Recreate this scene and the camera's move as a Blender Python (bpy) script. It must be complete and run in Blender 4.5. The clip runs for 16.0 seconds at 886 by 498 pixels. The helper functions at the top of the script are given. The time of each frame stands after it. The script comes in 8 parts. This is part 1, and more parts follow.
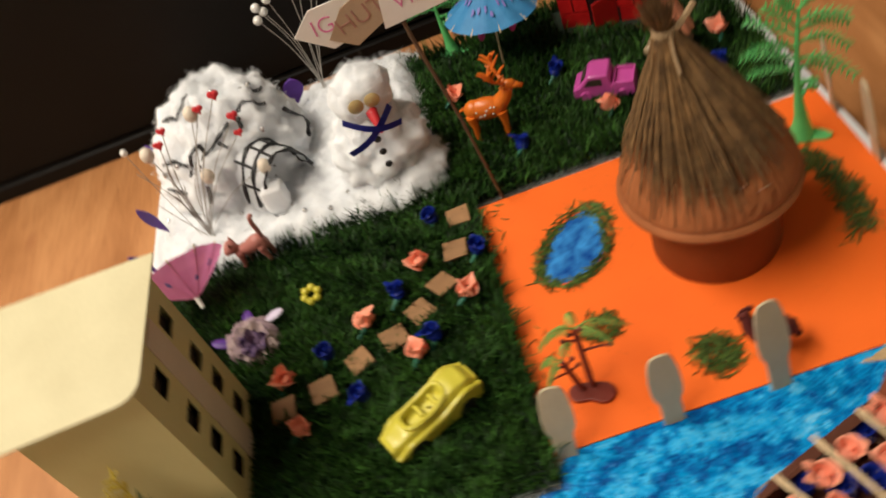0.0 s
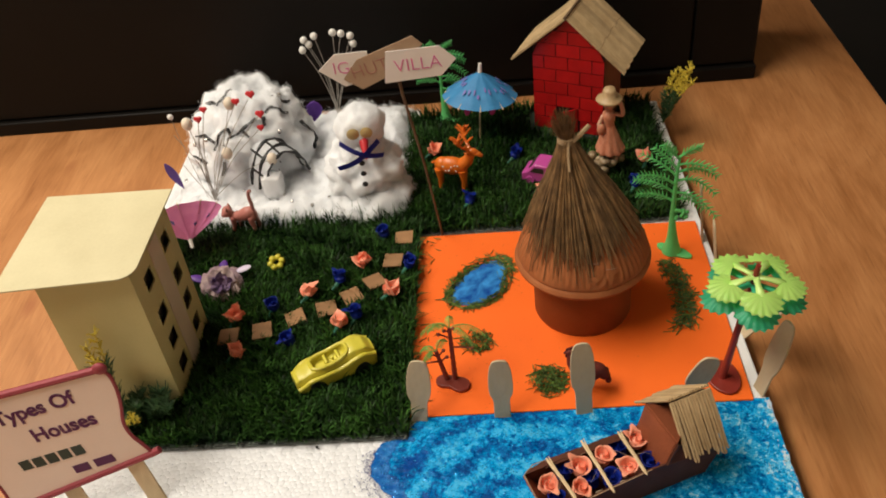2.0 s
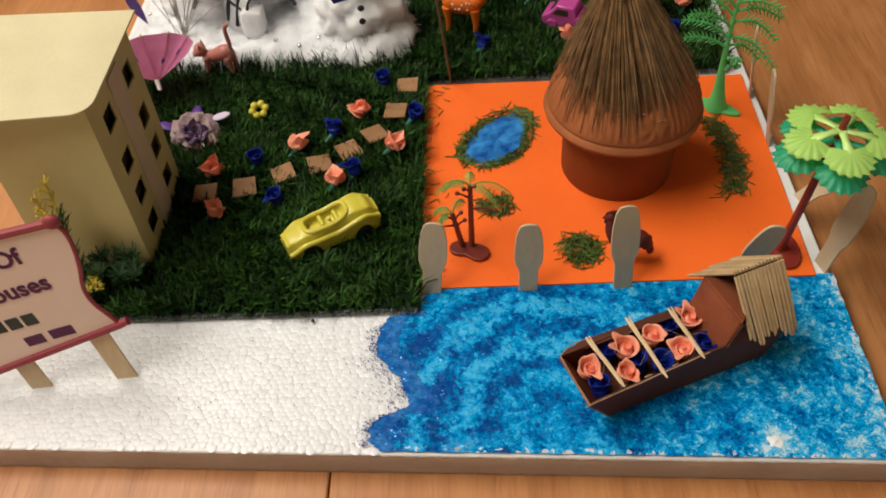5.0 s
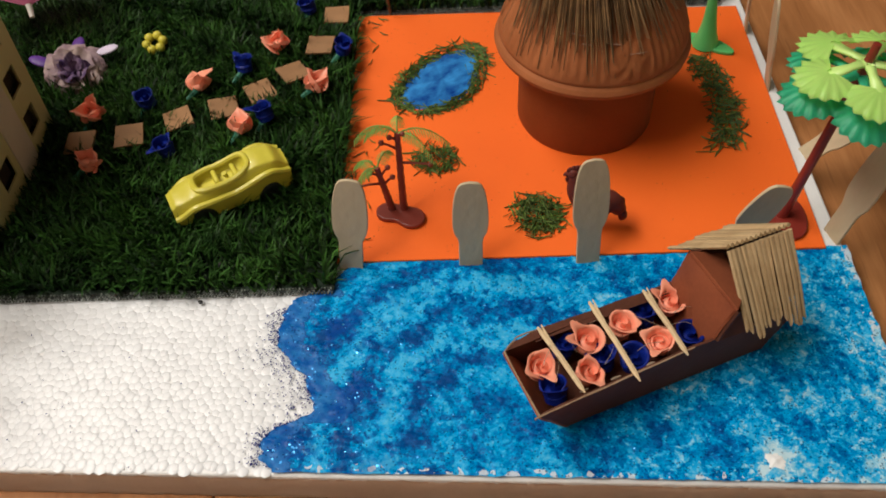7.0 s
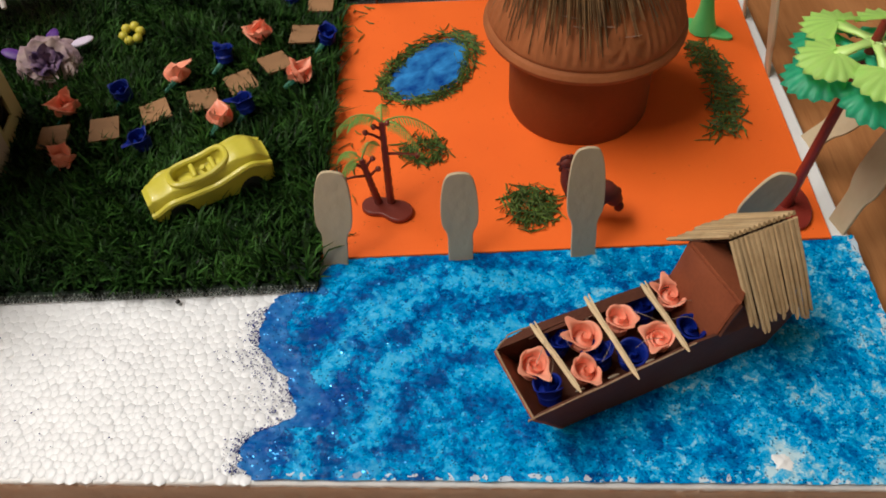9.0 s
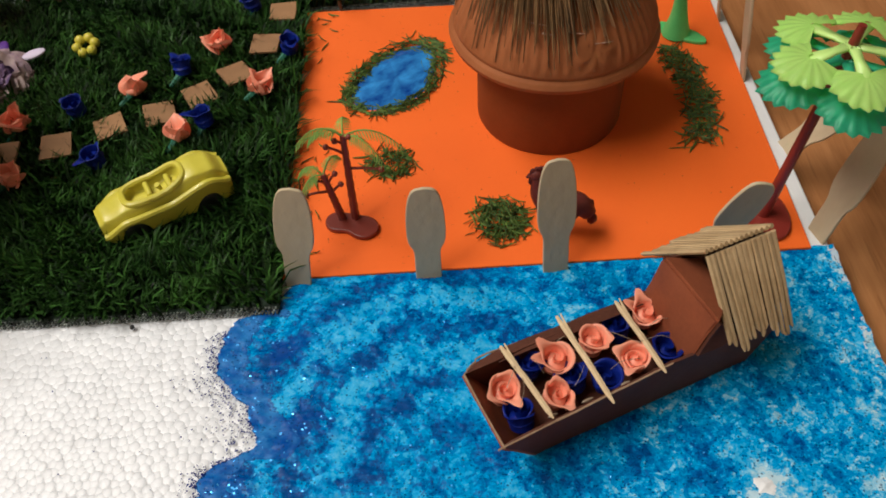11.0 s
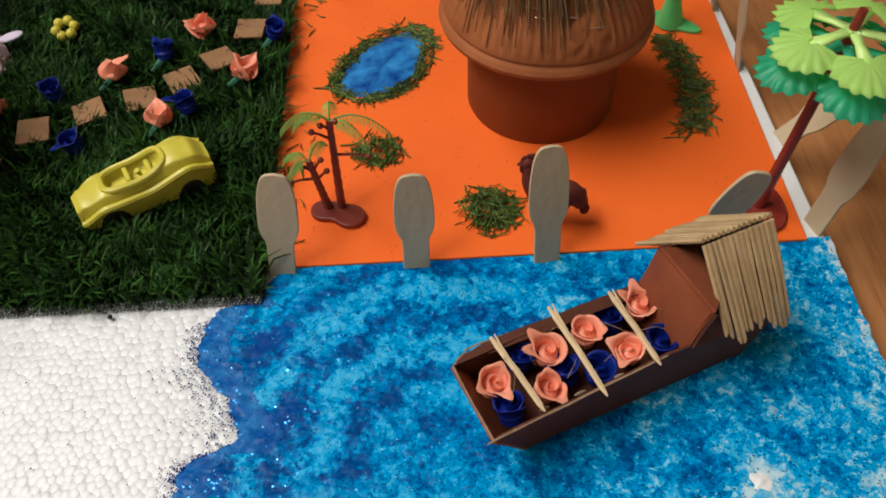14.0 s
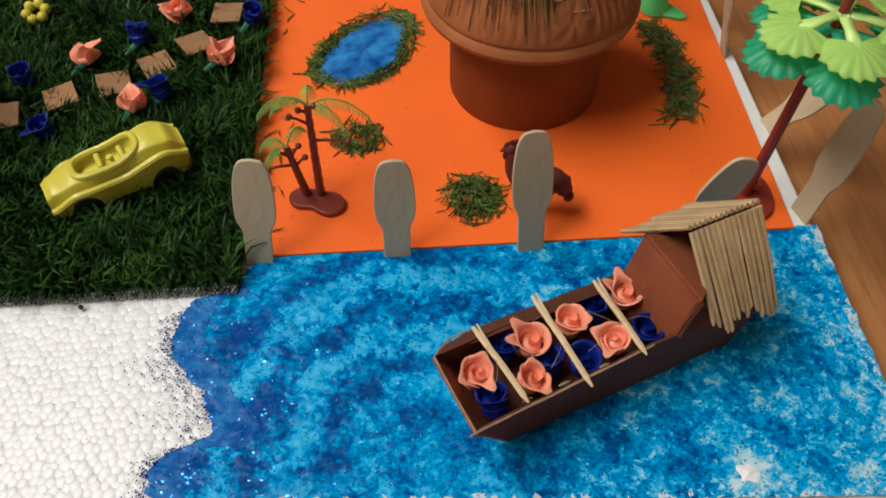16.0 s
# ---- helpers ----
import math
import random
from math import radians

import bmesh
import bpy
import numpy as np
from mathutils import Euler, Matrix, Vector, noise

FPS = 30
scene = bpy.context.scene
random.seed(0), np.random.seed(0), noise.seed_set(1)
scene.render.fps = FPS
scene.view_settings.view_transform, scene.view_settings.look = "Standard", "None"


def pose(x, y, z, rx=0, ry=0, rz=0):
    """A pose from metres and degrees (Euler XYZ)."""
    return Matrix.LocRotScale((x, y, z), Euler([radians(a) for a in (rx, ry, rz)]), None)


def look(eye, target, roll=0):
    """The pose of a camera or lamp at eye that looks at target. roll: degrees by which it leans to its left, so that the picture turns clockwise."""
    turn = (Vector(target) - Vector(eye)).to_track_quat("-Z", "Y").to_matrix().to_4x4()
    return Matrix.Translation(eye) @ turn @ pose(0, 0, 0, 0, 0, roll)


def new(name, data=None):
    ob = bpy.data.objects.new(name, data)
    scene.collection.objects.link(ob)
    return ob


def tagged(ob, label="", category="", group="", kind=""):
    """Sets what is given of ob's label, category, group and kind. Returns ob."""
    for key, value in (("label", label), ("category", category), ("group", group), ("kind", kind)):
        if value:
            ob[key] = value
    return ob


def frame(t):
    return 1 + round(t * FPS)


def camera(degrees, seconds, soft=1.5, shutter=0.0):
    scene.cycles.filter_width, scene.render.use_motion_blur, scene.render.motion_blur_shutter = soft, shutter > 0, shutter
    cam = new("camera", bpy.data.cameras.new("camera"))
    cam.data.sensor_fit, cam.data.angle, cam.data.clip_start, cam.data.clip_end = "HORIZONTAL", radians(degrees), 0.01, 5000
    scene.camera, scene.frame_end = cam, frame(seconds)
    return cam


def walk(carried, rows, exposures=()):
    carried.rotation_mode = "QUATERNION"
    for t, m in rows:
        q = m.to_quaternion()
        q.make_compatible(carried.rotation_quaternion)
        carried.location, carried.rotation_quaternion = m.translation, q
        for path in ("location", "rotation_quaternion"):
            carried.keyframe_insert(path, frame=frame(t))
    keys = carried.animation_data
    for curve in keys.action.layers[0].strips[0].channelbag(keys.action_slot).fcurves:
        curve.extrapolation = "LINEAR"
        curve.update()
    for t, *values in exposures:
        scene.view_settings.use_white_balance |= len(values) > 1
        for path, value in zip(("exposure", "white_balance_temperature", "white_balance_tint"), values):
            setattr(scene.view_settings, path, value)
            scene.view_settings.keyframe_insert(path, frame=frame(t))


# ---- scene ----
cam = camera(53.8, 16.0, soft=1.8, shutter=0.5)
PATH = [
    (0, (-0.236, -0.273, 0.454), (-0.424, 1.16, -0.929), -25.2),
    (0.5, (-0.224, -0.306, 0.482), (-0.271, 1.144, -0.895), -5.3),
    (1, (-0.206, -0.316, 0.512), (-0.241, 1.146, -0.853), -3.0),
    (1.5, (-0.172, -0.395, 0.566), (-0.317, 1.11, -0.744), -7.2),
    (1.7, (-0.167, -0.448, 0.556), (-0.342, 1.095, -0.705), -7.2),
    (2, (-0.18, -0.442, 0.538), (-0.327, 1.093, -0.736), -7.2),
    (2.1, (-0.182, -0.418, 0.533), (-0.326, 1.109, -0.75), -7.2),
    (2.5, (-0.221, -0.391, 0.494), (-0.276, 1.061, -0.88), -5.4),
    (3, (-0.236, -0.39, 0.488), (-0.266, 1.004, -0.946), -4.2),
    (3.2, (-0.236, -0.394, 0.477), (-0.292, 1.004, -0.952), -4.0),
    (5.5, (-0.218, -0.364, 0.444), (-0.299, 0.965, -1.049), -4.5),
    (6, (-0.21, -0.334, 0.402), (-0.263, 0.981, -1.104), -3.2),
    (6.5, (-0.203, -0.31, 0.379), (-0.247, 0.986, -1.144), -2.9),
    (7, (-0.197, -0.301, 0.371), (-0.239, 0.98, -1.164), -3.1),
    (7.5, (-0.197, -0.294, 0.359), (-0.238, 0.981, -1.181), -3.2),
    (8, (-0.191, -0.292, 0.354), (-0.234, 0.982, -1.188), -3.7),
    (8.5, (-0.192, -0.29, 0.355), (-0.227, 0.985, -1.186), -3.5),
    (9, (-0.193, -0.29, 0.353), (-0.229, 0.991, -1.182), -3.5),
    (11.5, (-0.184, -0.271, 0.341), (-0.169, 1.014, -1.191), -2.9),
    (12, (-0.186, -0.272, 0.339), (-0.163, 1.015, -1.192), -2.6),
    (12.5, (-0.185, -0.271, 0.339), (-0.158, 1.012, -1.195), -2.5),
    (13, (-0.184, -0.269, 0.339), (-0.152, 1.017, -1.192), -2.0),
    (13.5, (-0.186, -0.27, 0.336), (-0.151, 1.014, -1.197), -1.7),
    (14, (-0.186, -0.269, 0.332), (-0.153, 1.011, -1.204), -1.8),
    (14.5, (-0.187, -0.269, 0.331), (-0.149, 1.004, -1.212), -1.7),
    (15, (-0.186, -0.267, 0.328), (-0.138, 1.003, -1.216), -1.3),
    (15.5, (-0.185, -0.266, 0.322), (-0.122, 1.006, -1.22), -0.6),
    (16, (-0.185, -0.265, 0.323), (-0.115, 1.002, -1.222), -0.5),
]
walk(cam, [(t, look(eye, target, roll)) for t, eye, target, roll in PATH],
     exposures=[(0.0, 0.10, 6500, 10), (0.8, 0.0, 6500, 10), (1.5, 0.0, 6500, 10), (2.0, 0.06, 6500, 10), (3.0, 0.04, 6320, 10), (5.5, -0.05, 6280, 11), (9.0, -0.11, 6000, 11), (16.0, -0.11, 5950, 10)])

# ---- light ----
world = bpy.data.worlds.new("world")
scene.world = world
world.use_nodes = True
world.node_tree.nodes["Background"].inputs[0].default_value = (0.9, 0.75, 0.6, 1)
world.node_tree.nodes["Background"].inputs[1].default_value = 0.095


def area_lamp(name, place, target, sx, sy, watts, colour):
    d = bpy.data.lights.new(name, "AREA")
    d.shape, d.size, d.size_y, d.energy, d.color = "RECTANGLE", sx, sy, watts, colour
    ob = new(name, d)
    ob.matrix_world = look(place, target)
    return ob


LAMP = (-1.22, 0.12, 1.90)
area_lamp("ceiling_light_glow", (LAMP[0], LAMP[1], LAMP[2] - 0.02), (LAMP[0], LAMP[1], 0), 0.60, 1.90, 64, (1.0, 0.90, 0.76))


# ---- materials ----
def mat(name, c1, c2=None, rough=0.6, scale=60.0, detail=4.0, fine=600.0, fine_amt=0.25, bump=0.15, bump_scale=400.0,
        metal=0.0, spec=0.5, coat=0.0, stretch=(1, 1, 1), vary=0.0, sheen=0.0, sss=0.0, trans=0.0, transl=0.0):
    """A surface with colour variation at two scales and a fine relief; vary: change from piece to piece."""
    m = bpy.data.materials.new(name)
    m.use_nodes = True
    nt = m.node_tree
    n, l = nt.nodes, nt.links
    b = n["Principled BSDF"]
    b.inputs["Roughness"].default_value = rough
    b.inputs["Metallic"].default_value = metal
    b.inputs["Specular IOR Level"].default_value = spec
    b.inputs["Coat Weight"].default_value = coat
    b.inputs["Sheen Weight"].default_value = sheen
    if sss:
        b.inputs["Subsurface Weight"].default_value = sss
        b.inputs["Subsurface Radius"].default_value = (0.015, 0.015, 0.015)
        b.inputs["Subsurface Scale"].default_value = 1.0
    if trans:
        b.inputs["Transmission Weight"].default_value = trans
    tc = n.new("ShaderNodeTexCoord")
    mp = n.new("ShaderNodeMapping")
    mp.inputs["Scale"].default_value = stretch
    l.new(tc.outputs["Object"], mp.inputs[0])
    big = n.new("ShaderNodeTexNoise")
    big.inputs["Scale"].default_value, big.inputs["Detail"].default_value = scale, detail
    l.new(mp.outputs[0], big.inputs["Vector"])
    small = n.new("ShaderNodeTexNoise")
    small.inputs["Scale"].default_value, small.inputs["Detail"].default_value = fine, 2.0
    l.new(mp.outputs[0], small.inputs["Vector"])
    mixf = n.new("ShaderNodeMix")
    mixf.data_type = "FLOAT"
    mixf.inputs[0].default_value = fine_amt
    l.new(big.outputs[0], mixf.inputs[2])
    l.new(small.outputs[0], mixf.inputs[3])
    ramp = n.new("ShaderNodeValToRGB")
    c2 = c2 or tuple(v * 0.75 for v in c1)
    ramp.color_ramp.elements[0].position, ramp.color_ramp.elements[1].position = 0.32, 0.68
    ramp.color_ramp.elements[0].color = (*c2, 1)
    ramp.color_ramp.elements[1].color = (*c1, 1)
    l.new(mixf.outputs[0], ramp.inputs[0])
    out = ramp.outputs[0]
    if vary:
        oi = n.new("ShaderNodeObjectInfo")
        geo = n.new("ShaderNodeNewGeometry")
        add = n.new("ShaderNodeMath")
        add.operation = "ADD"
        l.new(oi.outputs["Random"], add.inputs[0])
        l.new(geo.outputs["Random Per Island"], add.inputs[1])
        fr = n.new("ShaderNodeMath")
        fr.operation = "FRACT"
        l.new(add.outputs[0], fr.inputs[0])
        mr = n.new("ShaderNodeMapRange")
        mr.inputs["To Min"].default_value, mr.inputs["To Max"].default_value = 1 - vary, 1 + vary
        l.new(fr.outputs[0], mr.inputs[0])
        hs = n.new("ShaderNodeHueSaturation")
        l.new(mr.outputs[0], hs.inputs["Value"])
        l.new(out, hs.inputs["Color"])
        out = hs.outputs[0]
    l.new(out, b.inputs["Base Color"])
    if transl:
        tr = n.new("ShaderNodeBsdfTranslucent")
        l.new(out, tr.inputs["Color"])
        ms = n.new("ShaderNodeMixShader")
        ms.inputs[0].default_value = transl
        l.new(b.outputs[0], ms.inputs[1])
        l.new(tr.outputs[0], ms.inputs[2])
        l.new(ms.outputs[0], n["Material Output"].inputs["Surface"])
    if bump:
        bn = n.new("ShaderNodeTexNoise")
        bn.inputs["Scale"].default_value, bn.inputs["Detail"].default_value = bump_scale, 3.0
        l.new(mp.outputs[0], bn.inputs["Vector"])
        bp = n.new("ShaderNodeBump")
        bp.inputs["Strength"].default_value, bp.inputs["Distance"].default_value = bump, 0.001
        l.new(bn.outputs[0], bp.inputs["Height"])
        l.new(bp.outputs[0], b.inputs["Normal"])
    return m


def water_paint():
    """Dabbed acrylic paint: crisp deep blue, cerulean and pale dabs, brush sweeps in arcs, specks and glitter."""
    m = bpy.data.materials.new("water_paint")
    m.use_nodes = True
    nt = m.node_tree
    n, l = nt.nodes, nt.links
    b = n["Principled BSDF"]
    tc = n.new("ShaderNodeTexCoord")
    pos = tc.outputs["Object"]

    def mth(op, a, c=0.0, e=None):
        k = n.new("ShaderNodeMath")
        k.operation = op
        for i, v in enumerate((a, c) if e is None else (a, c, e)):
            if isinstance(v, (int, float)):
                k.inputs[i].default_value = v
            else:
                l.new(v, k.inputs[i])
        return k.outputs[0]

    def tex(scale, detail, rough=0.55, dist=0.0, stretch=(1, 1, 1), rot=0.0, shift=(0, 0, 0)):
        mp = n.new("ShaderNodeMapping")
        mp.inputs["Scale"].default_value = stretch
        mp.inputs["Location"].default_value = shift
        mp.inputs["Rotation"].default_value = (0, 0, rot)
        l.new(pos, mp.inputs[0])
        t = n.new("ShaderNodeTexNoise")
        t.inputs["Scale"].default_value, t.inputs["Detail"].default_value = scale, detail
        t.inputs["Roughness"].default_value, t.inputs["Distortion"].default_value = rough, dist
        l.new(mp.outputs[0], t.inputs["Vector"])
        return t.outputs[0]

    def centred(v, k):
        return mth("MULTIPLY", mth("SUBTRACT", v, 0.5), k)

    def remap(v, a, c, lo, hi):
        k = n.new("ShaderNodeMapRange")
        k.interpolation_type = "SMOOTHSTEP"
        for q, w in (("From Min", a), ("From Max", c), ("To Min", lo), ("To Max", hi)):
            k.inputs[q].default_value = w
        l.new(v, k.inputs[0])
        return k.outputs[0]

    def attr(name):
        k = n.new("ShaderNodeAttribute")
        k.attribute_name = name
        return k.outputs["Fac"]

    def mix(f, a, c):
        k = n.new("ShaderNodeMix")
        k.data_type = "RGBA"
        l.new(f, k.inputs[0])
        for i, v in ((6, a), (7, c)):
            if isinstance(v, tuple):
                k.inputs[i].default_value = (*v, 1)
            else:
                l.new(v, k.inputs[i])
        return k.outputs[2]

    # dabs: ragged cells of flat colour at three sizes
    def dabs(scale, ragged, ragged_scale):
        warp = n.new("ShaderNodeTexNoise")
        warp.inputs["Scale"].default_value, warp.inputs["Detail"].default_value = ragged_scale, 1
        l.new(pos, warp.inputs["Vector"])
        off = n.new("ShaderNodeVectorMath")
        off.operation = "MULTIPLY_ADD"
        l.new(warp.outputs["Color"], off.inputs[0])
        off.inputs[1].default_value = (ragged, ragged, 0.0)
        l.new(pos, off.inputs[2])
        cell = n.new("ShaderNodeTexVoronoi")
        cell.inputs["Scale"].default_value = scale
        l.new(off.outputs[0], cell.inputs["Vector"])
        sc = n.new("ShaderNodeSeparateColor")
        l.new(cell.outputs["Color"], sc.inputs[0])
        return sc.outputs[0], sc.outputs[1]

    big, big2 = dabs(150, 0.0050, 210)
    mid, mid2 = dabs(380, 0.0016, 620)
    small, small2 = dabs(900, 0.0006, 1500)
    sep = n.new("ShaderNodeSeparateXYZ")
    l.new(pos, sep.inputs[0])
    x, y = sep.outputs[0], sep.outputs[1]
    # sweeps of a broad brush round one centre
    dx, dy = mth("ADD", x, 0.180), mth("ADD", y, 0.105)
    dist = mth("SQRT", mth("ADD", mth("MULTIPLY", dx, dx), mth("MULTIPLY", dy, dy)))
    dist = mth("ADD", dist, mth("ADD", centred(tex(26, 3, 0.55), 0.030), centred(mid2, 0.007)))
    arc = mth("COSINE", mth("MULTIPLY", mth("SUBTRACT", dist, 0.058), 209.0))
    arc_on = mth("MULTIPLY", remap(dist, 0.022, 0.045, 0.25, 1.0), mth("MULTIPLY", remap(dist, 0.088, 0.125, 1.0, 0.25), remap(x, -0.165, -0.110, 1.0, 0.30)))
    v = mth("ADD", 0.415, mth("MULTIPLY", mth("MULTIPLY", arc, arc_on), 0.25))
    v = mth("ADD", v, centred(tex(24, 3, 0.55, 1.0, (0.7, 2.2, 1), -0.45), 0.62))
    v = mth("ADD", v, centred(tex(75, 4, 0.68, 1.2), 0.52))
    # washes that dried one over the other, with crisp borders
    v = mth("ADD", v, centred(tex(420, 2, 0.6), 0.13))
    v = mth("ADD", mth("MULTIPLY", v, 0.25), mth("MULTIPLY", mth("SNAP", mth("ADD", v, 0.06), 0.12), 0.75))
    v = mth("ADD", v, centred(big, 0.09))
    v = mth("ADD", v, centred(mid, 0.17))
    v = mth("ADD", v, centred(small, 0.18))
    # pale smudges, mostly towards the east
    smudge = mth("MULTIPLY", remap(mth("ADD", tex(165, 3, 0.6, 0.6), centred(small, 0.05)), 0.55, 0.58, 0.0, 0.19), remap(x, -0.20, -0.08, 0.25, 1.0))
    v = mth("ADD", v, smudge)
    # deep blue blots
    v = mth("SUBTRACT", v, remap(mth("ADD", tex(105, 4, 0.65, 0.8, (1, 1, 1), 0.0, (0.4, 0.9, 0)), centred(small, 0.06)), 0.535, 0.56, 0.0, 0.19))
    v = mth("SUBTRACT", v, mth("MULTIPLY", mth("GREATER_THAN", big2, 0.84), 0.10))
    v = mth("ADD", v, mth("MULTIPLY", mth("GREATER_THAN", small2, 0.90), 0.08))
    v = mth("ADD", v, mth("ADD", remap(x, -0.13, 0.0, 0.0, 0.10), remap(x, -0.275, -0.225, -0.05, 0.0)))
    v = mth("ADD", v, remap(attr("from_rim"), 0.0, 0.026, 0.12, 0.0))
    v = mth("MINIMUM", v, mth("ADD", remap(x, -0.16, -0.08, 0.635, 0.95), centred(small2, 0.12)))
    # paint worn thin round the chipped patch
    bx, by = mth("ADD", x, 0.0565), mth("ADD", y, 0.1225)
    bare = mth("ADD", mth("SQRT", mth("ADD", mth("MULTIPLY", bx, bx), mth("MULTIPLY", by, by))), centred(tex(140, 3, 0.6), 0.018))
    v = mth("ADD", v, remap(bare, 0.004, 0.017, 0.36, 0.0))
    ramp = n.new("ShaderNodeValToRGB")
    e = ramp.color_ramp.elements
    e[0].position, e[0].color = 0.06, (0.000, 0.055, 0.235, 1)
    e[1].position, e[1].color = 0.98, (0.50, 0.71, 0.82, 1)
    for p_, c in ((0.26, (0.000, 0.130, 0.41, 1)), (0.41, (0.000, 0.225, 0.56, 1)), (0.54, (0.002, 0.335, 0.73, 1)), (0.66, (0.055, 0.43, 0.77, 1)), (0.80, (0.22, 0.55, 0.78, 1))):
        e.new(p_).color = c
    l.new(v, ramp.inputs[0])
    col = ramp.outputs[0]
    # bare chips of white along the outer rims
    chips = mth("GREATER_THAN", mth("ADD", mth("MULTIPLY", mid2, 0.6), mth("MULTIPLY", tex(130, 2), 0.6)), remap(attr("from_rim"), 0.0, 0.010, 0.72, 1.05))
    col = mix(mth("MULTIPLY", chips, 0.75), col, (0.66, 0.70, 0.74))
    # a thin indigo wash along the shore with a darker dried rim
    wash_d = mth("ADD", attr("from_shore"), mth("ADD", centred(tex(55, 3, 0.5, 0.0, (1, 1, 1), 0.0, (0.3, 0.1, 0)), 0.062), centred(mid2, 0.0035)))
    wash = remap(wash_d, 0.0175, 0.0190, 1.0, 0.0)
    tint = mix(remap(tex(90, 4, 0.6), 0.35, 0.65, 0.0, 1.0), (0.003, 0.075, 0.35), (0.035, 0.180, 0.50))
    col = mix(mth("MULTIPLY", wash, 0.86), col, tint)
    rim = mth("MULTIPLY", mth("COMPARE", wash_d, 0.0178, 0.0009), 0.55)
    col = mix(rim, col, (0.010, 0.045, 0.22))
    # deep glittering pools in the south-west
    pool = mth("MULTIPLY", remap(tex(48, 3, 0.6, 0.0, (1, 1, 1), 0.0, (0.7, 0.2, 0)), 0.50, 0.60, 0.0, 1.0), mth("MULTIPLY", remap(x, -0.255, -0.215, 1.0, 0.0), remap(attr("from_shore"), 0.006, 0.016, 0.0, 1.0)))
    col = mix(mth("MULTIPLY", pool, 0.55), col, (0.002, 0.050, 0.30))
    # dark specks, thickest in patches
    vd = n.new("ShaderNodeTexVoronoi")
    vd.inputs["Scale"].default_value = 800
    l.new(pos, vd.inputs["Vector"])
    hd = n.new("ShaderNodeSeparateColor")
    l.new(vd.outputs["Color"], hd.inputs[0])
    patch = tex(52, 3, 0.6)
    fleck = mth("MULTIPLY", mth("GREATER_THAN", mth("ADD", hd.outputs[1], mth("MULTIPLY", patch, 1.1)), 1.30), mth("LESS_THAN", vd.outputs["Distance"], 0.36))
    col = mix(mth("MULTIPLY", fleck, 0.80), col, (0.000, 0.030, 0.13))
    # glitter
    vo = n.new("ShaderNodeTexVoronoi")
    vo.inputs["Scale"].default_value = 1250
    l.new(pos, vo.inputs["Vector"])
    hs = n.new("ShaderNodeSeparateColor")
    l.new(vo.outputs["Color"], hs.inputs[0])
    gl = mth("GREATER_THAN", mth("ADD", hs.outputs[0], mth("MULTIPLY", mth("MAXIMUM", wash, pool), 0.016)), 0.9945)
    col = mix(gl, col, (0.10, 0.45, 0.95))
    l.new(col, b.inputs["Base Color"])
    l.new(mth("MULTIPLY", gl, 0.85), b.inputs["Metallic"])
    b.inputs["Specular IOR Level"].default_value = 0.10
    l.new(remap(mid2, 0.0, 1.0, 0.26, 0.55), b.inputs["Roughness"])
    bp = n.new("ShaderNodeBump")
    bp.inputs["Strength"].default_value, bp.inputs["Distance"].default_value = 0.34, 0.0012
    h_ = mth("ADD", mth("MULTIPLY", tex(110, 5, 0.7), 0.9), mth("ADD", mth("MULTIPLY", small2, 0.22), mth("MULTIPLY", mid2, 0.20)))
    l.new(h_, bp.inputs["Height"])
    l.new(bp.outputs[0], b.inputs["Normal"])
    return m


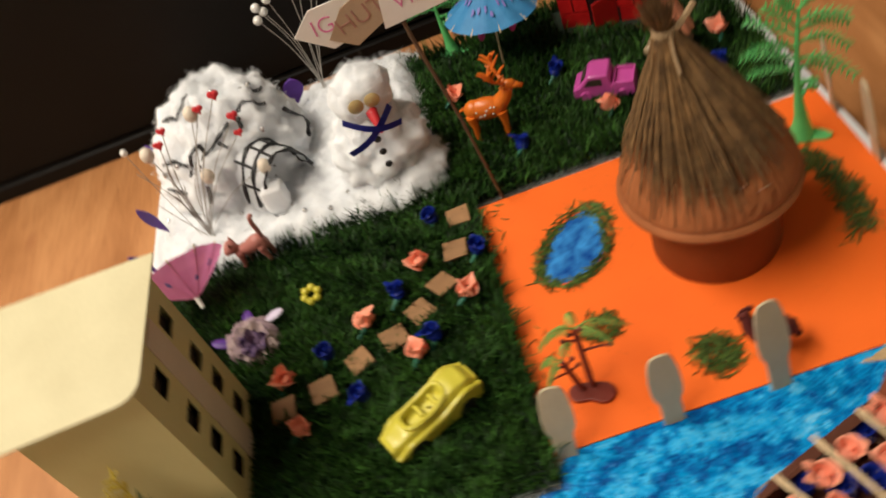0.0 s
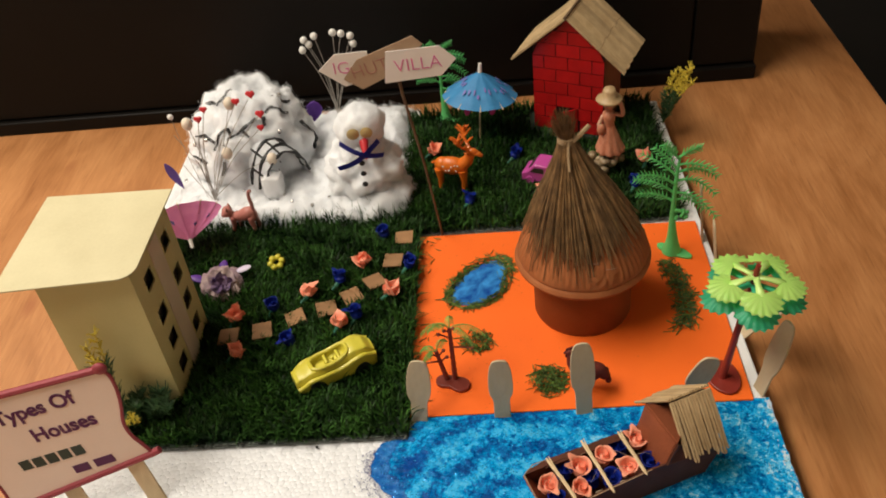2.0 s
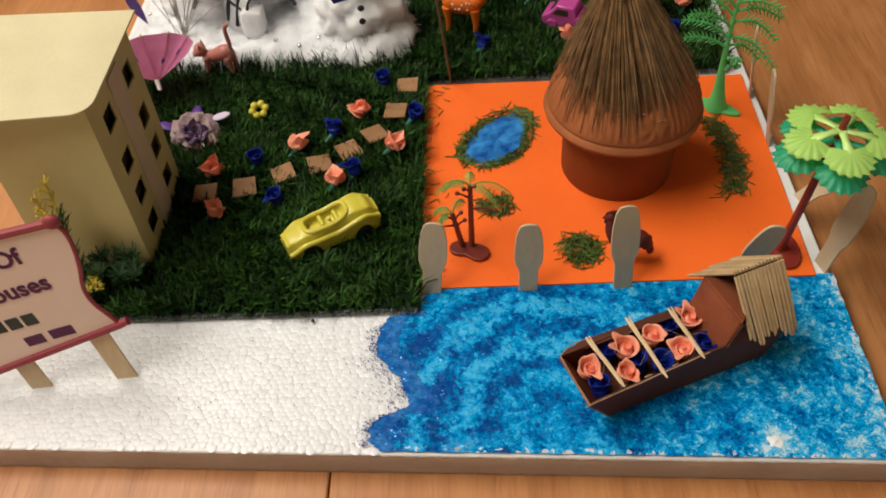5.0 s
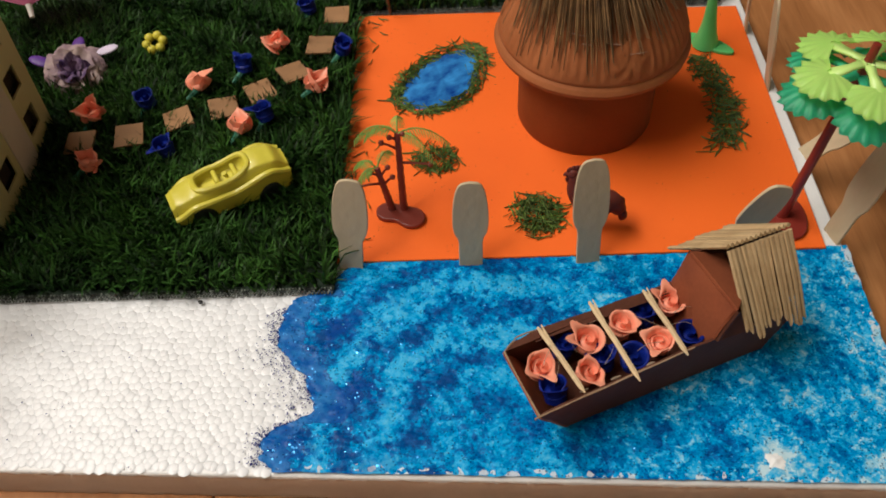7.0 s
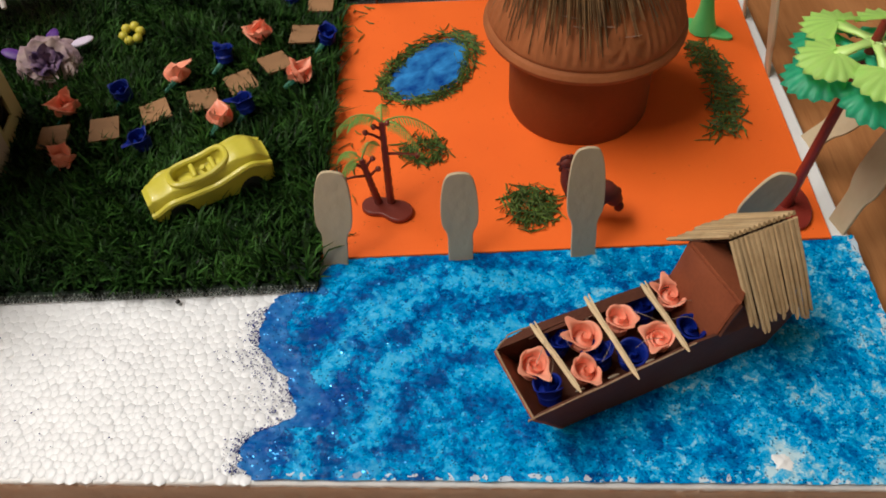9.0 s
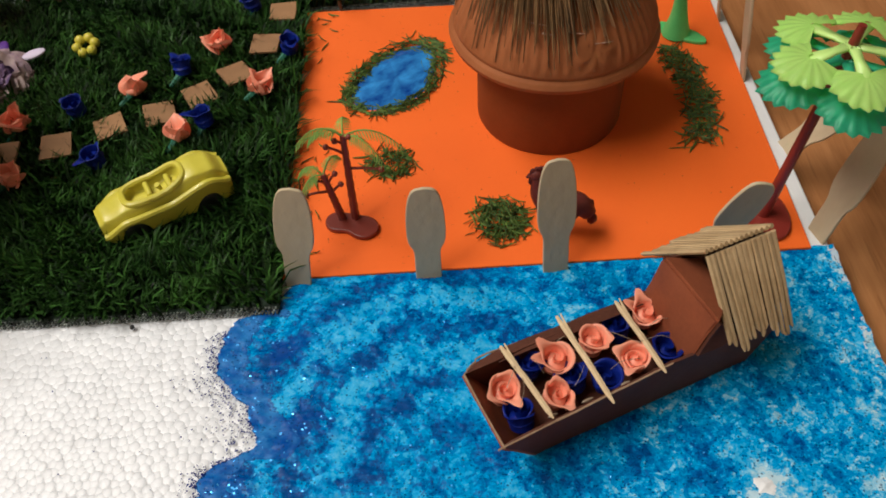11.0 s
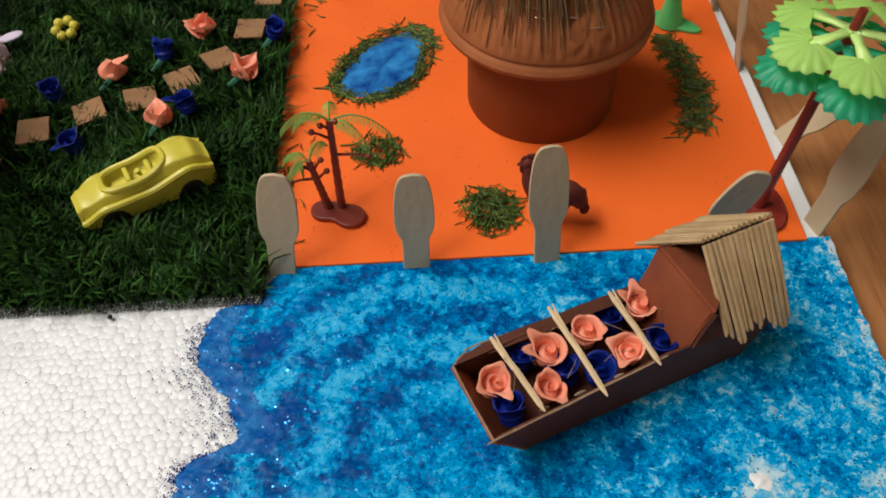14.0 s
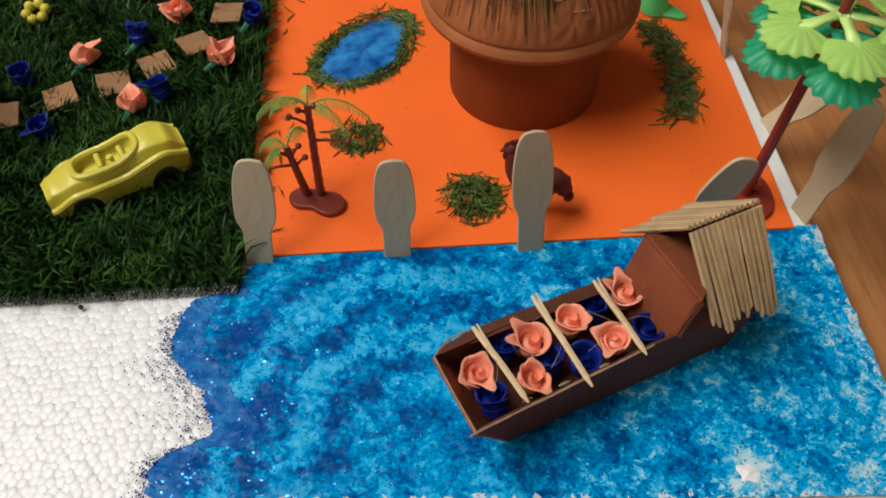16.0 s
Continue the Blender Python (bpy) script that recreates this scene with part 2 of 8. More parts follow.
def wood_top():
    """Orange-brown laminate with long wavy grain along y."""
    m = bpy.data.materials.new("table_wood")
    m.use_nodes = True
    nt = m.node_tree
    n, l = nt.nodes, nt.links
    b = n["Principled BSDF"]
    tc = n.new("ShaderNodeTexCoord")
    mp = n.new("ShaderNodeMapping")
    mp.inputs["Scale"].default_value = (6, 1.7, 1)
    mp.inputs["Rotation"].default_value = (0, 0, 0.35)
    l.new(tc.outputs["Object"], mp.inputs[0])
    a = n.new("ShaderNodeTexNoise")
    a.inputs["Scale"].default_value, a.inputs["Detail"].default_value, a.inputs["Distortion"].default_value = 2.4, 6, 2.4
    l.new(mp.outputs[0], a.inputs["Vector"])
    mp2 = n.new("ShaderNodeMapping")
    mp2.inputs["Scale"].default_value = (120, 9, 1)
    mp2.inputs["Rotation"].default_value = (0, 0, 0.35)
    l.new(tc.outputs["Object"], mp2.inputs[0])
    c = n.new("ShaderNodeTexNoise")
    c.inputs["Scale"].default_value, c.inputs["Detail"].default_value, c.inputs["Distortion"].default_value = 2.0, 7, 1.1
    l.new(mp2.outputs[0], c.inputs["Vector"])
    mixf = n.new("ShaderNodeMix")
    mixf.data_type = "FLOAT"
    mixf.inputs[0].default_value = 0.36
    l.new(a.outputs[0], mixf.inputs[2])
    l.new(c.outputs[0], mixf.inputs[3])
    ramp = n.new("ShaderNodeValToRGB")
    e = ramp.color_ramp.elements
    e[0].position, e[0].color = 0.30, (0.30, 0.115, 0.034, 1)
    e[1].position, e[1].color = 0.66, (0.52, 0.242, 0.092, 1)
    k = e.new(0.5)
    k.color = (0.43, 0.186, 0.066, 1)
    l.new(mixf.outputs[0], ramp.inputs[0])
    # dark pores along the grain and a few reddish knots
    mp3 = n.new("ShaderNodeMapping")
    mp3.inputs["Scale"].default_value = (420, 26, 1)
    mp3.inputs["Rotation"].default_value = (0, 0, 0.35)
    l.new(tc.outputs["Object"], mp3.inputs[0])
    po = n.new("ShaderNodeTexNoise")
    po.inputs["Scale"].default_value, po.inputs["Detail"].default_value = 1.0, 3
    l.new(mp3.outputs[0], po.inputs["Vector"])
    pr = n.new("ShaderNodeMapRange")
    pr.inputs["From Min"].default_value, pr.inputs["From Max"].default_value = 0.60, 0.72
    pr.inputs["To Max"].default_value = 0.34
    l.new(po.outputs[0], pr.inputs[0])
    m1 = n.new("ShaderNodeMix")
    m1.data_type = "RGBA"
    l.new(pr.outputs[0], m1.inputs[0])
    l.new(ramp.outputs[0], m1.inputs[6])
    m1.inputs[7].default_value = (0.16, 0.052, 0.014, 1)
    mp4 = n.new("ShaderNodeMapping")
    mp4.inputs["Scale"].default_value = (16, 7, 1)
    mp4.inputs["Rotation"].default_value = (0, 0, 0.35)
    l.new(tc.outputs["Object"], mp4.inputs[0])
    kn = n.new("ShaderNodeTexVoronoi")
    l.new(mp4.outputs[0], kn.inputs["Vector"])
    kn.inputs["Scale"].default_value = 1.0
    kr = n.new("ShaderNodeMapRange")
    kr.inputs["From Min"].default_value, kr.inputs["From Max"].default_value = 0.05, 0.15
    kr.inputs["To Min"].default_value, kr.inputs["To Max"].default_value = 0.5, 0.0
    l.new(kn.outputs["Distance"], kr.inputs[0])
    m2 = n.new("ShaderNodeMix")
    m2.data_type = "RGBA"
    l.new(kr.outputs[0], m2.inputs[0])
    l.new(m1.outputs[2], m2.inputs[6])
    m2.inputs[7].default_value = (0.27, 0.075, 0.028, 1)
    l.new(m2.outputs[2], b.inputs["Base Color"])
    b.inputs["Roughness"].default_value = 0.42
    bp = n.new("ShaderNodeBump")
    bp.inputs["Strength"].default_value, bp.inputs["Distance"].default_value = 0.12, 0.001
    l.new(c.outputs[0], bp.inputs["Height"])
    l.new(bp.outputs[0], b.inputs["Normal"])
    return m


M_TABLE = wood_top()
M_WATER = water_paint()
M_FOAM = mat("polystyrene", (0.82, 0.83, 0.84), (0.77, 0.78, 0.79), rough=0.45, scale=30, bump=0.2, bump_scale=300, sss=0.0)
M_BEAD = mat("polystyrene_bead", (0.74, 0.76, 0.79), (0.70, 0.72, 0.75), rough=0.34, scale=30, bump=0.05, bump_scale=900, vary=0.05)
M_FOAMSIDE = mat("board_edge_tape", (0.80, 0.68, 0.58), (0.70, 0.57, 0.47), rough=0.6, scale=25, bump=0.15)
M_ORANGE = mat("orange_foam_sheet", (0.92, 0.150, 0.006), (0.85, 0.130, 0.005), rough=0.75, scale=14, fine=900, bump=0.12, bump_scale=1200)
M_MAT = mat("grass_backing", (0.012, 0.03, 0.014), (0.006, 0.015, 0.008), rough=0.9, scale=200, bump=0.5, bump_scale=900)
M_WEAVE = mat("woven_backing", (0.19, 0.21, 0.19), (0.02, 0.03, 0.025), rough=0.8, scale=900, bump=0.0, vary=0.9)
M_GRASS = mat("plastic_grass", (0.033, 0.091, 0.0145), (0.0064, 0.0230, 0.0050), rough=0.5, spec=0.14, scale=38, bump=0.0, vary=0.90)
M_CLIP = mat("grass_clippings", (0.125, 0.195, 0.034), (0.030, 0.064, 0.013), rough=0.5, scale=300, bump=0.0, vary=0.55)
M_COTTON = mat("cotton_wool", (0.78, 0.80, 0.83), (0.73, 0.75, 0.78), rough=0.95, scale=70, bump=0.3, bump_scale=260, sheen=0.3, sss=1.0)
M_FLUFF = mat("cotton_fibre", (0.84, 0.86, 0.88), (0.78, 0.80, 0.82), rough=0.9, bump=0.0)
M_YELLOWCARD = mat("yellow_card", (0.63, 0.575, 0.365), (0.545, 0.49, 0.30), rough=0.7, scale=26, fine=400, bump=0.06)
M_TOWERCARD = mat("cream_card", (0.60, 0.525, 0.24), (0.53, 0.455, 0.20), rough=0.75, scale=20, fine=500, bump=0.08)
M_TOWERSTRIP = mat("pale_card", (0.64, 0.53, 0.39), (0.57, 0.47, 0.34), rough=0.75, scale=40, bump=0.08)
# dark colour that stands in for the shade inside openings
M_DARK = mat("inside_shade", (0.042, 0.026, 0.012), (0.026, 0.016, 0.008), rough=0.9, bump=0.0)
M_TAN = mat("brown_cardboard", (0.31, 0.165, 0.072), (0.25, 0.13, 0.055), rough=0.8, scale=40, stretch=(1, 3, 1), bump=0.04, vary=0.12)
M_WOODSTICK = mat("pale_birch", (0.70, 0.54, 0.33), (0.58, 0.43, 0.25), rough=0.65, scale=50, stretch=(5, 5, 0.7), bump=0.2, vary=0.1)
M_SPOON = mat("spoon_birch", (0.56, 0.455, 0.30), (0.50, 0.40, 0.255), rough=0.6, scale=55, fine=260, fine_amt=0.3, stretch=(1.3, 0.8, 1.3), bump=0.75, bump_scale=105, vary=0.08)
M_STICK = mat("matchstick_wood", (0.52, 0.38, 0.21), (0.38, 0.26, 0.13), rough=0.7, scale=90, stretch=(1, 1, 1), bump=0.2, vary=0.22)
M_TERRA = mat("terracotta", (0.365, 0.124, 0.043), (0.28, 0.090, 0.030), rough=0.65, spec=0.2, scale=45, bump=0.8, bump_scale=130, stretch=(1, 1, 0.6))
M_DRUM = mat("brown_painted_drum", (0.235, 0.068, 0.019), (0.18, 0.052, 0.013), rough=0.6, spec=0.2, scale=30, bump=0.12)
M_STRAW = mat("broom_straw", (0.28, 0.160, 0.064), (0.105, 0.060, 0.026), rough=0.6, scale=120, bump=0.0, vary=0.38)
M_JUTE = mat("jute_string", (0.40, 0.28, 0.16), (0.28, 0.19, 0.10), rough=0.9, scale=400, bump=0.5, bump_scale=900)
M_WORN = mat("worn_card_edge", (0.40, 0.28, 0.18), (0.24, 0.14, 0.08), rough=0.8, scale=200, bump=0.1)
M_GLUE = mat("dried_glue", (0.42, 0.33, 0.24), (0.34, 0.25, 0.17), rough=0.3, bump=0.0, transl=0.3)
M_CLEARGLUE = mat("shiny_glue", (0.55, 0.36, 0.26), (0.44, 0.26, 0.18), rough=0.12, bump=0.0, coat=0.6)
# boat card in its lit tone; darkened cardboard tone on the house side
M_CABIN = mat("red_brown_card", (0.27, 0.078, 0.034), (0.19, 0.052, 0.024), rough=0.6, spec=0.2, scale=50, bump=0.15)
# the same boat card, darker: the hull's shade is put into its colour
M_BOAT_SHADED = mat("brown_card", (0.115, 0.040, 0.023), (0.072, 0.025, 0.015), rough=0.6, spec=0.2, scale=50, bump=0.15, vary=0.08)
M_PEACH = mat("peach_ribbon", (1.0, 0.43, 0.29), (1.0, 0.37, 0.23), rough=0.42, spec=0.5, scale=120, bump=0.06, bump_scale=1500, transl=0.18)
M_NAVY = mat("navy_ribbon", (0.006, 0.021, 0.235), (0.003, 0.011, 0.15), rough=0.45, spec=0.2, scale=120, bump=0.12, bump_scale=1500)
M_TEAL = mat("green_stem_tape", (0.02, 0.16, 0.10), (0.01, 0.10, 0.06), rough=0.6)
M_YELLOW = mat("yellow_plastic", (0.61, 0.55, 0.055), (0.55, 0.49, 0.05), rough=0.40, scale=40, bump=0.10, bump_scale=600, coat=0.08)
M_BLACK = mat("black_plastic", (0.012, 0.012, 0.013), rough=0.4, bump=0.05)
M_PINKCAR = mat("pink_plastic", (0.55, 0.085, 0.36), (0.48, 0.07, 0.31), rough=0.3, bump=0.03, coat=0.2)
M_DEER = mat("orange_plastic", (0.72, 0.18, 0.015), (0.55, 0.11, 0.01), rough=0.35, scale=60, bump=0.05)
M_WHITE = mat("white_paint", (0.85, 0.83, 0.78), rough=0.5, bump=0.03)
M_CAT = mat("rose_brown_plastic", (0.46, 0.18, 0.15), (0.38, 0.14, 0.11), rough=0.45, bump=0.1)
M_HEN = mat("maroon_plastic", (0.155, 0.030, 0.022), (0.11, 0.021, 0.015), rough=0.6, spec=0.3, bump=0.1)
M_PALMFOOT = mat("brick_red_plastic", (0.21, 0.035, 0.022), (0.16, 0.026, 0.016), rough=0.4, scale=60, bump=0.05)
M_REDPLASTIC = mat("dark_red_plastic", (0.25, 0.030, 0.020), (0.19, 0.022, 0.015), rough=0.35, scale=60, bump=0.05)
M_PALM = mat("mint_green_plastic", (0.20, 0.78, 0.27), (0.16, 0.70, 0.22), rough=0.35, bump=0.03, transl=0.30)
M_LIME = mat("lime_plastic", (0.74, 1.0, 0.34), (0.68, 1.0, 0.30), rough=0.32, scale=60, bump=0.04, transl=0.20)
M_TEALLEAF = mat("teal_plastic", (0.09, 0.68, 0.42), (0.07, 0.60, 0.36), rough=0.32, scale=60, bump=0.04, transl=0.35)
M_FROND = mat("small_palm_green", (0.30, 0.42, 0.09), (0.12, 0.26, 0.05), rough=0.4, scale=90, bump=0.03, vary=0.2)
M_RED = mat("red_painted_card", (0.50, 0.010, 0.010), (0.36, 0.006, 0.007), rough=0.38, scale=60, bump=0.45, bump_scale=190, coat=0.15, vary=0.14)
M_MORTAR = mat("black_marker", (0.035, 0.006, 0.005), rough=0.7, bump=0.0)
M_BLUEPAPER = mat("blue_paper", (0.07, 0.33, 0.66), (0.045, 0.25, 0.56), rough=0.6, scale=90, bump=0.1, transl=0.3)
M_PINKPAPER = mat("pink_paper", (0.90, 0.33, 0.60), (0.80, 0.25, 0.52), rough=0.6, scale=90, bump=0.1, transl=0.45)
M_BLOSSOM = mat("faded_purple_print", (0.16, 0.20, 0.52), (0.22, 0.13, 0.44), rough=0.7, scale=300, bump=0.0)
M_MAGENTA = mat("magenta_ink", (0.62, 0.05, 0.25), rough=0.6, bump=0.0)
M_PURPLEINK = mat("purple_ink", (0.10, 0.015, 0.09), rough=0.6, bump=0.0)
M_GREYINK = mat("dark_green_ink", (0.03, 0.05, 0.04), rough=0.6, bump=0.0)
M_REDINK = mat("red_ink", (0.42, 0.20, 0.15), rough=0.6, bump=0.0)
M_TWIG = mat("brown_twig", (0.16, 0.095, 0.050), (0.10, 0.060, 0.032), rough=0.7, bump=0.1)
M_MAROON = mat("maroon_marker", (0.30, 0.045, 0.06), (0.24, 0.03, 0.045), rough=0.6, scale=200, bump=0.0)
M_SIGNCARD = mat("cream_sign_card", (0.84, 0.69, 0.60), (0.79, 0.64, 0.55), rough=0.7, scale=30, bump=0.05)
M_HUTCARD = mat("pale_brown_card", (0.47, 0.33, 0.22), (0.41, 0.28, 0.18), rough=0.75, scale=40, bump=0.05)
M_PINKINK = mat("faded_pink_ink", (0.66, 0.12, 0.34), (0.70, 0.26, 0.42), rough=0.7, scale=300, bump=0.0)
M_WHITECARD = mat("white_sign_card", (0.86, 0.80, 0.76), (0.81, 0.75, 0.70), rough=0.7, scale=40, bump=0.05)
M_PURPLE = mat("purple_foam", (0.11, 0.035, 0.30), (0.08, 0.025, 0.22), rough=0.5, bump=0.1)
M_CARNHEART = mat("purple_petal", (0.30, 0.20, 0.28), (0.045, 0.015, 0.12), rough=0.7, scale=130, bump=0.2)
M_CARNATION = mat("mauve_petal", (0.44, 0.34, 0.30), (0.24, 0.15, 0.22), rough=0.7, scale=110, bump=0.2)
M_LILAC = mat("lilac_petal", (0.66, 0.60, 0.74), (0.58, 0.52, 0.68), rough=0.6, bump=0.05)
M_PEARL = mat("pearl", (0.80, 0.78, 0.74), rough=0.18, bump=0.0, coat=0.5)
M_SILVER = mat("silver_bead", (0.72, 0.72, 0.72), rough=0.15, metal=0.9, bump=0.0)
M_BUD = mat("ivory_bud", (0.80, 0.72, 0.60), (0.70, 0.60, 0.48), rough=0.6, bump=0.15)
M_WIRE = mat("floral_wire", (0.45, 0.42, 0.38), (0.30, 0.28, 0.25), rough=0.4, bump=0.0)
M_REDFOAM = mat("red_foam", (0.60, 0.02, 0.03), (0.48, 0.015, 0.02), rough=0.6, bump=0.1)
M_GLITTERBLUE = mat("blue_ribbon", (0.02, 0.03, 0.30), (0.01, 0.015, 0.16), rough=0.3, scale=500, bump=0.3, bump_scale=1500)
M_GOLD = mat("gold_sequin", (0.62, 0.47, 0.22), (0.52, 0.38, 0.16), rough=0.4, metal=0.2, bump=0.1)
M_POND = mat("blue_glue_paint", (0.055, 0.33, 0.80), (0.002, 0.028, 0.24), rough=0.14, scale=62, detail=6, fine=300, fine_amt=0.16, stretch=(1.0, 1.7, 1), bump=0.9, bump_scale=95, coat=0.6)
M_YPLANT = mat("yellow_sprig", (0.66, 0.53, 0.06), (0.54, 0.42, 0.05), rough=0.5, bump=0.0, vary=0.15)
M_GPLANT = mat("dark_green_sprig", (0.055, 0.125, 0.045), (0.028, 0.075, 0.026), rough=0.5, bump=0.0, vary=0.3)
M_PANEL = mat("black_gloss_panel", (0.0068, 0.0054, 0.0045), (0.0042, 0.0035, 0.0028), rough=0.5, spec=0.14, scale=8, bump=0.04, bump_scale=30)
M_WALL = mat("room_wall_paint", (0.80, 0.75, 0.66), (0.76, 0.71, 0.62), rough=0.9, scale=3, bump=0.1)
M_CEIL = mat("ceiling_paint", (0.75, 0.72, 0.66), rough=0.9, scale=3, bump=0.05)
# near-black; on the north wall it stands in for missing light
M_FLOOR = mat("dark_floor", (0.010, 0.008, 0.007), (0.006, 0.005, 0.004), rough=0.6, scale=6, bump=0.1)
M_SKIN = mat("figurine_clay", (0.58, 0.32, 0.22), (0.48, 0.24, 0.16), rough=0.45, scale=150, bump=0.15)
M_DRESS = mat("figurine_dress", (0.60, 0.26, 0.16), (0.42, 0.15, 0.08), rough=0.4, scale=150, bump=0.15)
M_HAT = mat("figurine_hat", (0.48, 0.34, 0.18), (0.36, 0.24, 0.12), rough=0.5, scale=200, bump=0.25)
M_ROCK = mat("figurine_rock", (0.36, 0.27, 0.16), (0.13, 0.09, 0.05), rough=0.4, scale=160, bump=0.3)


# ---- mesh helpers ----
def thing(name, label, category, place=(0, 0, 0), turn=0.0, group="", kind=""):
    ob = new(name)
    ob.empty_display_size = 0.01
    ob.matrix_world = pose(*place, 0, 0, turn)
    return tagged(ob, label, category, group, kind)


def finish(bm, me, material, smooth):
    bmesh.ops.recalc_face_normals(bm, faces=bm.faces)
    bm.to_mesh(me)
    bm.free()
    for m in (material if isinstance(material, (list, tuple)) else [material]):
        me.materials.append(m)
    if smooth:
        me.polygons.foreach_set("use_smooth", [True] * len(me.polygons))
        if smooth != 2:
            me.set_sharp_from_angle(angle=radians(40))
    me.update()


def part(name, bm, material, parent=None, label="", smooth=1, bevel=0.0):
    """Links a bmesh as one mesh object under a thing or part."""
    me = bpy.data.meshes.new(name)
    finish(bm, me, material, smooth)
    ob = new(name, me)
    if parent is not None:
        ob.parent = parent
    if label:
        ob["label"] = label
    if bevel:
        md = ob.modifiers.new("bevel", "BEVEL")
        md.width, md.segments, md.limit_method = bevel, 2, "ANGLE"
    return ob


def shared(name, me, parent, m=None):
    """One more object on an existing mesh."""
    ob = new(name, me)
    ob.parent = parent
    if m is not None:
        ob.matrix_local = m
    return ob


def box(bm, c, s, m=None):
    r = bmesh.ops.create_cube(bm, size=1.0)
    t = Matrix.Translation(c) @ Matrix.Diagonal((*s, 1))
    bmesh.ops.transform(bm, matrix=(m or Matrix()) @ t, verts=r["verts"])
    return r["verts"]


def ball(bm, c, r, seg=16, rings=10, m=None):
    r = (r, r, r) if isinstance(r, (int, float)) else r
    q = bmesh.ops.create_uvsphere(bm, u_segments=seg, v_segments=rings, radius=1.0)
    bmesh.ops.transform(bm, matrix=(m or Matrix()) @ Matrix.Translation(c) @ Matrix.Diagonal((*r, 1)), verts=q["verts"])
    return q["verts"]


def tube(bm, pts, radii, seg=8, cap=True):
    pts = [Vector(p) for p in pts]
    if isinstance(radii, (int, float)):
        radii = [radii] * len(pts)
    rings, up = [], None
    for i, p in enumerate(pts):
        d = (pts[min(i + 1, len(pts) - 1)] - pts[max(i - 1, 0)]).normalized()
        if up is None:
            up = d.orthogonal().normalized()
        up = (up - d * up.dot(d)).normalized()
        sd = d.cross(up)
        rings.append([bm.verts.new(p + (up * math.cos(a) + sd * math.sin(a)) * radii[i]) for a in [2 * math.pi * k / seg for k in range(seg)]])
    for a, b in zip(rings, rings[1:]):
        for k in range(seg):
            bm.faces.new((a[k], a[(k + 1) % seg], b[(k + 1) % seg], b[k]))
    if cap:
        bm.faces.new(rings[0][::-1])
        bm.faces.new(rings[-1])


def lathe(bm, profile, seg=48, c=(0, 0, 0), wob=0.0):
    rings = []
    for r, z in profile:
        ring = []
        for k in range(seg):
            a = 2 * math.pi * k / seg
            rr = r * (1 + wob * noise.noise((math.cos(a) * 1.5, math.sin(a) * 1.5, z * 40)))
            ring.append(bm.verts.new((c[0] + rr * math.cos(a), c[1] + rr * math.sin(a), c[2] + z)))
        rings.append(ring)
    for a, b in zip(rings, rings[1:]):
        for k in range(seg):
            bm.faces.new((a[k], a[(k + 1) % seg], b[(k + 1) % seg], b[k]))
    return rings


def prism(bm, outline, thick, m=None):
    """A flat shape from a 2D outline (x, y), with depth -thick/2..thick/2 along z."""
    m = m or Matrix()
    lo = [bm.verts.new(m @ Vector((x, y, -thick / 2))) for x, y in outline]
    hi = [bm.verts.new(m @ Vector((x, y, thick / 2))) for x, y in outline]
    bm.faces.new(lo[::-1])
    bm.faces.new(hi)
    k = len(outline)
    for i in range(k):
        bm.faces.new((lo[i], lo[(i + 1) % k], hi[(i + 1) % k], hi[i]))


def sheet(bm, f, nu, nv):
    """A grid of points f(u, v), u and v from 0 to 1."""
    g = [[bm.verts.new(f(i / nu, j / nv)) for j in range(nv + 1)] for i in range(nu + 1)]
    for i in range(nu):
        for j in range(nv):
            bm.faces.new((g[i][j], g[i + 1][j], g[i + 1][j + 1], g[i][j + 1]))
    return g


def smooth_line(pts, steps=6):
    """Catmull-Rom through the points."""
    p = [Vector(q) for q in pts]
    p = [p[0] * 2 - p[1]] + p + [p[-1] * 2 - p[-2]]
    out = []
    for i in range(1, len(p) - 2):
        for s in range(steps):
            t = s / steps
            out.append(0.5 * ((2 * p[i]) + (p[i + 1] - p[i - 1]) * t + (2 * p[i - 1] - 5 * p[i] + 4 * p[i + 1] - p[i + 2]) * t * t
                              + (3 * p[i] - p[i - 1] - 3 * p[i + 1] + p[i + 2]) * t * t * t))
    return out + [p[-2]]


def text_part(name, text, size, material, parent, m, label="", thin=False):
    """Lettering as a thin raised mesh."""
    cu = bpy.data.curves.new(name, "FONT")
    cu.body, cu.size, cu.extrude, cu.align_x, cu.align_y = text, size, 0.0002, "CENTER", "CENTER"
    cu.offset = size * (-0.012 if thin else 0.022)
    tmp = bpy.data.objects.new(name + "_tmp", cu)
    scene.collection.objects.link(tmp)
    me = bpy.data.meshes.new_from_object(tmp.evaluated_get(bpy.context.evaluated_depsgraph_get()))
    bpy.data.objects.remove(tmp)
    me.materials.clear()
    me.materials.append(material)
    ob = new(name, me)
    ob.parent = parent
    ob.matrix_local = m
    if label:
        ob["label"] = label
    return ob


RNG = random.Random(7)

# ---- the room and the table ----
TOP = -0.021
room = ((-2.5, 1.7), (-2.2, 1.5), (-0.77, 2.0))


def wall(name, c, s, material, label, category):
    bm = bmesh.new()
    box(bm, c, s)
    return tagged(part(name, bm, material, None, smooth=0), label, category, kind="structure")


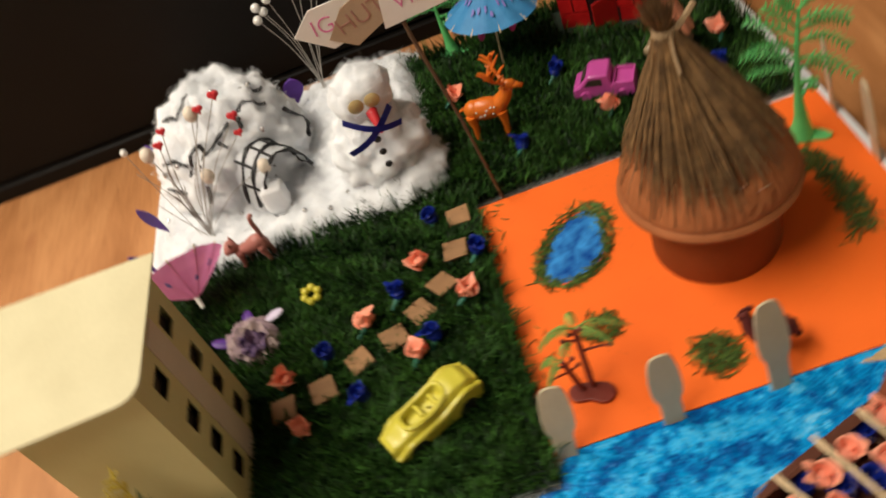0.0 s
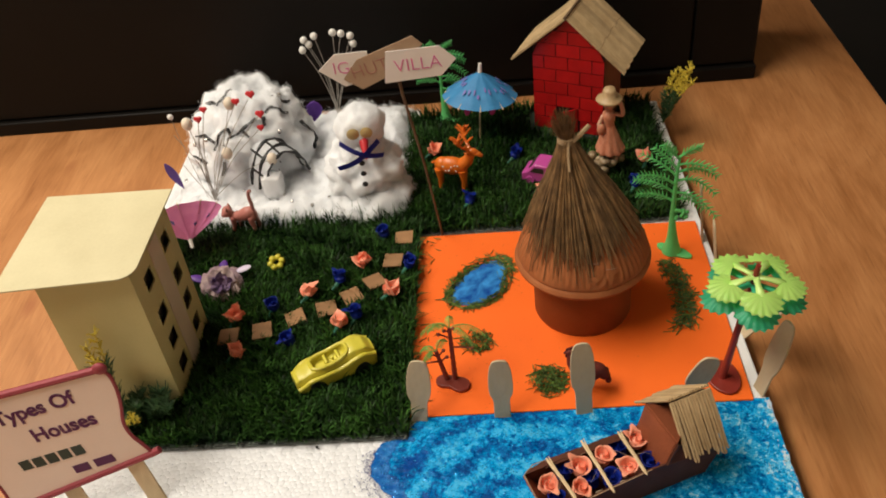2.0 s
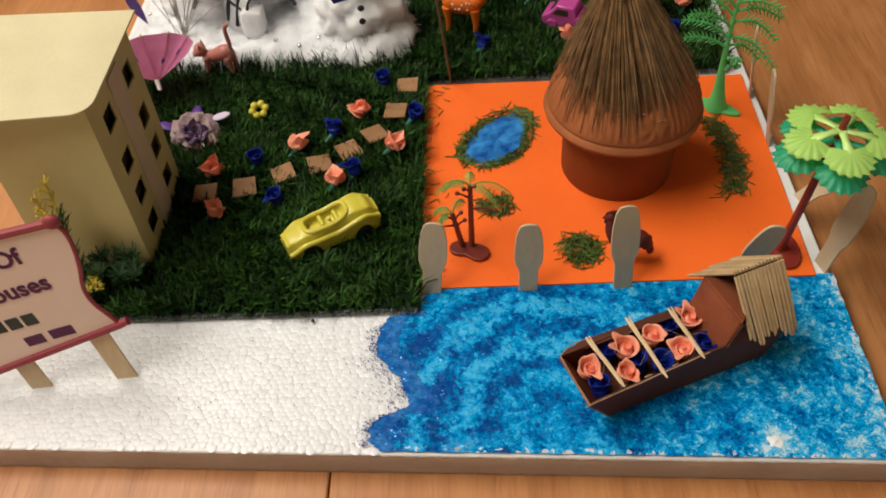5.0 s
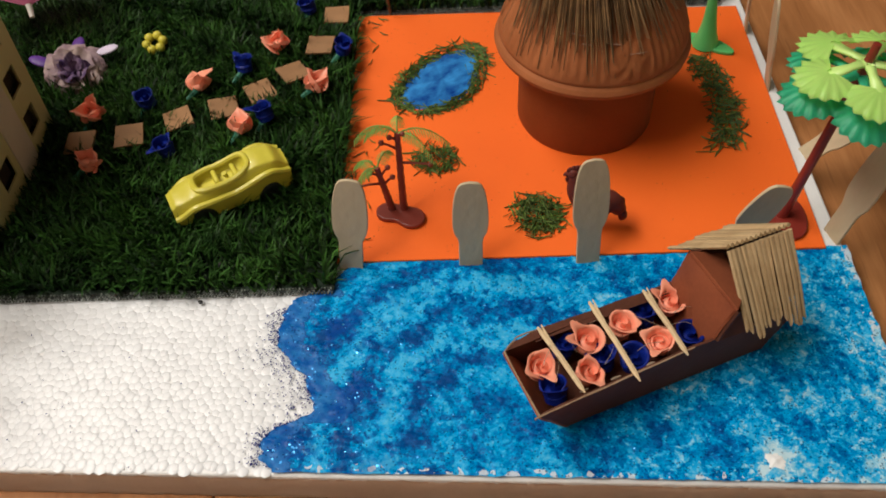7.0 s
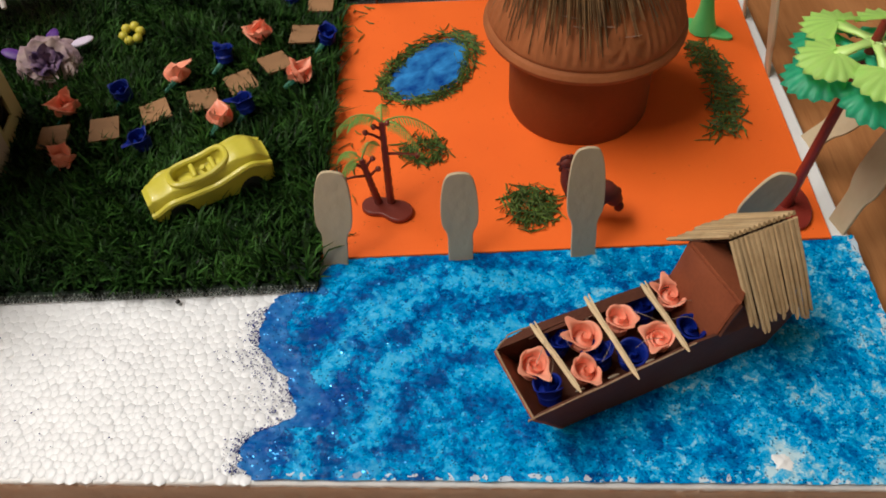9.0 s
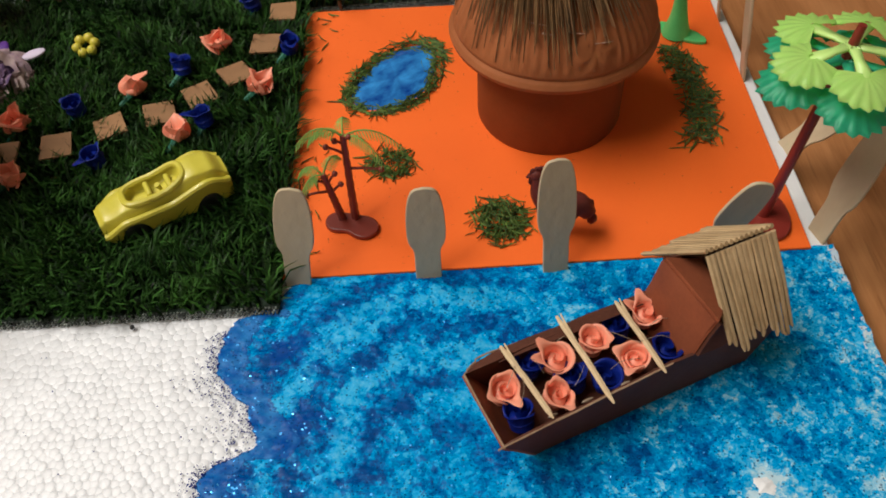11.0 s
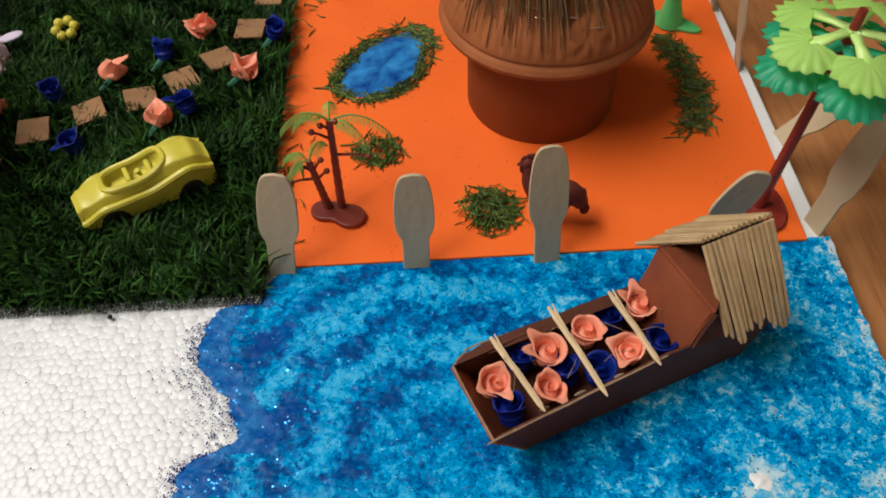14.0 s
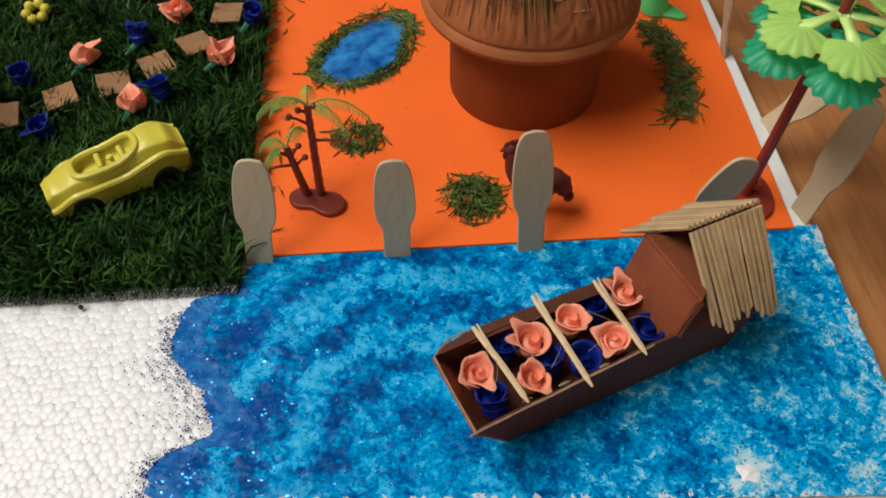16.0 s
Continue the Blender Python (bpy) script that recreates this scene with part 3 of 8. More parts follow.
(x0, x1), (y0, y1), (z0, z1) = room
wall("floor", ((x0 + x1) / 2, (y0 + y1) / 2, z0 - 0.05), (x1 - x0 + 0.2, y1 - y0 + 0.2, 0.1), M_FLOOR, "dark floor of the dim room", "floor")
wall("ceiling", ((x0 + x1) / 2, (y0 + y1) / 2, z1 + 0.05), (x1 - x0 + 0.2, y1 - y0 + 0.2, 0.1), M_CEIL, "plain white painted ceiling of the room", "ceiling")
# darkness at this end of the room is put into the wall's colour
wall("wall_north", ((x0 + x1) / 2, y1 + 0.05, (z0 + z1) / 2), (x1 - x0 + 0.2, 0.1, z1 - z0), M_FLOOR, "wall far behind the table, coloured near-black for lack of light", "wall")
wall("wall_south", ((x0 + x1) / 2, y0 - 0.05, (z0 + z1) / 2), (x1 - x0 + 0.2, 0.1, z1 - z0), M_WALL, "beige painted wall of the room", "wall")
wall("wall_east", (x1 + 0.05, (y0 + y1) / 2, (z0 + z1) / 2), (0.1, y1 - y0, z1 - z0), M_WALL, "beige painted wall of the room", "wall")
wall("wall_west", (x0 - 0.05, (y0 + y1) / 2, (z0 + z1) / 2), (0.1, y1 - y0, z1 - z0), M_WALL, "beige painted wall of the room", "wall")

table = thing("wooden_table", "large orange-brown wooden table with wavy grain", "table")
for a, b in ((-1.25, -0.3195), (-0.3185, 0.262)):
    bm = bmesh.new()
    box(bm, ((a + b) / 2, 0.19, TOP - 0.014), (b - a, 1.5, 0.028))
    part("tabletop_board", bm, M_TABLE, table, bevel=0.0012)
for lx in (-1.19, 0.2):
    for ly in (-0.5, 0.88):
        bm = bmesh.new()
        box(bm, (lx, ly, (TOP - 0.028 + z0) / 2), (0.06, 0.06, TOP - 0.028 - z0))
        part("leg", bm, M_TABLE, table, bevel=0.003)

# a broad ceiling light
batten = thing("ceiling_light", "broad white ceiling light fixture above the table", "lamp", LAMP)
bm = bmesh.new()
box(bm, (0, 0, 0.045), (0.66, 1.96, 0.09))
part("housing", bm, M_WHITE, batten, bevel=0.004)

# tall glossy black panel standing on the table behind the model
panel = thing("black_cabinet", "glossy black cabinet standing on the table behind the model", "cabinet", (0, 0, TOP))
bm = bmesh.new()
box(bm, (-0.535, 0.592, 0.20), (1.345, 0.11, 0.40))
part("body", bm, M_PANEL, panel, bevel=0.003)
for a, b in ((-1.195, 0.0555), (0.0575, 0.132)):
    bm = bmesh.new()
    box(bm, ((a + b) / 2, 0.531, 0.208), (b - a, 0.012, 0.376))
    part("door", bm, M_PANEL, panel, bevel=0.002)
bm = bmesh.new()
box(bm, (-0.535, 0.527, 0.009), (1.34, 0.016, 0.018))
part("plinth", bm, M_PANEL, panel, bevel=0.002)

# ---- the polystyrene board ----
CORNERS = ((-0.551, -0.1115), (0.013, -0.1375), (0.0035, 0.452), (-0.546, 0.462))
board = thing("polystyrene_board", "thick white polystyrene base board lying on the table", "board", (0, 0, 0))
bm = bmesh.new()
prism(bm, CORNERS, 0.0205, Matrix.Translation((0, 0, -0.01075)))
part("board", bm, [M_FOAM], board, bevel=0.0012)
# edge strip along the front
bm = bmesh.new()
fl, fr = Vector((*CORNERS[0], 0)), Vector((*CORNERS[1], 0))
d = (fr - fl).normalized()
nrm = Vector((d.y, -d.x, 0))

def strip_at(u, v):
    # painted by hand: its upper edge wanders and its face is a little lumpy
    hi = -0.0008 + 0.0010 * noise.noise((u * 60, 0.2, 0)) + 0.0006 * noise.noise((u * 170, 4.2, 0))
    out = 0.0011 + 0.0005 * noise.noise((u * 90, v * 3, 7)) + 0.0003 * noise.noise((u * 300, v * 9, 2))
    p = fl.lerp(fr, u) + nrm * out
    return (p.x, p.y, -0.0208 + (hi + 0.0208) * v)


sheet(bm, strip_at, 240, 8)
bmesh.ops.solidify(bm, geom=bm.faces[:], thickness=0.0006)
part("edge_strip", bm, M_FOAMSIDE, board, "pale brown edge strip", smooth=2)


def water_left(y):
    """The wavy western shore of the painted water."""
    pts = ((-0.020, -0.278), (-0.025, -0.287), (-0.036, -0.2915), (-0.052, -0.2925), (-0.064, -0.284), (-0.073, -0.276), (-0.083, -0.273), (-0.0915, -0.2695),
           (-0.0955, -0.276), (-0.1005, -0.288), (-0.106, -0.2935), (-0.116, -0.2935), (-0.1228, -0.287))
    for (ya, xa), (yb, xb) in zip(pts, pts[1:]):
        if yb <= y <= ya:
            s = (ya - y) / (ya - yb)
            s = s * s * (3 - 2 * s)
            return xa + (xb - xa) * s + 0.0018 * noise.noise((y * 260, 3.1, 0)) + 0.0010 * noise.noise((y * 800, 5.1, 0))
    return pts[0][1] if y > pts[0][0] else pts[-1][1]


def front_y(x):
    s = (x - CORNERS[0][0]) / (CORNERS[1][0] - CORNERS[0][0])
    return CORNERS[0][1] + s * (CORNERS[1][1] - CORNERS[0][1])


# the painted water, a thin skin of paint over the beads
bm = bmesh.new()


def water_at(u, v):
    ytop = 0.002
    yl = -0.0185 - (0.1235 - 0.0185) * v
    xl = water_left(yl)
    x = xl + (0.0122 - xl) * u
    yf = front_y(x) + 0.0013 + 0.0006 * noise.noise((x * 90, 0.3, 0))
    s = min(1.0, max(0.0, (x + 0.272) / 0.018))
    yt = -0.0185 + (ytop + 0.0185) * s
    y = yt + (yf - yt) * v
    x += (0.001 * noise.noise((y * 130, 7.7, 0)) - 0.0005) * (u > 0.999)
    z = 0.0012 + 0.0006 * noise.noise((x * 190, y * 190, 0)) + 0.0005 * noise.noise((x * 420, y * 420, 2))
    return (x, y, z)


sheet(bm, water_at, 220, 190)
water = part("painted_water", bm, M_WATER, None, smooth=2)
shore_d = water.data.attributes.new("from_shore", "FLOAT", "POINT")
rim_d = water.data.attributes.new("from_rim", "FLOAT", "POINT")
for k, v in enumerate(water.data.vertices):
    shore_d.data[k].value = v.co.x - water_left(v.co.y)
    rim_d.data[k].value = min(0.0118 - v.co.x, v.co.y - front_y(v.co.x))
tagged(water, "glittering blue and white dabbed paint water on the board", "water", kind="structure")

# polystyrene beads along the unpainted strip, and along the open edges of the board
beads = []


def bead_field(xa, xb, ya, yb, inside, size=0.0042):
    rows = int((yb - ya) / (size * 0.8))
    for j in range(rows):
        for i in range(int((xb - xa) / (size * 0.92))):
            x = xa + (i + 0.5 * (j % 2)) * size * 0.92 + RNG.gauss(0, 0.0006)
            y = ya + j * size * 0.8 + RNG.gauss(0, 0.0006)
            if inside(x, y):
                beads.append((x, y, size * RNG.uniform(0.64, 0.84)))


bead_field(-0.548, -0.255, -0.128, 0.0, lambda x, y: front_y(x) + 0.0020 < y < -0.0195 and x < water_left(y) - 0.0012)
unit = []
for k, (rad, zz) in enumerate(((1.0, 0.0), (0.86, 0.5), (0.5, 0.86))):
    for i in range(8):
        a = 2 * math.pi * (i + 0.5 * k) / 8
        unit.append((rad * math.cos(a), rad * math.sin(a), zz))
unit.append((0, 0, 1.0))
ufaces = [(k * 8 + i, k * 8 + (i + 1) % 8, (k + 1) * 8 + (i + 1) % 8, (k + 1) * 8 + i) for k in range(2) for i in range(8)] + [(16 + i, 16 + (i + 1) % 8, 24) for i in range(8)]
vs, fs = [], []
for x, y, r in beads:
    o = len(vs)
    h = r * RNG.uniform(0.10, 0.15)
    vs += [(x + a * r, y + b * r, -0.00034 + c * h) for a, b, c in unit]
    fs += [tuple(o + q for q in f) for f in ufaces]
me = bpy.data.meshes.new("bead_surface")
me.from_pydata(vs, [], fs)
me.polygons.foreach_set("use_smooth", [True] * len(me.polygons))
me.materials.append(M_BEAD)
bd = new("bead_surface", me)
bd.parent = board
tagged(bd, kind="stuff")

# a bare lump of beads where the paint has chipped off the front rim
bm = bmesh.new()


def bare_at(u, v):
    a = 2 * math.pi * u
    q = 0.0056 * v * (1 + 0.35 * noise.noise((1.6 * math.cos(a), 1.6 * math.sin(a), 3.1)) + 0.25 * noise.noise((5 * math.cos(a), 5 * math.sin(a), 1.7)))
    x = -0.0570 + 1.15 * q * math.cos(a)
    y = max(-0.1225 + 0.85 * q * math.sin(a), front_y(x) + 0.0010)
    return (x, y, 0.0007 + 0.0012 * (1 - v ** 2) + 0.0010 * noise.noise((x * 330, y * 330, 5)) * (1 - v))


sheet(bm, bare_at, 48, 14)
part("bare_patch", bm, M_FOAM, board, "chipped patch of bare white polystyrene", smooth=2)

# paint specks past the shore
vs, fs = [], []
for i in range(800):
    y = RNG.uniform(-0.12, -0.03)
    x = water_left(y) - abs(RNG.gauss(0, 0.0062)) * (1.7 if -0.095 < y < -0.055 else 0.7) + 0.0006
    if i % 14 == 0:
        x = RNG.uniform(-0.45, -0.29)
    r = RNG.uniform(0.00018, 0.00050)
    o = len(vs)
    vs += [(x + r * math.cos(a), y + r * math.sin(a), 0.0013) for a in [k * 1.2566 for k in range(5)]] + [(x, y, 0.0017)]
    fs += [(o + k, o + (k + 1) % 5, o + 5) for k in range(5)]
me = bpy.data.meshes.new("paint_specks")
me.from_pydata(vs, [], fs)
me.materials.append(M_NAVY)
tagged(new("paint_specks", me), "tiny blue paint specks scattered along the painted shore", "paint", kind="stuff")

# orange foam sheet
bm = bmesh.new()
prism(bm, ((-0.266, -0.0005), (0.0, 0.0), (0.0008, 0.2215), (-0.266, 0.2245)), 0.002, Matrix.Translation((0, 0, 0.0015)))
tagged(part("orange_foam_sheet", bm, M_ORANGE, None, bevel=0.0004), "flat bright orange foam sheet glued on the board", "foam sheet")

# fine dark crumbs scattered over the orange sheet
vs, fs = [], []
for i in range(330):
    x, y = RNG.uniform(-0.25, -0.003), RNG.uniform(0.004, 0.215)
    if RNG.random() < 0.5:
        x = -0.25 + abs(RNG.gauss(0, 0.06))
    r = RNG.uniform(0.00012, 0.00034)
    o = len(vs)
    vs += [(x + r * RNG.uniform(0.7, 1.3) * math.cos(a), y + r * math.sin(a), 0.0026) for a in [k * 1.2566 for k in range(5)]] + [(x, y, 0.0029)]
    fs += [(o + k, o + (k + 1) % 5, o + 5) for k in range(5)]
me = bpy.data.meshes.new("crumbs")
me.from_pydata(vs, [], fs)
me.materials.append(M_MAT)
tagged(new("crumbs", me), "fine dark crumbs scattered over the orange sheet", "crumbs", kind="stuff")

# ---- artificial grass ----
def grass_mat(label, xa, xb, ya, yb, count, seed, skip=None):
    rng = np.random.default_rng(seed)
    th = thing("artificial_grass_mat", label, "grass mat")
    bm = bmesh.new()
    box(bm, ((xa + xb) / 2, (ya + yb) / 2 + 0.0012, 0.0024), (xb - xa, yb - ya - 0.0024, 0.0020))
    part("backing", bm, M_MAT, th, bevel=0.0005)
    # woven edge along the front
    bm = bmesh.new()
    k = int((xb - xa) / 0.0017)
    for r_ in range(3):
        for i in range(k):
            x = xa + (i + 0.5 * (r_ % 2) + RNG.uniform(-0.15, 0.15)) * (xb - xa) / k
            box(bm, (x, ya + 0.0004 + r_ * 0.0011, 0.0020 + 0.0006 * r_), (0.0009, 0.0010, 0.0010))
    part("woven_edge", bm, M_WEAVE, th, "dark woven edge with pale threads")
    n = count
    px, py = rng.uniform(xa, xb, n), rng.uniform(ya + 0.003, yb, n)
    # tufts: pull the blades to a loose grid
    g = 0.0052
    px = px + 0.62 * (np.round(px / g) * g - px)
    py = py + 0.62 * (np.round(py / g) * g - py)
    keep = np.ones(n, bool)
    if skip is not None:
        for (ax, bx, ay, by) in skip:
            keep &= ~((px > ax) & (px < bx) & (py > ay) & (py < by))
    px, py = px[keep], py[keep]
    n = len(px)
    flow = 2.4 * np.sin(px * 37 + 2 * np.sin(py * 29)) + 1.7 * np.sin(py * 43 + seed)
    az = flow + rng.normal(0, 1.15, n)
    edge = px > xb - 0.006
    edge &= rng.random(n) < 0.65
    az = np.where(edge, rng.normal(0, 0.9, n), az)
    ln = rng.uniform(0.006, 0.0150, n) * (1.0 + 0.45 * np.sin(px * 210 + 3 * np.sin(py * 170)) * np.sin(py * 190 + 2 * np.sin(px * 150)))
    lean = rng.uniform(0.25, 1.15, n)
    # longer, more upright blades along the far edge
    tall = (py > yb - 0.014) & (rng.random(n) < 0.55)
    ln, lean = np.where(tall, ln * 1.35, ln), np.where(tall, lean * 0.6, lean)
    # and a loose fringe that hangs over the eastern edge
    ln = np.where(edge & (rng.random(n) < 0.5), ln * 1.45, ln)
    w = rng.uniform(0.00038, 0.00075, n)
    dx, dy = np.cos(az), np.sin(az)
    sx, sy = -dy, dx
    z0_ = np.full(n, 0.003)
    m1 = ln * 0.5
    q1x, q1y, q1z = px + dx * m1 * np.sin(lean * 0.5), py + dy * m1 * np.sin(lean * 0.5), z0_ + m1 * np.cos(lean * 0.5)
    q2x, q2y = q1x + dx * m1 * np.sin(lean * 1.3), q1y + dy * m1 * np.sin(lean * 1.3)
    q2z = np.maximum(q1z + m1 * np.cos(lean * 1.3), 0.004)
    V = np.empty((n, 5, 3))
    V[:, 0] = np.stack([px - sx * w, py - sy * w, z0_], 1)
    V[:, 1] = np.stack([px + sx * w, py + sy * w, z0_], 1)
    V[:, 2] = np.stack([q1x + sx * w, q1y + sy * w, q1z], 1)
    V[:, 3] = np.stack([q1x - sx * w, q1y - sy * w, q1z], 1)
    V[:, 4] = np.stack([q2x, q2y, q2z], 1)
    idx = np.arange(n) * 5
    faces = np.empty((n, 7), int)
    faces[:, 0:4] = idx[:, None] + np.array([0, 1, 2, 3])
    faces[:, 4:7] = idx[:, None] + np.array([3, 2, 4])
    me = bpy.data.meshes.new("turf")
    me.vertices.add(n * 5)
    me.vertices.foreach_set("co", V.reshape(-1))
    me.loops.add(n * 7)
    me.loops.foreach_set("vertex_index", faces.reshape(-1).astype(np.int32))
    me.polygons.add(n * 2)
    st = np.empty((n, 2), np.int32)
    st[:, 0], st[:, 1] = np.arange(n) * 7, np.arange(n) * 7 + 4
    me.polygons.foreach_set("loop_start", st.reshape(-1))
    me.update(calc_edges=True)
    me.validate()
    me.materials.append(M_GRASS)
    ob = new("turf", me)
    ob.parent = th
    tagged(ob, kind="stuff")
    return th


TILES = ((-0.279, 0.214, 0), (-0.288, 0.181, -8), (-0.303, 0.153, 32), (-0.323, 0.135, 28), (-0.344, 0.120, 18), (-0.371, 0.111, 25), (-0.399, 0.097, 8), (-0.428, 0.092, 3))
TOWER = (-0.527, -0.4535, 0.026, 0.118)
grass_mat("dark green artificial grass mat round the paper tower", -0.540, -0.265, -0.0215, 0.262, 46000, 3, [TOWER] + [(x - 0.0085, x + 0.0085, y - 0.0072, y + 0.0085) for x, y, a in TILES])
grass_mat("dark green artificial grass mat round the brick house", -0.292, -0.0085, 0.226, 0.450, 33500, 11, [(-0.1035 + 0.9135 * u - 0.008, -0.1035 + 0.9135 * u + 0.008, 0.3945 - 0.4067 * u - 0.013, 0.3945 - 0.4067 * u + 0.030) for u in [-0.038 + 0.0095 * k for k in range(9)]])

# ---- the paper tower ----
def paper_tower():
    ax, bx, ay, by = TOWER
    h = 0.146
    th = thing("paper_tower_block", "pale yellow paper tower block with diamond windows on the grass", "model house")
    # three plain walls
    bm = bmesh.new()
    t = 0.0012
    box(bm, ((ax + bx) / 2, ay + t / 2, h / 2), (bx - ax, t, h))
    part("front_wall", bm, M_TOWERCARD, th)
    bm = bmesh.new()
    box(bm, ((ax + bx) / 2, by - t / 2, h / 2), (bx - ax, t, h))
    part("back_wall", bm, M_TOWERCARD, th)
    bm = bmesh.new()
    box(bm, (ax + t / 2, (ay + by) / 2, h / 2), (t, by - ay - 2 * t, h))
    part("side_wall", bm, M_TOWERCARD, th)
    # the wall with the window holes: cells of card, each with an opening cut through
    bm = bmesh.new()
    ys = [ay + t, 0.0435, 0.0605, 0.0905, 0.1065, by - t]
    zs = [0.0]
    for c in (0.0255, 0.054, 0.082, 0.1175):
        zs += [c - 0.0075, c + 0.0075]
    zs.append(h)
    grid = [[bm.verts.new((bx, y, z)) for z in zs] for y in ys]
    for i in range(5):
        for j in range(len(zs) - 1):
            if not (i in (1, 3) and j in (1, 3, 5, 7)):
                bm.faces.new((grid[i][j], grid[i + 1][j], grid[i + 1][j + 1], grid[i][j + 1]))
    ext = bmesh.ops.extrude_face_region(bm, geom=bm.faces[:])
    bmesh.ops.translate(bm, vec=(-t, 0, 0), verts=[v for v in ext["geom"] if isinstance(v, bmesh.types.BMVert)])
    wallp = part("window_wall", bm, M_TOWERCARD, th, smooth=0)
    bm = bmesh.new()
    box(bm, (bx + 0.0006, 0.0755, h / 2 - 0.004), (0.0008, 0.0205, h - 0.012))
    part("centre_strip", bm, M_TOWERSTRIP, th, "pale card strip between the window columns")
    for i in (1, 3):
        for j in (1, 3, 5, 7):
            yc, zc = (ys[i] + ys[i + 1]) / 2, (zs[j] + zs[j + 1]) / 2
            hy, hz = (ys[i + 1] - ys[i]) / 2, (zs[j + 1] - zs[j]) / 2
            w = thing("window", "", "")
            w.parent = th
            # a sheet behind the opening, coloured dark for the unlit inside
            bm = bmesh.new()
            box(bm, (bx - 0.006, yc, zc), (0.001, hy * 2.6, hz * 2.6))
            part("shade_backing", bm, M_DARK, w)
    # roof card with one softly rounded corner
    rx0, rx1, ry0, ry1 = -0.5505, -0.4475, 0.012, 0.127
    out = [(rx0, ry0)]
    r = 0.014
    out += [(rx1 - r + r * math.sin(a), ry0 + 0.006 + r - r * math.cos(a)) for a in [k * math.pi / 16 for k in range(9)]]
    out += [(rx1 + 0.001, ry1), (rx0 - 0.001, ry1 + 0.001)]
    bm = bmesh.new()
    prism(bm, out, 0.0014, Matrix.Translation((0, 0, h + 0.0008)))
    part("roof", bm, M_YELLOWCARD, th, "pale yellow card roof", bevel=0.0003)
    bm = bmesh.new()
    box(bm, ((ax + bx) / 2, (ay + by) / 2, 0.0040), (bx - ax, by - ay, 0.0012))
    part("floor_card", bm, M_DARK, th)
    return th


paper_tower()


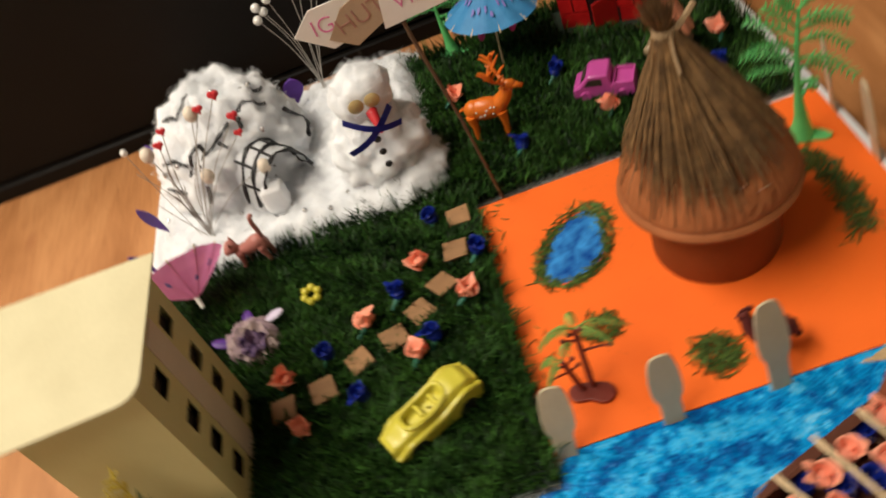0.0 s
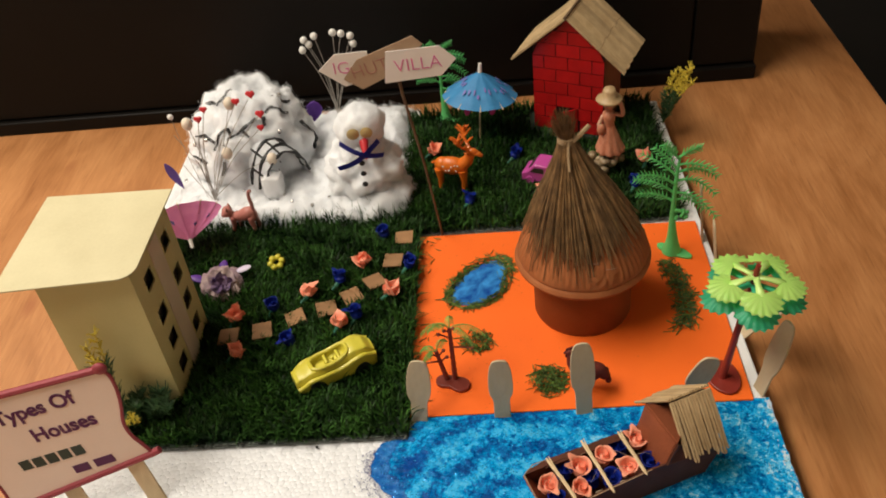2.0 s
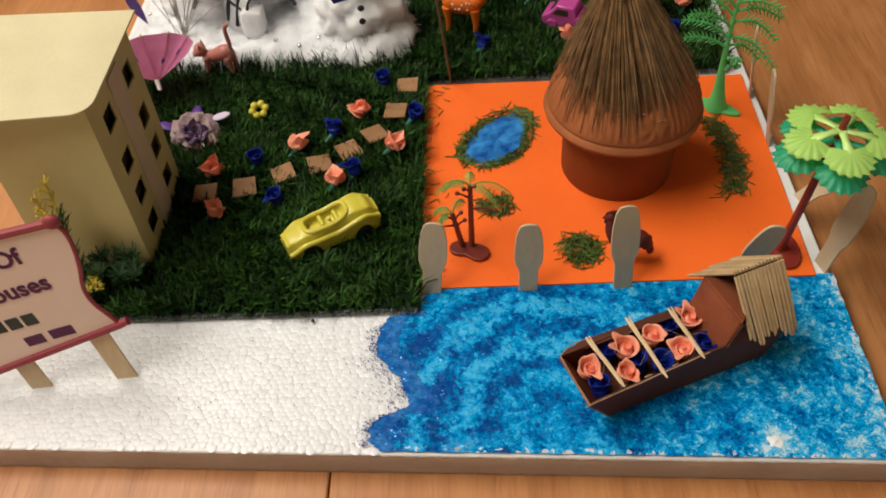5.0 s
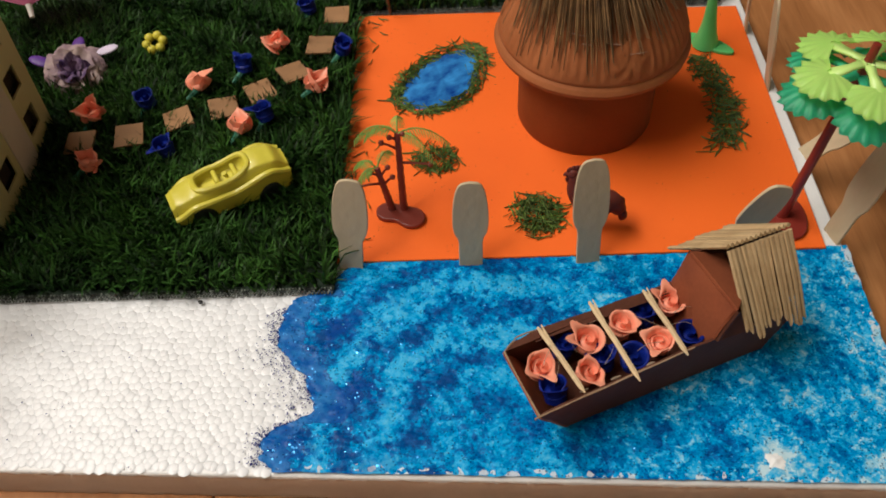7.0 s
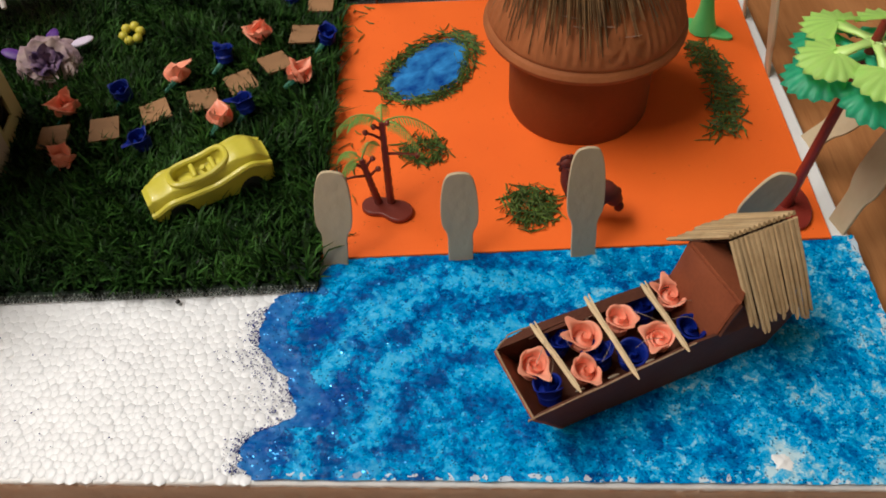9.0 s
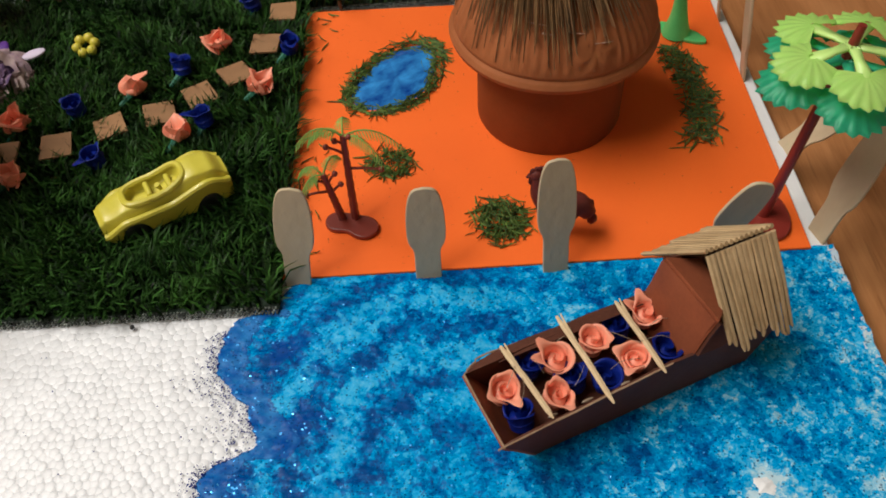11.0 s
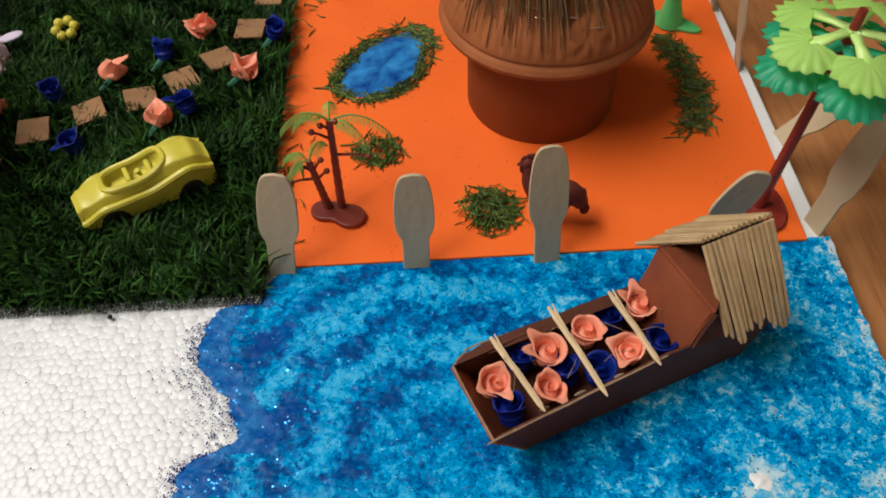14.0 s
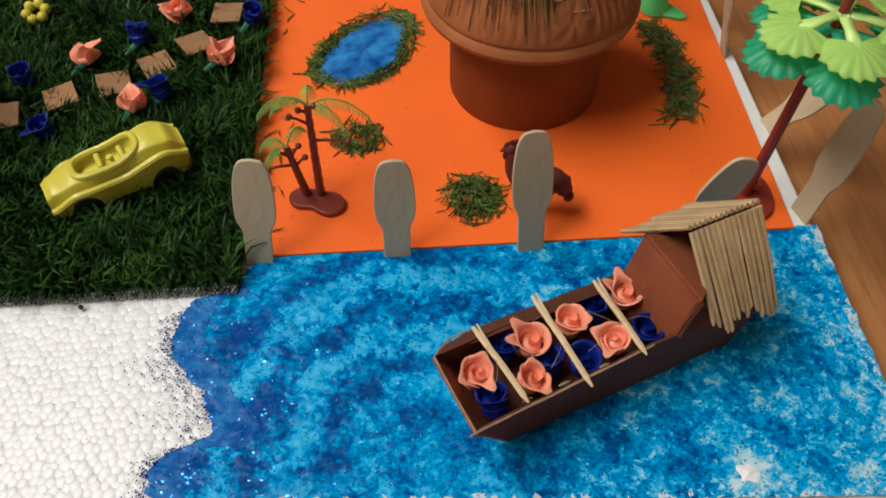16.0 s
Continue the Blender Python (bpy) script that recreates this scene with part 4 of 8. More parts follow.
# ---- the thatched hut on its drum ----
def thatched_hut():
    cx, cy = -0.1180, 0.1165
    th = thing("thatched_hut", "round terracotta hut with a straw broom roof on orange foam", "model hut", (cx, cy, 0.0026))
    bm = bmesh.new()
    lathe(bm, [(0.0, 0.0005), (0.0405, 0.0), (0.0412, 0.0015), (0.0412, 0.0534), (0.0, 0.0539)], 64)
    part("drum_wall", bm, M_DRUM, th, "dark brown drum wall")
    bm = bmesh.new()
    prof = [(r_ - 0.0007 if r_ > 0.02 else r_, z_ + 0.0034) for r_, z_ in ((0.0, 0.0495), (0.047, 0.0495), (0.0535, 0.0505), (0.0562, 0.0525), (0.0568, 0.0550), (0.0555, 0.0575), (0.0540, 0.0590), (0.0545, 0.0605), (0.0538, 0.0640),
            (0.0515, 0.0705), (0.0478, 0.0775), (0.0430, 0.0850), (0.0370, 0.0930), (0.0300, 0.1010), (0.0, 0.104))]
    fine = [(prof[i][0] + (prof[i + 1][0] - prof[i][0]) * q / 3, prof[i][1] + (prof[i + 1][1] - prof[i][1]) * q / 3) for i in range(len(prof) - 1) for q in range(3)] + [prof[-1]]
    lathe(bm, fine, 288, wob=0.012)
    # moulded relief: upright ribs and a flower on the side
    for v in bm.verts:
        a_, z_ = math.atan2(v.co.y, v.co.x), v.co.z
        if 0.0644 < z_ < 0.1034:
            fade = min(1.0, (z_ - 0.0644) / 0.004)
            k_ = 0.00065 * (0.75 + 0.25 * math.sin(a_ * 1.5 + 2.2)) * math.cos(a_ * 60)
            fx, fz = (a_ + 1.32) * 0.052, (z_ - 0.0755) * 1.15
            fr_ = math.hypot(fx, fz)
            if fr_ < 0.0135:
                k_ = 0.0017 * abs(math.cos(3.5 * math.atan2(fz, fx))) * math.sin(math.pi * min(1.0, fr_ / 0.0135)) - 0.0005
            v.co.x += math.cos(a_) * k_ * fade
            v.co.y += math.sin(a_) * k_ * fade
    pot = part("clay_bowl", bm, M_TERRA, th, "upturned terracotta bowl")
    # straw: strands fanned from the tie down over the bowl
    tie = Vector((-0.0125, 0.0, 0.172))

    def surf(r_):
        # height of the bowl at this radius
        for (ra, za), (rb, zb) in zip(prof[6:], prof[7:]):
            if rb <= r_ <= ra:
                return za + (zb - za) * (ra - r_) / max(ra - rb, 1e-6)
        return 0.0
    vs, fs = [], []
    rng = random.Random(5)
    for i in range(1250):
        a = rng.uniform(0, 2 * math.pi)
        reach = 0.0450 - 0.0045 * max(0.0, math.cos(a - 0.3)) + rng.gauss(0, 0.0060) + 0.0030 * math.sin(a * 3 + 1) - (0.010 if rng.random() < 0.25 else 0)
        depth = rng.uniform(0.82, 1.0)
        layer = rng.uniform(0, 1)
        start = tie + Vector((math.cos(a), math.sin(a), 0)) * (0.0052 * layer) + Vector((0, 0, rng.uniform(-0.003, 0.003)))
        endr = min(0.0537, max(0.03, reach * (0.86 + 0.16 * layer)))
        a2 = a + rng.gauss(0, 0.10)
        end = Vector((endr * math.cos(a2), endr * math.sin(a2), surf(endr) + 0.0012 + 0.0016 * layer))
        pts = []
        for k in range(6):
            s = k / 5
            p = start.lerp(end, s)
            bulge = (0.0010 * math.sin(math.pi * s) - 0.0016 * math.sin(math.pi * min(1.0, s * 2))) * (0.3 + 0.7 * layer) + rng.gauss(0, 0.0005)
            d = Vector((math.cos(a2), math.sin(a2), 0.55))
            pts.append(p + d * bulge)
        w = rng.uniform(0.00022, 0.00055)
        if i % 14 == 0:
            # stray coarse straws that stand off and hang lower
            w *= 1.5
            pts = [p + Vector((math.cos(a2), math.sin(a2), -0.3)) * (0.0026 * k / 5) for k, p in enumerate(pts)]
        sd = Vector((-math.sin(a2), math.cos(a2), 0))
        out = Vector((math.cos(a2), math.sin(a2), 0.5)) * w * 0.9
        o = len(vs)
        for k, p in enumerate(pts):
            ww = w * (1.0 if k < 5 else 0.4)
            vs += [tuple(p - sd * ww), tuple(p + sd * ww), tuple(p + out)]
        for k in range(5):
            q = o + k * 3
            fs += [(q, q + 2, q + 5, q + 3), (q + 2, q + 1, q + 4, q + 5)]
    # the flared tuft above the tie
    for i in range(420):
        a = rng.uniform(0, 2 * math.pi)
        r0 = rng.uniform(0, 0.0045)
        r1 = rng.uniform(0, 0.0115)
        p0 = tie + Vector((r0 * math.cos(a), r0 * math.sin(a), -0.002))
        p1 = tie + Vector((r1 * math.cos(a) - 0.0035, r1 * math.sin(a), rng.uniform(0.008, 0.023)))
        w = rng.uniform(0.0002, 0.0005)
        sd = Vector((-math.sin(a), math.cos(a), 0))
        o = len(vs)
        for p, ww in ((p0, w), (p1, w * 0.6)):
            vs += [tuple(p - sd * ww), tuple(p + sd * ww), tuple(p + Vector((math.cos(a), math.sin(a), 0)) * ww)]
        fs += [(o, o + 2, o + 5, o + 3), (o + 2, o + 1, o + 4, o + 5)]
    me = bpy.data.meshes.new("straw_thatch")
    me.from_pydata(vs, [], fs)
    me.materials.append(M_STRAW)
    ob = new("straw_thatch", me)
    ob.parent = th
    tagged(ob, "brown broom straw thatch", kind="stuff")
    # dried glue where the straw ends
    grng = random.Random(23)
    for i in range(4):
        a = -1.55 + grng.uniform(-0.40, 0.40)
        r_ = grng.uniform(0.0425, 0.0490)
        c_ = Vector((r_ * math.cos(a), r_ * math.sin(a), surf(r_) + 0.0007))
        t_ = Vector((-math.sin(a), math.cos(a), 0)) * grng.uniform(0.002, 0.0055) + Vector((0, 0, grng.uniform(-0.001, 0.001)))
        bm = bmesh.new()
        tube(bm, [c_ - t_, c_ + Vector((math.cos(a), math.sin(a), 0.4)) * 0.0006, c_ + t_], [0.0002, 0.0004, 0.0002], 6)
        part("glue_smear", bm, M_CLEARGLUE, th, "shiny dried glue smear")
    # dark core under the strands
    bm = bmesh.new()
    core = [(0.0, 0.176), (0.0050, 0.172), (0.0095, 0.158), (0.0165, 0.140), (0.0245, 0.120), (0.0305, 0.105), (0.0345, 0.0955), (0.030, 0.0925)]
    rings = lathe(bm, core, 40, wob=0.06)
    for v in bm.verts:
        s = max(0.0, (v.co.z - 0.085) / (0.172 - 0.085))
        v.co.x += tie.x * s
    part("straw_core", bm, M_STRAW, th)
    # the knot of string
    bm = bmesh.new()
    for k in range(3):
        ring = [tie + Vector((0.0060 * math.cos(a), 0.0060 * math.sin(a), (k - 1) * 0.0016 + 0.0008 * math.sin(a))) for a in [j * math.pi / 8 for j in range(17)]]
        tube(bm, ring, 0.0011, 6)
    tube(bm, smooth_line([tie + Vector((0.005, -0.004, 0)), tie + Vector((0.010, -0.005, 0.006)), tie + Vector((0.0165, -0.004, 0.0125))]), 0.0019, 6)
    tube(bm, smooth_line([tie + Vector((0.001, -0.0065, 0)), tie + Vector((0.0005, -0.011, -0.010)), tie + Vector((0.001, -0.0155, -0.020))]), 0.0012, 6)
    part("string_tie", bm, M_JUTE, th, "twisted jute string tie")
    return th


thatched_hut()


# ---- the brick house ----
def brick_house():
    th = thing("toy_brick_house", "small red brick paper house with a matchstick gable roof", "model house", (-0.1035, 0.3945, 0.004), -24.0)
    hw, dp, eave, ridge = 0.0395, 0.064, 0.098, 0.1325
    # front gable wall with a door opening, as an outline with a notch
    dl, dr, dh = -0.0135, 0.0110, 0.0315
    bm = bmesh.new()
    m = Matrix.Rotation(radians(90), 4, "X")
    prism(bm, ((-hw, 0), (dl, 0), (dl, dh), (dr, dh), (dr, 0), (hw, 0), (hw, eave), (0, ridge), (-hw, eave)), 0.0016, Matrix.Translation((0, 0.0008, 0)) @ m)
    bmesh.ops.triangulate(bm, faces=bm.faces[:])
    front = part("front_wall", bm, M_MORTAR, th)
    bm = bmesh.new()
    prism(bm, ((-hw, 0), (hw, 0), (hw, eave), (0, ridge), (-hw, eave)), 0.0016, Matrix.Translation((0, dp - 0.0008, 0)) @ m)
    part("back_wall", bm, M_RED, th)
    sides = []
    for s in (-1, 1):
        bm = bmesh.new()
        box(bm, (s * (hw - 0.0008), dp / 2, eave / 2), (0.0016, dp - 0.0034, eave))
        # bare cardboard on one side, its shade put in as a darker tone
        sides.append(part("side_wall", bm, M_CABIN if s > 0 else M_RED, th, "bare brown cardboard side, coloured darker for its shade" if s > 0 else ""))
    # dark sheet in place of the shade behind the doorway
    bm = bmesh.new()
    box(bm, ((dl + dr) / 2, 0.02, dh / 2), (dr - dl + 0.01, 0.001, dh + 0.006))
    part("doorway_shade", bm, M_DARK, th)
    # a leaf cut from the wall, hinged on the east side and swung out
    bm = bmesh.new()
    box(bm, (-0.0118, 0, dh / 2), (0.0236, 0.0012, dh - 0.0012), Matrix.Translation((dr, -0.0020, 0)) @ Matrix.Rotation(radians(42), 4, "Z"))
    part("door_leaf", bm, M_RED, th, "red door leaf standing half open")

    # bricks, each a slightly proud painted block clipped to the gable
    bh, bl, gap = 0.0150, 0.0265, 0.0011
    rng = random.Random(3)
    row = 0
    z = 0.0
    while z < ridge - 0.004:
        top = min(z + bh - gap, ridge)
        zc = z + bh - gap
        half = hw if zc <= eave else max(0.0, hw * (ridge - zc) / (ridge - eave))
        low = hw if z <= eave else max(0.0, hw * (ridge - z) / (ridge - eave))
        x = -hw - (bl / 2 if row % 2 else 0)
        while x < hw:
            a, b = max(x, -low), min(x + bl - gap, low)
            cuts = [(a, b)]
            if z < dh - 0.004:
                cuts = [(a, min(b, dl - 0.0006)), (max(a, dr + 0.0006), b)]
            for a_, b_ in cuts:
                if b_ - a_ > 0.003:
                    at = max(-half, min(half, a_)), max(-half, min(half, b_))
                    bm = bmesh.new()
                    q = [(a_, z), (b_, z), (at[1], zc), (at[0], zc)] if at[1] - at[0] > 0.0008 else [(a_, z), (b_, z), ((at[0] + at[1]) / 2, zc)]
                    j = rng.uniform(0, 0.0002)
                    prism(bm, q, 0.0012, Matrix.Translation((0, -0.0002 - j, 0)) @ m)
                    part("brick", bm, M_RED, front, smooth=0)
            x += bl
        z += bh
        row += 1
    # roof: two sheets of flat sticks
    bm = bmesh.new()
    tube(bm, [(0, -0.0105, ridge + 0.0062), (0, dp + 0.009, ridge + 0.0062)], 0.0016, 6)
    part("ridge_seam", bm, M_TWIG, th, "dark brown glued ridge seam")
    k = (ridge - eave) / hw
    ang = math.atan(k)
    for s in (-1, 1):
        slope = thing("roof_slope", "roof slope of pale flat wooden sticks", "")
        slope.parent = th
        ln = 0.083
        n = 12
        ya, yb = -0.0085, dp + 0.007
        for i in range(n):
            yy = ya + (i + 0.5) * (yb - ya) / n
            L = ln + RNG.uniform(-0.0012, 0.0012)
            mm = Matrix.Translation((0, yy, ridge + 0.0052)) @ Matrix.Rotation(s * ang, 4, "Y") @ Matrix.Translation((s * L / 2, 0, RNG.uniform(-0.0002, 0.0002)))
            cutx = L * (0.06 + 0.015 * math.sin(i * 1.7))
            w_ = (yb - ya) / n - 0.0002
            for c_, l_ in ((-s * (L / 4 - cutx / 2), L / 2 + cutx - 0.0005), (s * (L / 4 + cutx / 2), L / 2 - cutx - 0.0005)):
                bm = bmesh.new()
                box(bm, (c_, 0, 0), (l_, w_, 0.0018), mm @ pose(0, 0, 0, RNG.uniform(-1.5, 1.5), 0, RNG.uniform(-0.2, 0.2)))
                part("flat_stick", bm, M_STICK, slope, smooth=0)
        bm = bmesh.new()
        mm = Matrix.Translation((0, (ya + yb) / 2, ridge + 0.0036)) @ Matrix.Rotation(s * ang, 4, "Y")
        box(bm, (s * ln / 2, 0, 0), (ln - 0.004, yb - ya - 0.003, 0.0008), mm)
        part("roof_card", bm, M_TAN, th)
    return th


brick_house()


# ---- the boat ----
def boat():
    ang = math.degrees(math.atan2(0.0335, 0.083))
    th = thing("toy_houseboat", "brown card boat with a stick roof on the painted water", "toy boat", (-0.1080, -0.0690, 0.0018), ang)
    L1 = 0.0660                   # rim at the stern
    b0, b1 = -0.0508, 0.0550      # bottom
    wt, wb, h = 0.0187, 0.0160, 0.0315
    tk = 0.0012
    # the rims flare towards the bow; the far bow corner is bent in
    rim = {-1: [(0.010, -0.0178, h), (-0.066, -0.0212, h - 0.0002), (-0.0700, -0.0216, h - 0.0008)],
           1: [(0.005, 0.0168, h - 0.0010), (-0.054, 0.0204, h - 0.0008), (-0.0640, 0.0185, h - 0.0006), (-0.0702, 0.0148, h)]}

    def panel_part(name, pts, label="", m=None):
        # a card panel, slightly buckled
        bm = bmesh.new()
        f = bm.faces.new([bm.verts.new(p) for p in pts])
        bmesh.ops.triangulate(bm, faces=[f])
        bmesh.ops.subdivide_edges(bm, edges=bm.edges[:], cuts=7, use_grid_fill=True)
        for v in bm.verts:
            v.co += Vector((noise.noise(v.co * 70), noise.noise(v.co * 70 + Vector((5, 0, 0))), noise.noise(v.co * 70 + Vector((0, 9, 0))))) * 0.0005
        bmesh.ops.solidify(bm, geom=bm.faces[:], thickness=tk)
        return part(name, bm, m or M_BOAT_SHADED, th, label, smooth=1)

    for s in (-1, 1):
        panel_part("hull_side", [(b0, s * wb, 0), (b1, s * wb, 0), (L1, s * wt * 0.94, h * 0.92), (0.045, s * wt, h)] + rim[s])
    # the lit inner face of the bow takes the lighter card tone
    panel_part("bow_panel", [(b0, -wb, 0), (b0, wb, 0), rim[1][-1], rim[-1][-1]], "", M_CABIN)
    panel_part("stern_panel", [(b1, -wb, 0), (b1, wb, 0), (L1, wt * 0.94, h * 0.92), (L1, -wt * 0.94, h * 0.92)][::-1])
    bm = bmesh.new()
    box(bm, (0.004, 0, 0.0012), (b1 - b0, 2 * wb, 0.0012))
    part("bottom", bm, M_BOAT_SHADED, th)
    bm = bmesh.new()
    box(bm, (-0.012, 0, 0.0155), (0.092, 2 * wt - 0.0085, 0.0012))
    part("deck", bm, M_BOAT_SHADED, th)
    # cabin: an upright front card, a folded upper flap and two cheeks
    panel_part("cabin_front", [(0.0170, -wt + 0.002, 0.0170), (0.0170, wt - 0.002, 0.0170), (0.0208, wt - 0.0008, 0.0320), (0.0252, wt - 0.0016, 0.0530), (0.0280, -wt + 0.0014, 0.0490), (0.0206, -wt + 0.0008, 0.0320)], "upright card cabin front in the lighter, lit brown", M_CABIN)
    panel_part("cabin_flap", [(0.0280, -wt + 0.0014, 0.0490), (0.0252, wt - 0.0016, 0.0530), (0.0430, 0.0150, 0.0455), (0.0400, -0.0070, 0.0450)], "folded card flap under the roof in the lighter, lit brown", M_CABIN)
    panel_part("cabin_cheek", [(0.0206, -wt + 0.0004, 0.0315), (0.0420, -wt + 0.0004, 0.0305), (0.0330, -wt + 0.0046, 0.0430), (0.0280, -wt + 0.0012, 0.0490)][::-1])
    panel_part("cabin_cheek", [(0.0208, wt - 0.0006, 0.0315), (0.0600, wt - 0.0006, 0.0300), (0.0560, wt - 0.0040, 0.0500), (0.0252, wt - 0.0016, 0.0530)])
    # stick roof: ridge along the boat, sticks hanging to both sides
    ridge_a, ridge_b = Vector((0.0363, 0.0059, 0.0624)), Vector((0.0618, 0.0002, 0.0712))
    near_a, near_b = Vector((0.0335, -0.0225, 0.0385)), Vector((0.0660, -0.0230, 0.0305))
    far_a, far_b = Vector((0.0272, 0.0330, 0.0386)), Vector((0.0540, 0.0270, 0.0480))
    roof = thing("roof", "roof of pale matchsticks hanging over both sides", "")
    roof.parent = th
    n = 14
    for s in (-1, 1):
        for i in range(n):
            t = i / (n - 1)
            p = ridge_a.lerp(ridge_b, t)
            q = near_a.lerp(near_b, t) if s < 0 else far_a.lerp(far_b, t)
            k = RNG.uniform(0.90, 1.06) if s < 0 else RNG.uniform(0.88, 1.0)
            if s < 0 and i in (2, 3):
                k = 1.10
            q = p + (q - p) * k + Vector((RNG.gauss(0, 0.0003), 0, 0))
            p = p + Vector((0, s * 0.0006, 0.0012 if s > 0 else -0.0004))
            mid = p.lerp(q, 0.5) + Vector((RNG.gauss(0, 0.0002), -0.0002, RNG.gauss(0, 0.0002)))
            bm = bmesh.new()
            tube(bm, [p, mid, q, q + (q - mid) * 0.09 + Vector((RNG.gauss(0, 0.0006), 0, 0))], [0.00112, 0.00114, 0.00105, 0.00045], 6)
            part("matchstick", bm, M_STICK, roof)
    for pts in ([ridge_a, ridge_b, ridge_b.lerp(near_b, 0.72), ridge_a.lerp(near_a, 0.72)], [ridge_a, ridge_b, ridge_b.lerp(far_b, 0.80), ridge_a.lerp(far_a, 0.80)]):
        bm = bmesh.new()
        f_ = bm.faces.new([bm.verts.new(p + Vector((0, 0, -0.0018))) for p in pts])
        bmesh.ops.solidify(bm, geom=[f_], thickness=0.0006)
        part("roof_card", bm, M_BOAT_SHADED, roof, "brown card under the sticks")
    # worn pale edges along the rim
    for s in (-1, 1):
        bm = bmesh.new()
        pts = [Vector(p) + Vector((0, 0.0003 * noise.noise((k * 0.9, s, 0)), 0.0002)) for k, p in enumerate(smooth_line(rim[s], 9))]
        tube(bm, pts, [0.00042 + 0.00030 * noise.noise((k * 2.1, s, 8)) for k in range(len(pts))], 5)
        part("worn_edge", bm, M_WORN, th, "pale worn card edge")
    bm = bmesh.new()
    tube(bm, [rim[-1][-1], (-0.0704, -0.004, h), rim[1][-1]], [0.0005, 0.0003, 0.0005], 5)
    part("worn_edge", bm, M_WORN, th, "pale worn card edge")
    # glue drawn out in threads, and dried drops inside the near rim
    grng = random.Random(17)
    for i in range(9):
        x = -0.058 + 0.0085 * i
        a = Vector((x, grng.uniform(-0.012, 0.012), h + 0.002))
        b = a + Vector((grng.uniform(-0.010, 0.014), grng.uniform(-0.014, 0.012), grng.uniform(-0.004, 0.002)))
        bm = bmesh.new()
        tube(bm, smooth_line([a, a.lerp(b, 0.5) + Vector((grng.uniform(-0.003, 0.003), 0, grng.uniform(0.001, 0.004))), b], 5), 0.00013, 4)
        part("glue_thread", bm, M_GLUE, th, "thin dried glue thread")
    for i in range(4):
        x = -0.044 + 0.0165 * i + grng.uniform(-0.003, 0.003)
        bm = bmesh.new()
        ball(bm, (x, -wt + 0.0022, h - 0.0022 + grng.uniform(-0.001, 0.0006)), (grng.uniform(0.0014, 0.0030), 0.0007, grng.uniform(0.0006, 0.0010)), 10, 7)
        part("glue_drop", bm, M_GLUE, th, "cloudy dried glue drop")
    # three cross sticks with frayed ends
    for (xa, ya_), (xb, yb_) in (((-0.0508, 0.0200), (-0.0473, -0.0195)), ((-0.0221, 0.0232), (-0.0223, -0.0240)), ((0.0047, 0.0190), (0.0042, -0.0210))):
        bm = bmesh.new()
        a, b = Vector((xa, ya_, h + 0.0014)), Vector((xb, yb_, h + 0.0014))
        tube(bm, [a, a.lerp(b, 0.12), a.lerp(b, 0.5) + Vector((0.0003, 0, 0.0003)), a.lerp(b, 0.9), b], [0.0007, 0.0013, 0.0014, 0.0013, 0.0004], 6)
        tube(bm, [a.lerp(b, 0.3) + Vector((0.0006, 0, 0.0004)), a + Vector((0.0019, 0.0002, 0.0008))], [0.0009, 0.0003], 5)
        part("cross_stick", bm, M_WOODSTICK, th, "pale wooden cross stick")
    return th


boat()


# ---- ribbon roses ----
def rose_mesh(seed, material, size=0.0088, flare=1.0, point=0.16):
    """A rolled ribbon rose: a spiral heart in a cup of three wide overlapping petals whose rims roll out, here and there pinched to a corner."""
    rng = random.Random(seed)
    bm = bmesh.new()
    ph = rng.uniform(0, 6)

    def heart(u, v):
        a = u * 1.5 * 2 * math.pi + ph
        r = size * (0.05 + 0.46 * u) * (0.70 + 0.34 * v)
        return (r * math.cos(a), r * math.sin(a), size * (0.15 + 0.74 * v - 0.02 * u * v + 0.05 * v * math.sin(2 * a)))
    sheet(bm, heart, 64, 6)
    for i in range(3):
        az = ph + 2.1 * i + rng.uniform(-0.3, 0.3)
        wide = rng.uniform(1.45, 1.95)
        open_ = flare * rng.uniform(0.75, 1.2)
        peak = rng.choice((0.0, 0.5, 1.0, 1.6))
        off = rng.uniform(-0.7, 0.7)

        def petal(u, v):
            b = (2 * u - 1) * wide
            side = 1 - 0.35 * abs(b / wide) ** 3
            tip = math.exp(-((b - off) / 0.30) ** 2) * v ** 3 * peak
            r = size * (0.38 + 0.04 * i + 0.46 * open_ * v ** 2.0 * side + point * tip)
            z = size * (0.08 + 0.86 * math.sin(1.75 * v ** 0.9) * side + 0.10 * tip) + 0.025 * size * math.sin(4 * b + i + seed) * v
            return (r * math.cos(az + b), r * math.sin(az + b), z)
        sheet(bm, petal, 26, 9)
    lathe(bm, [(0.0, 0.0), (size * 0.28, size * 0.02), (size * 0.42, size * 0.14), (size * 0.40, size * 0.40)], 14)
    lathe(bm, [(size * 0.50, size * 0.40), (size * 0.40, size * 0.56), (0.0, size * 0.60)], 14)
    me = bpy.data.meshes.new("ribbon_rose")
    finish(bm, me, material, 2)
    return me


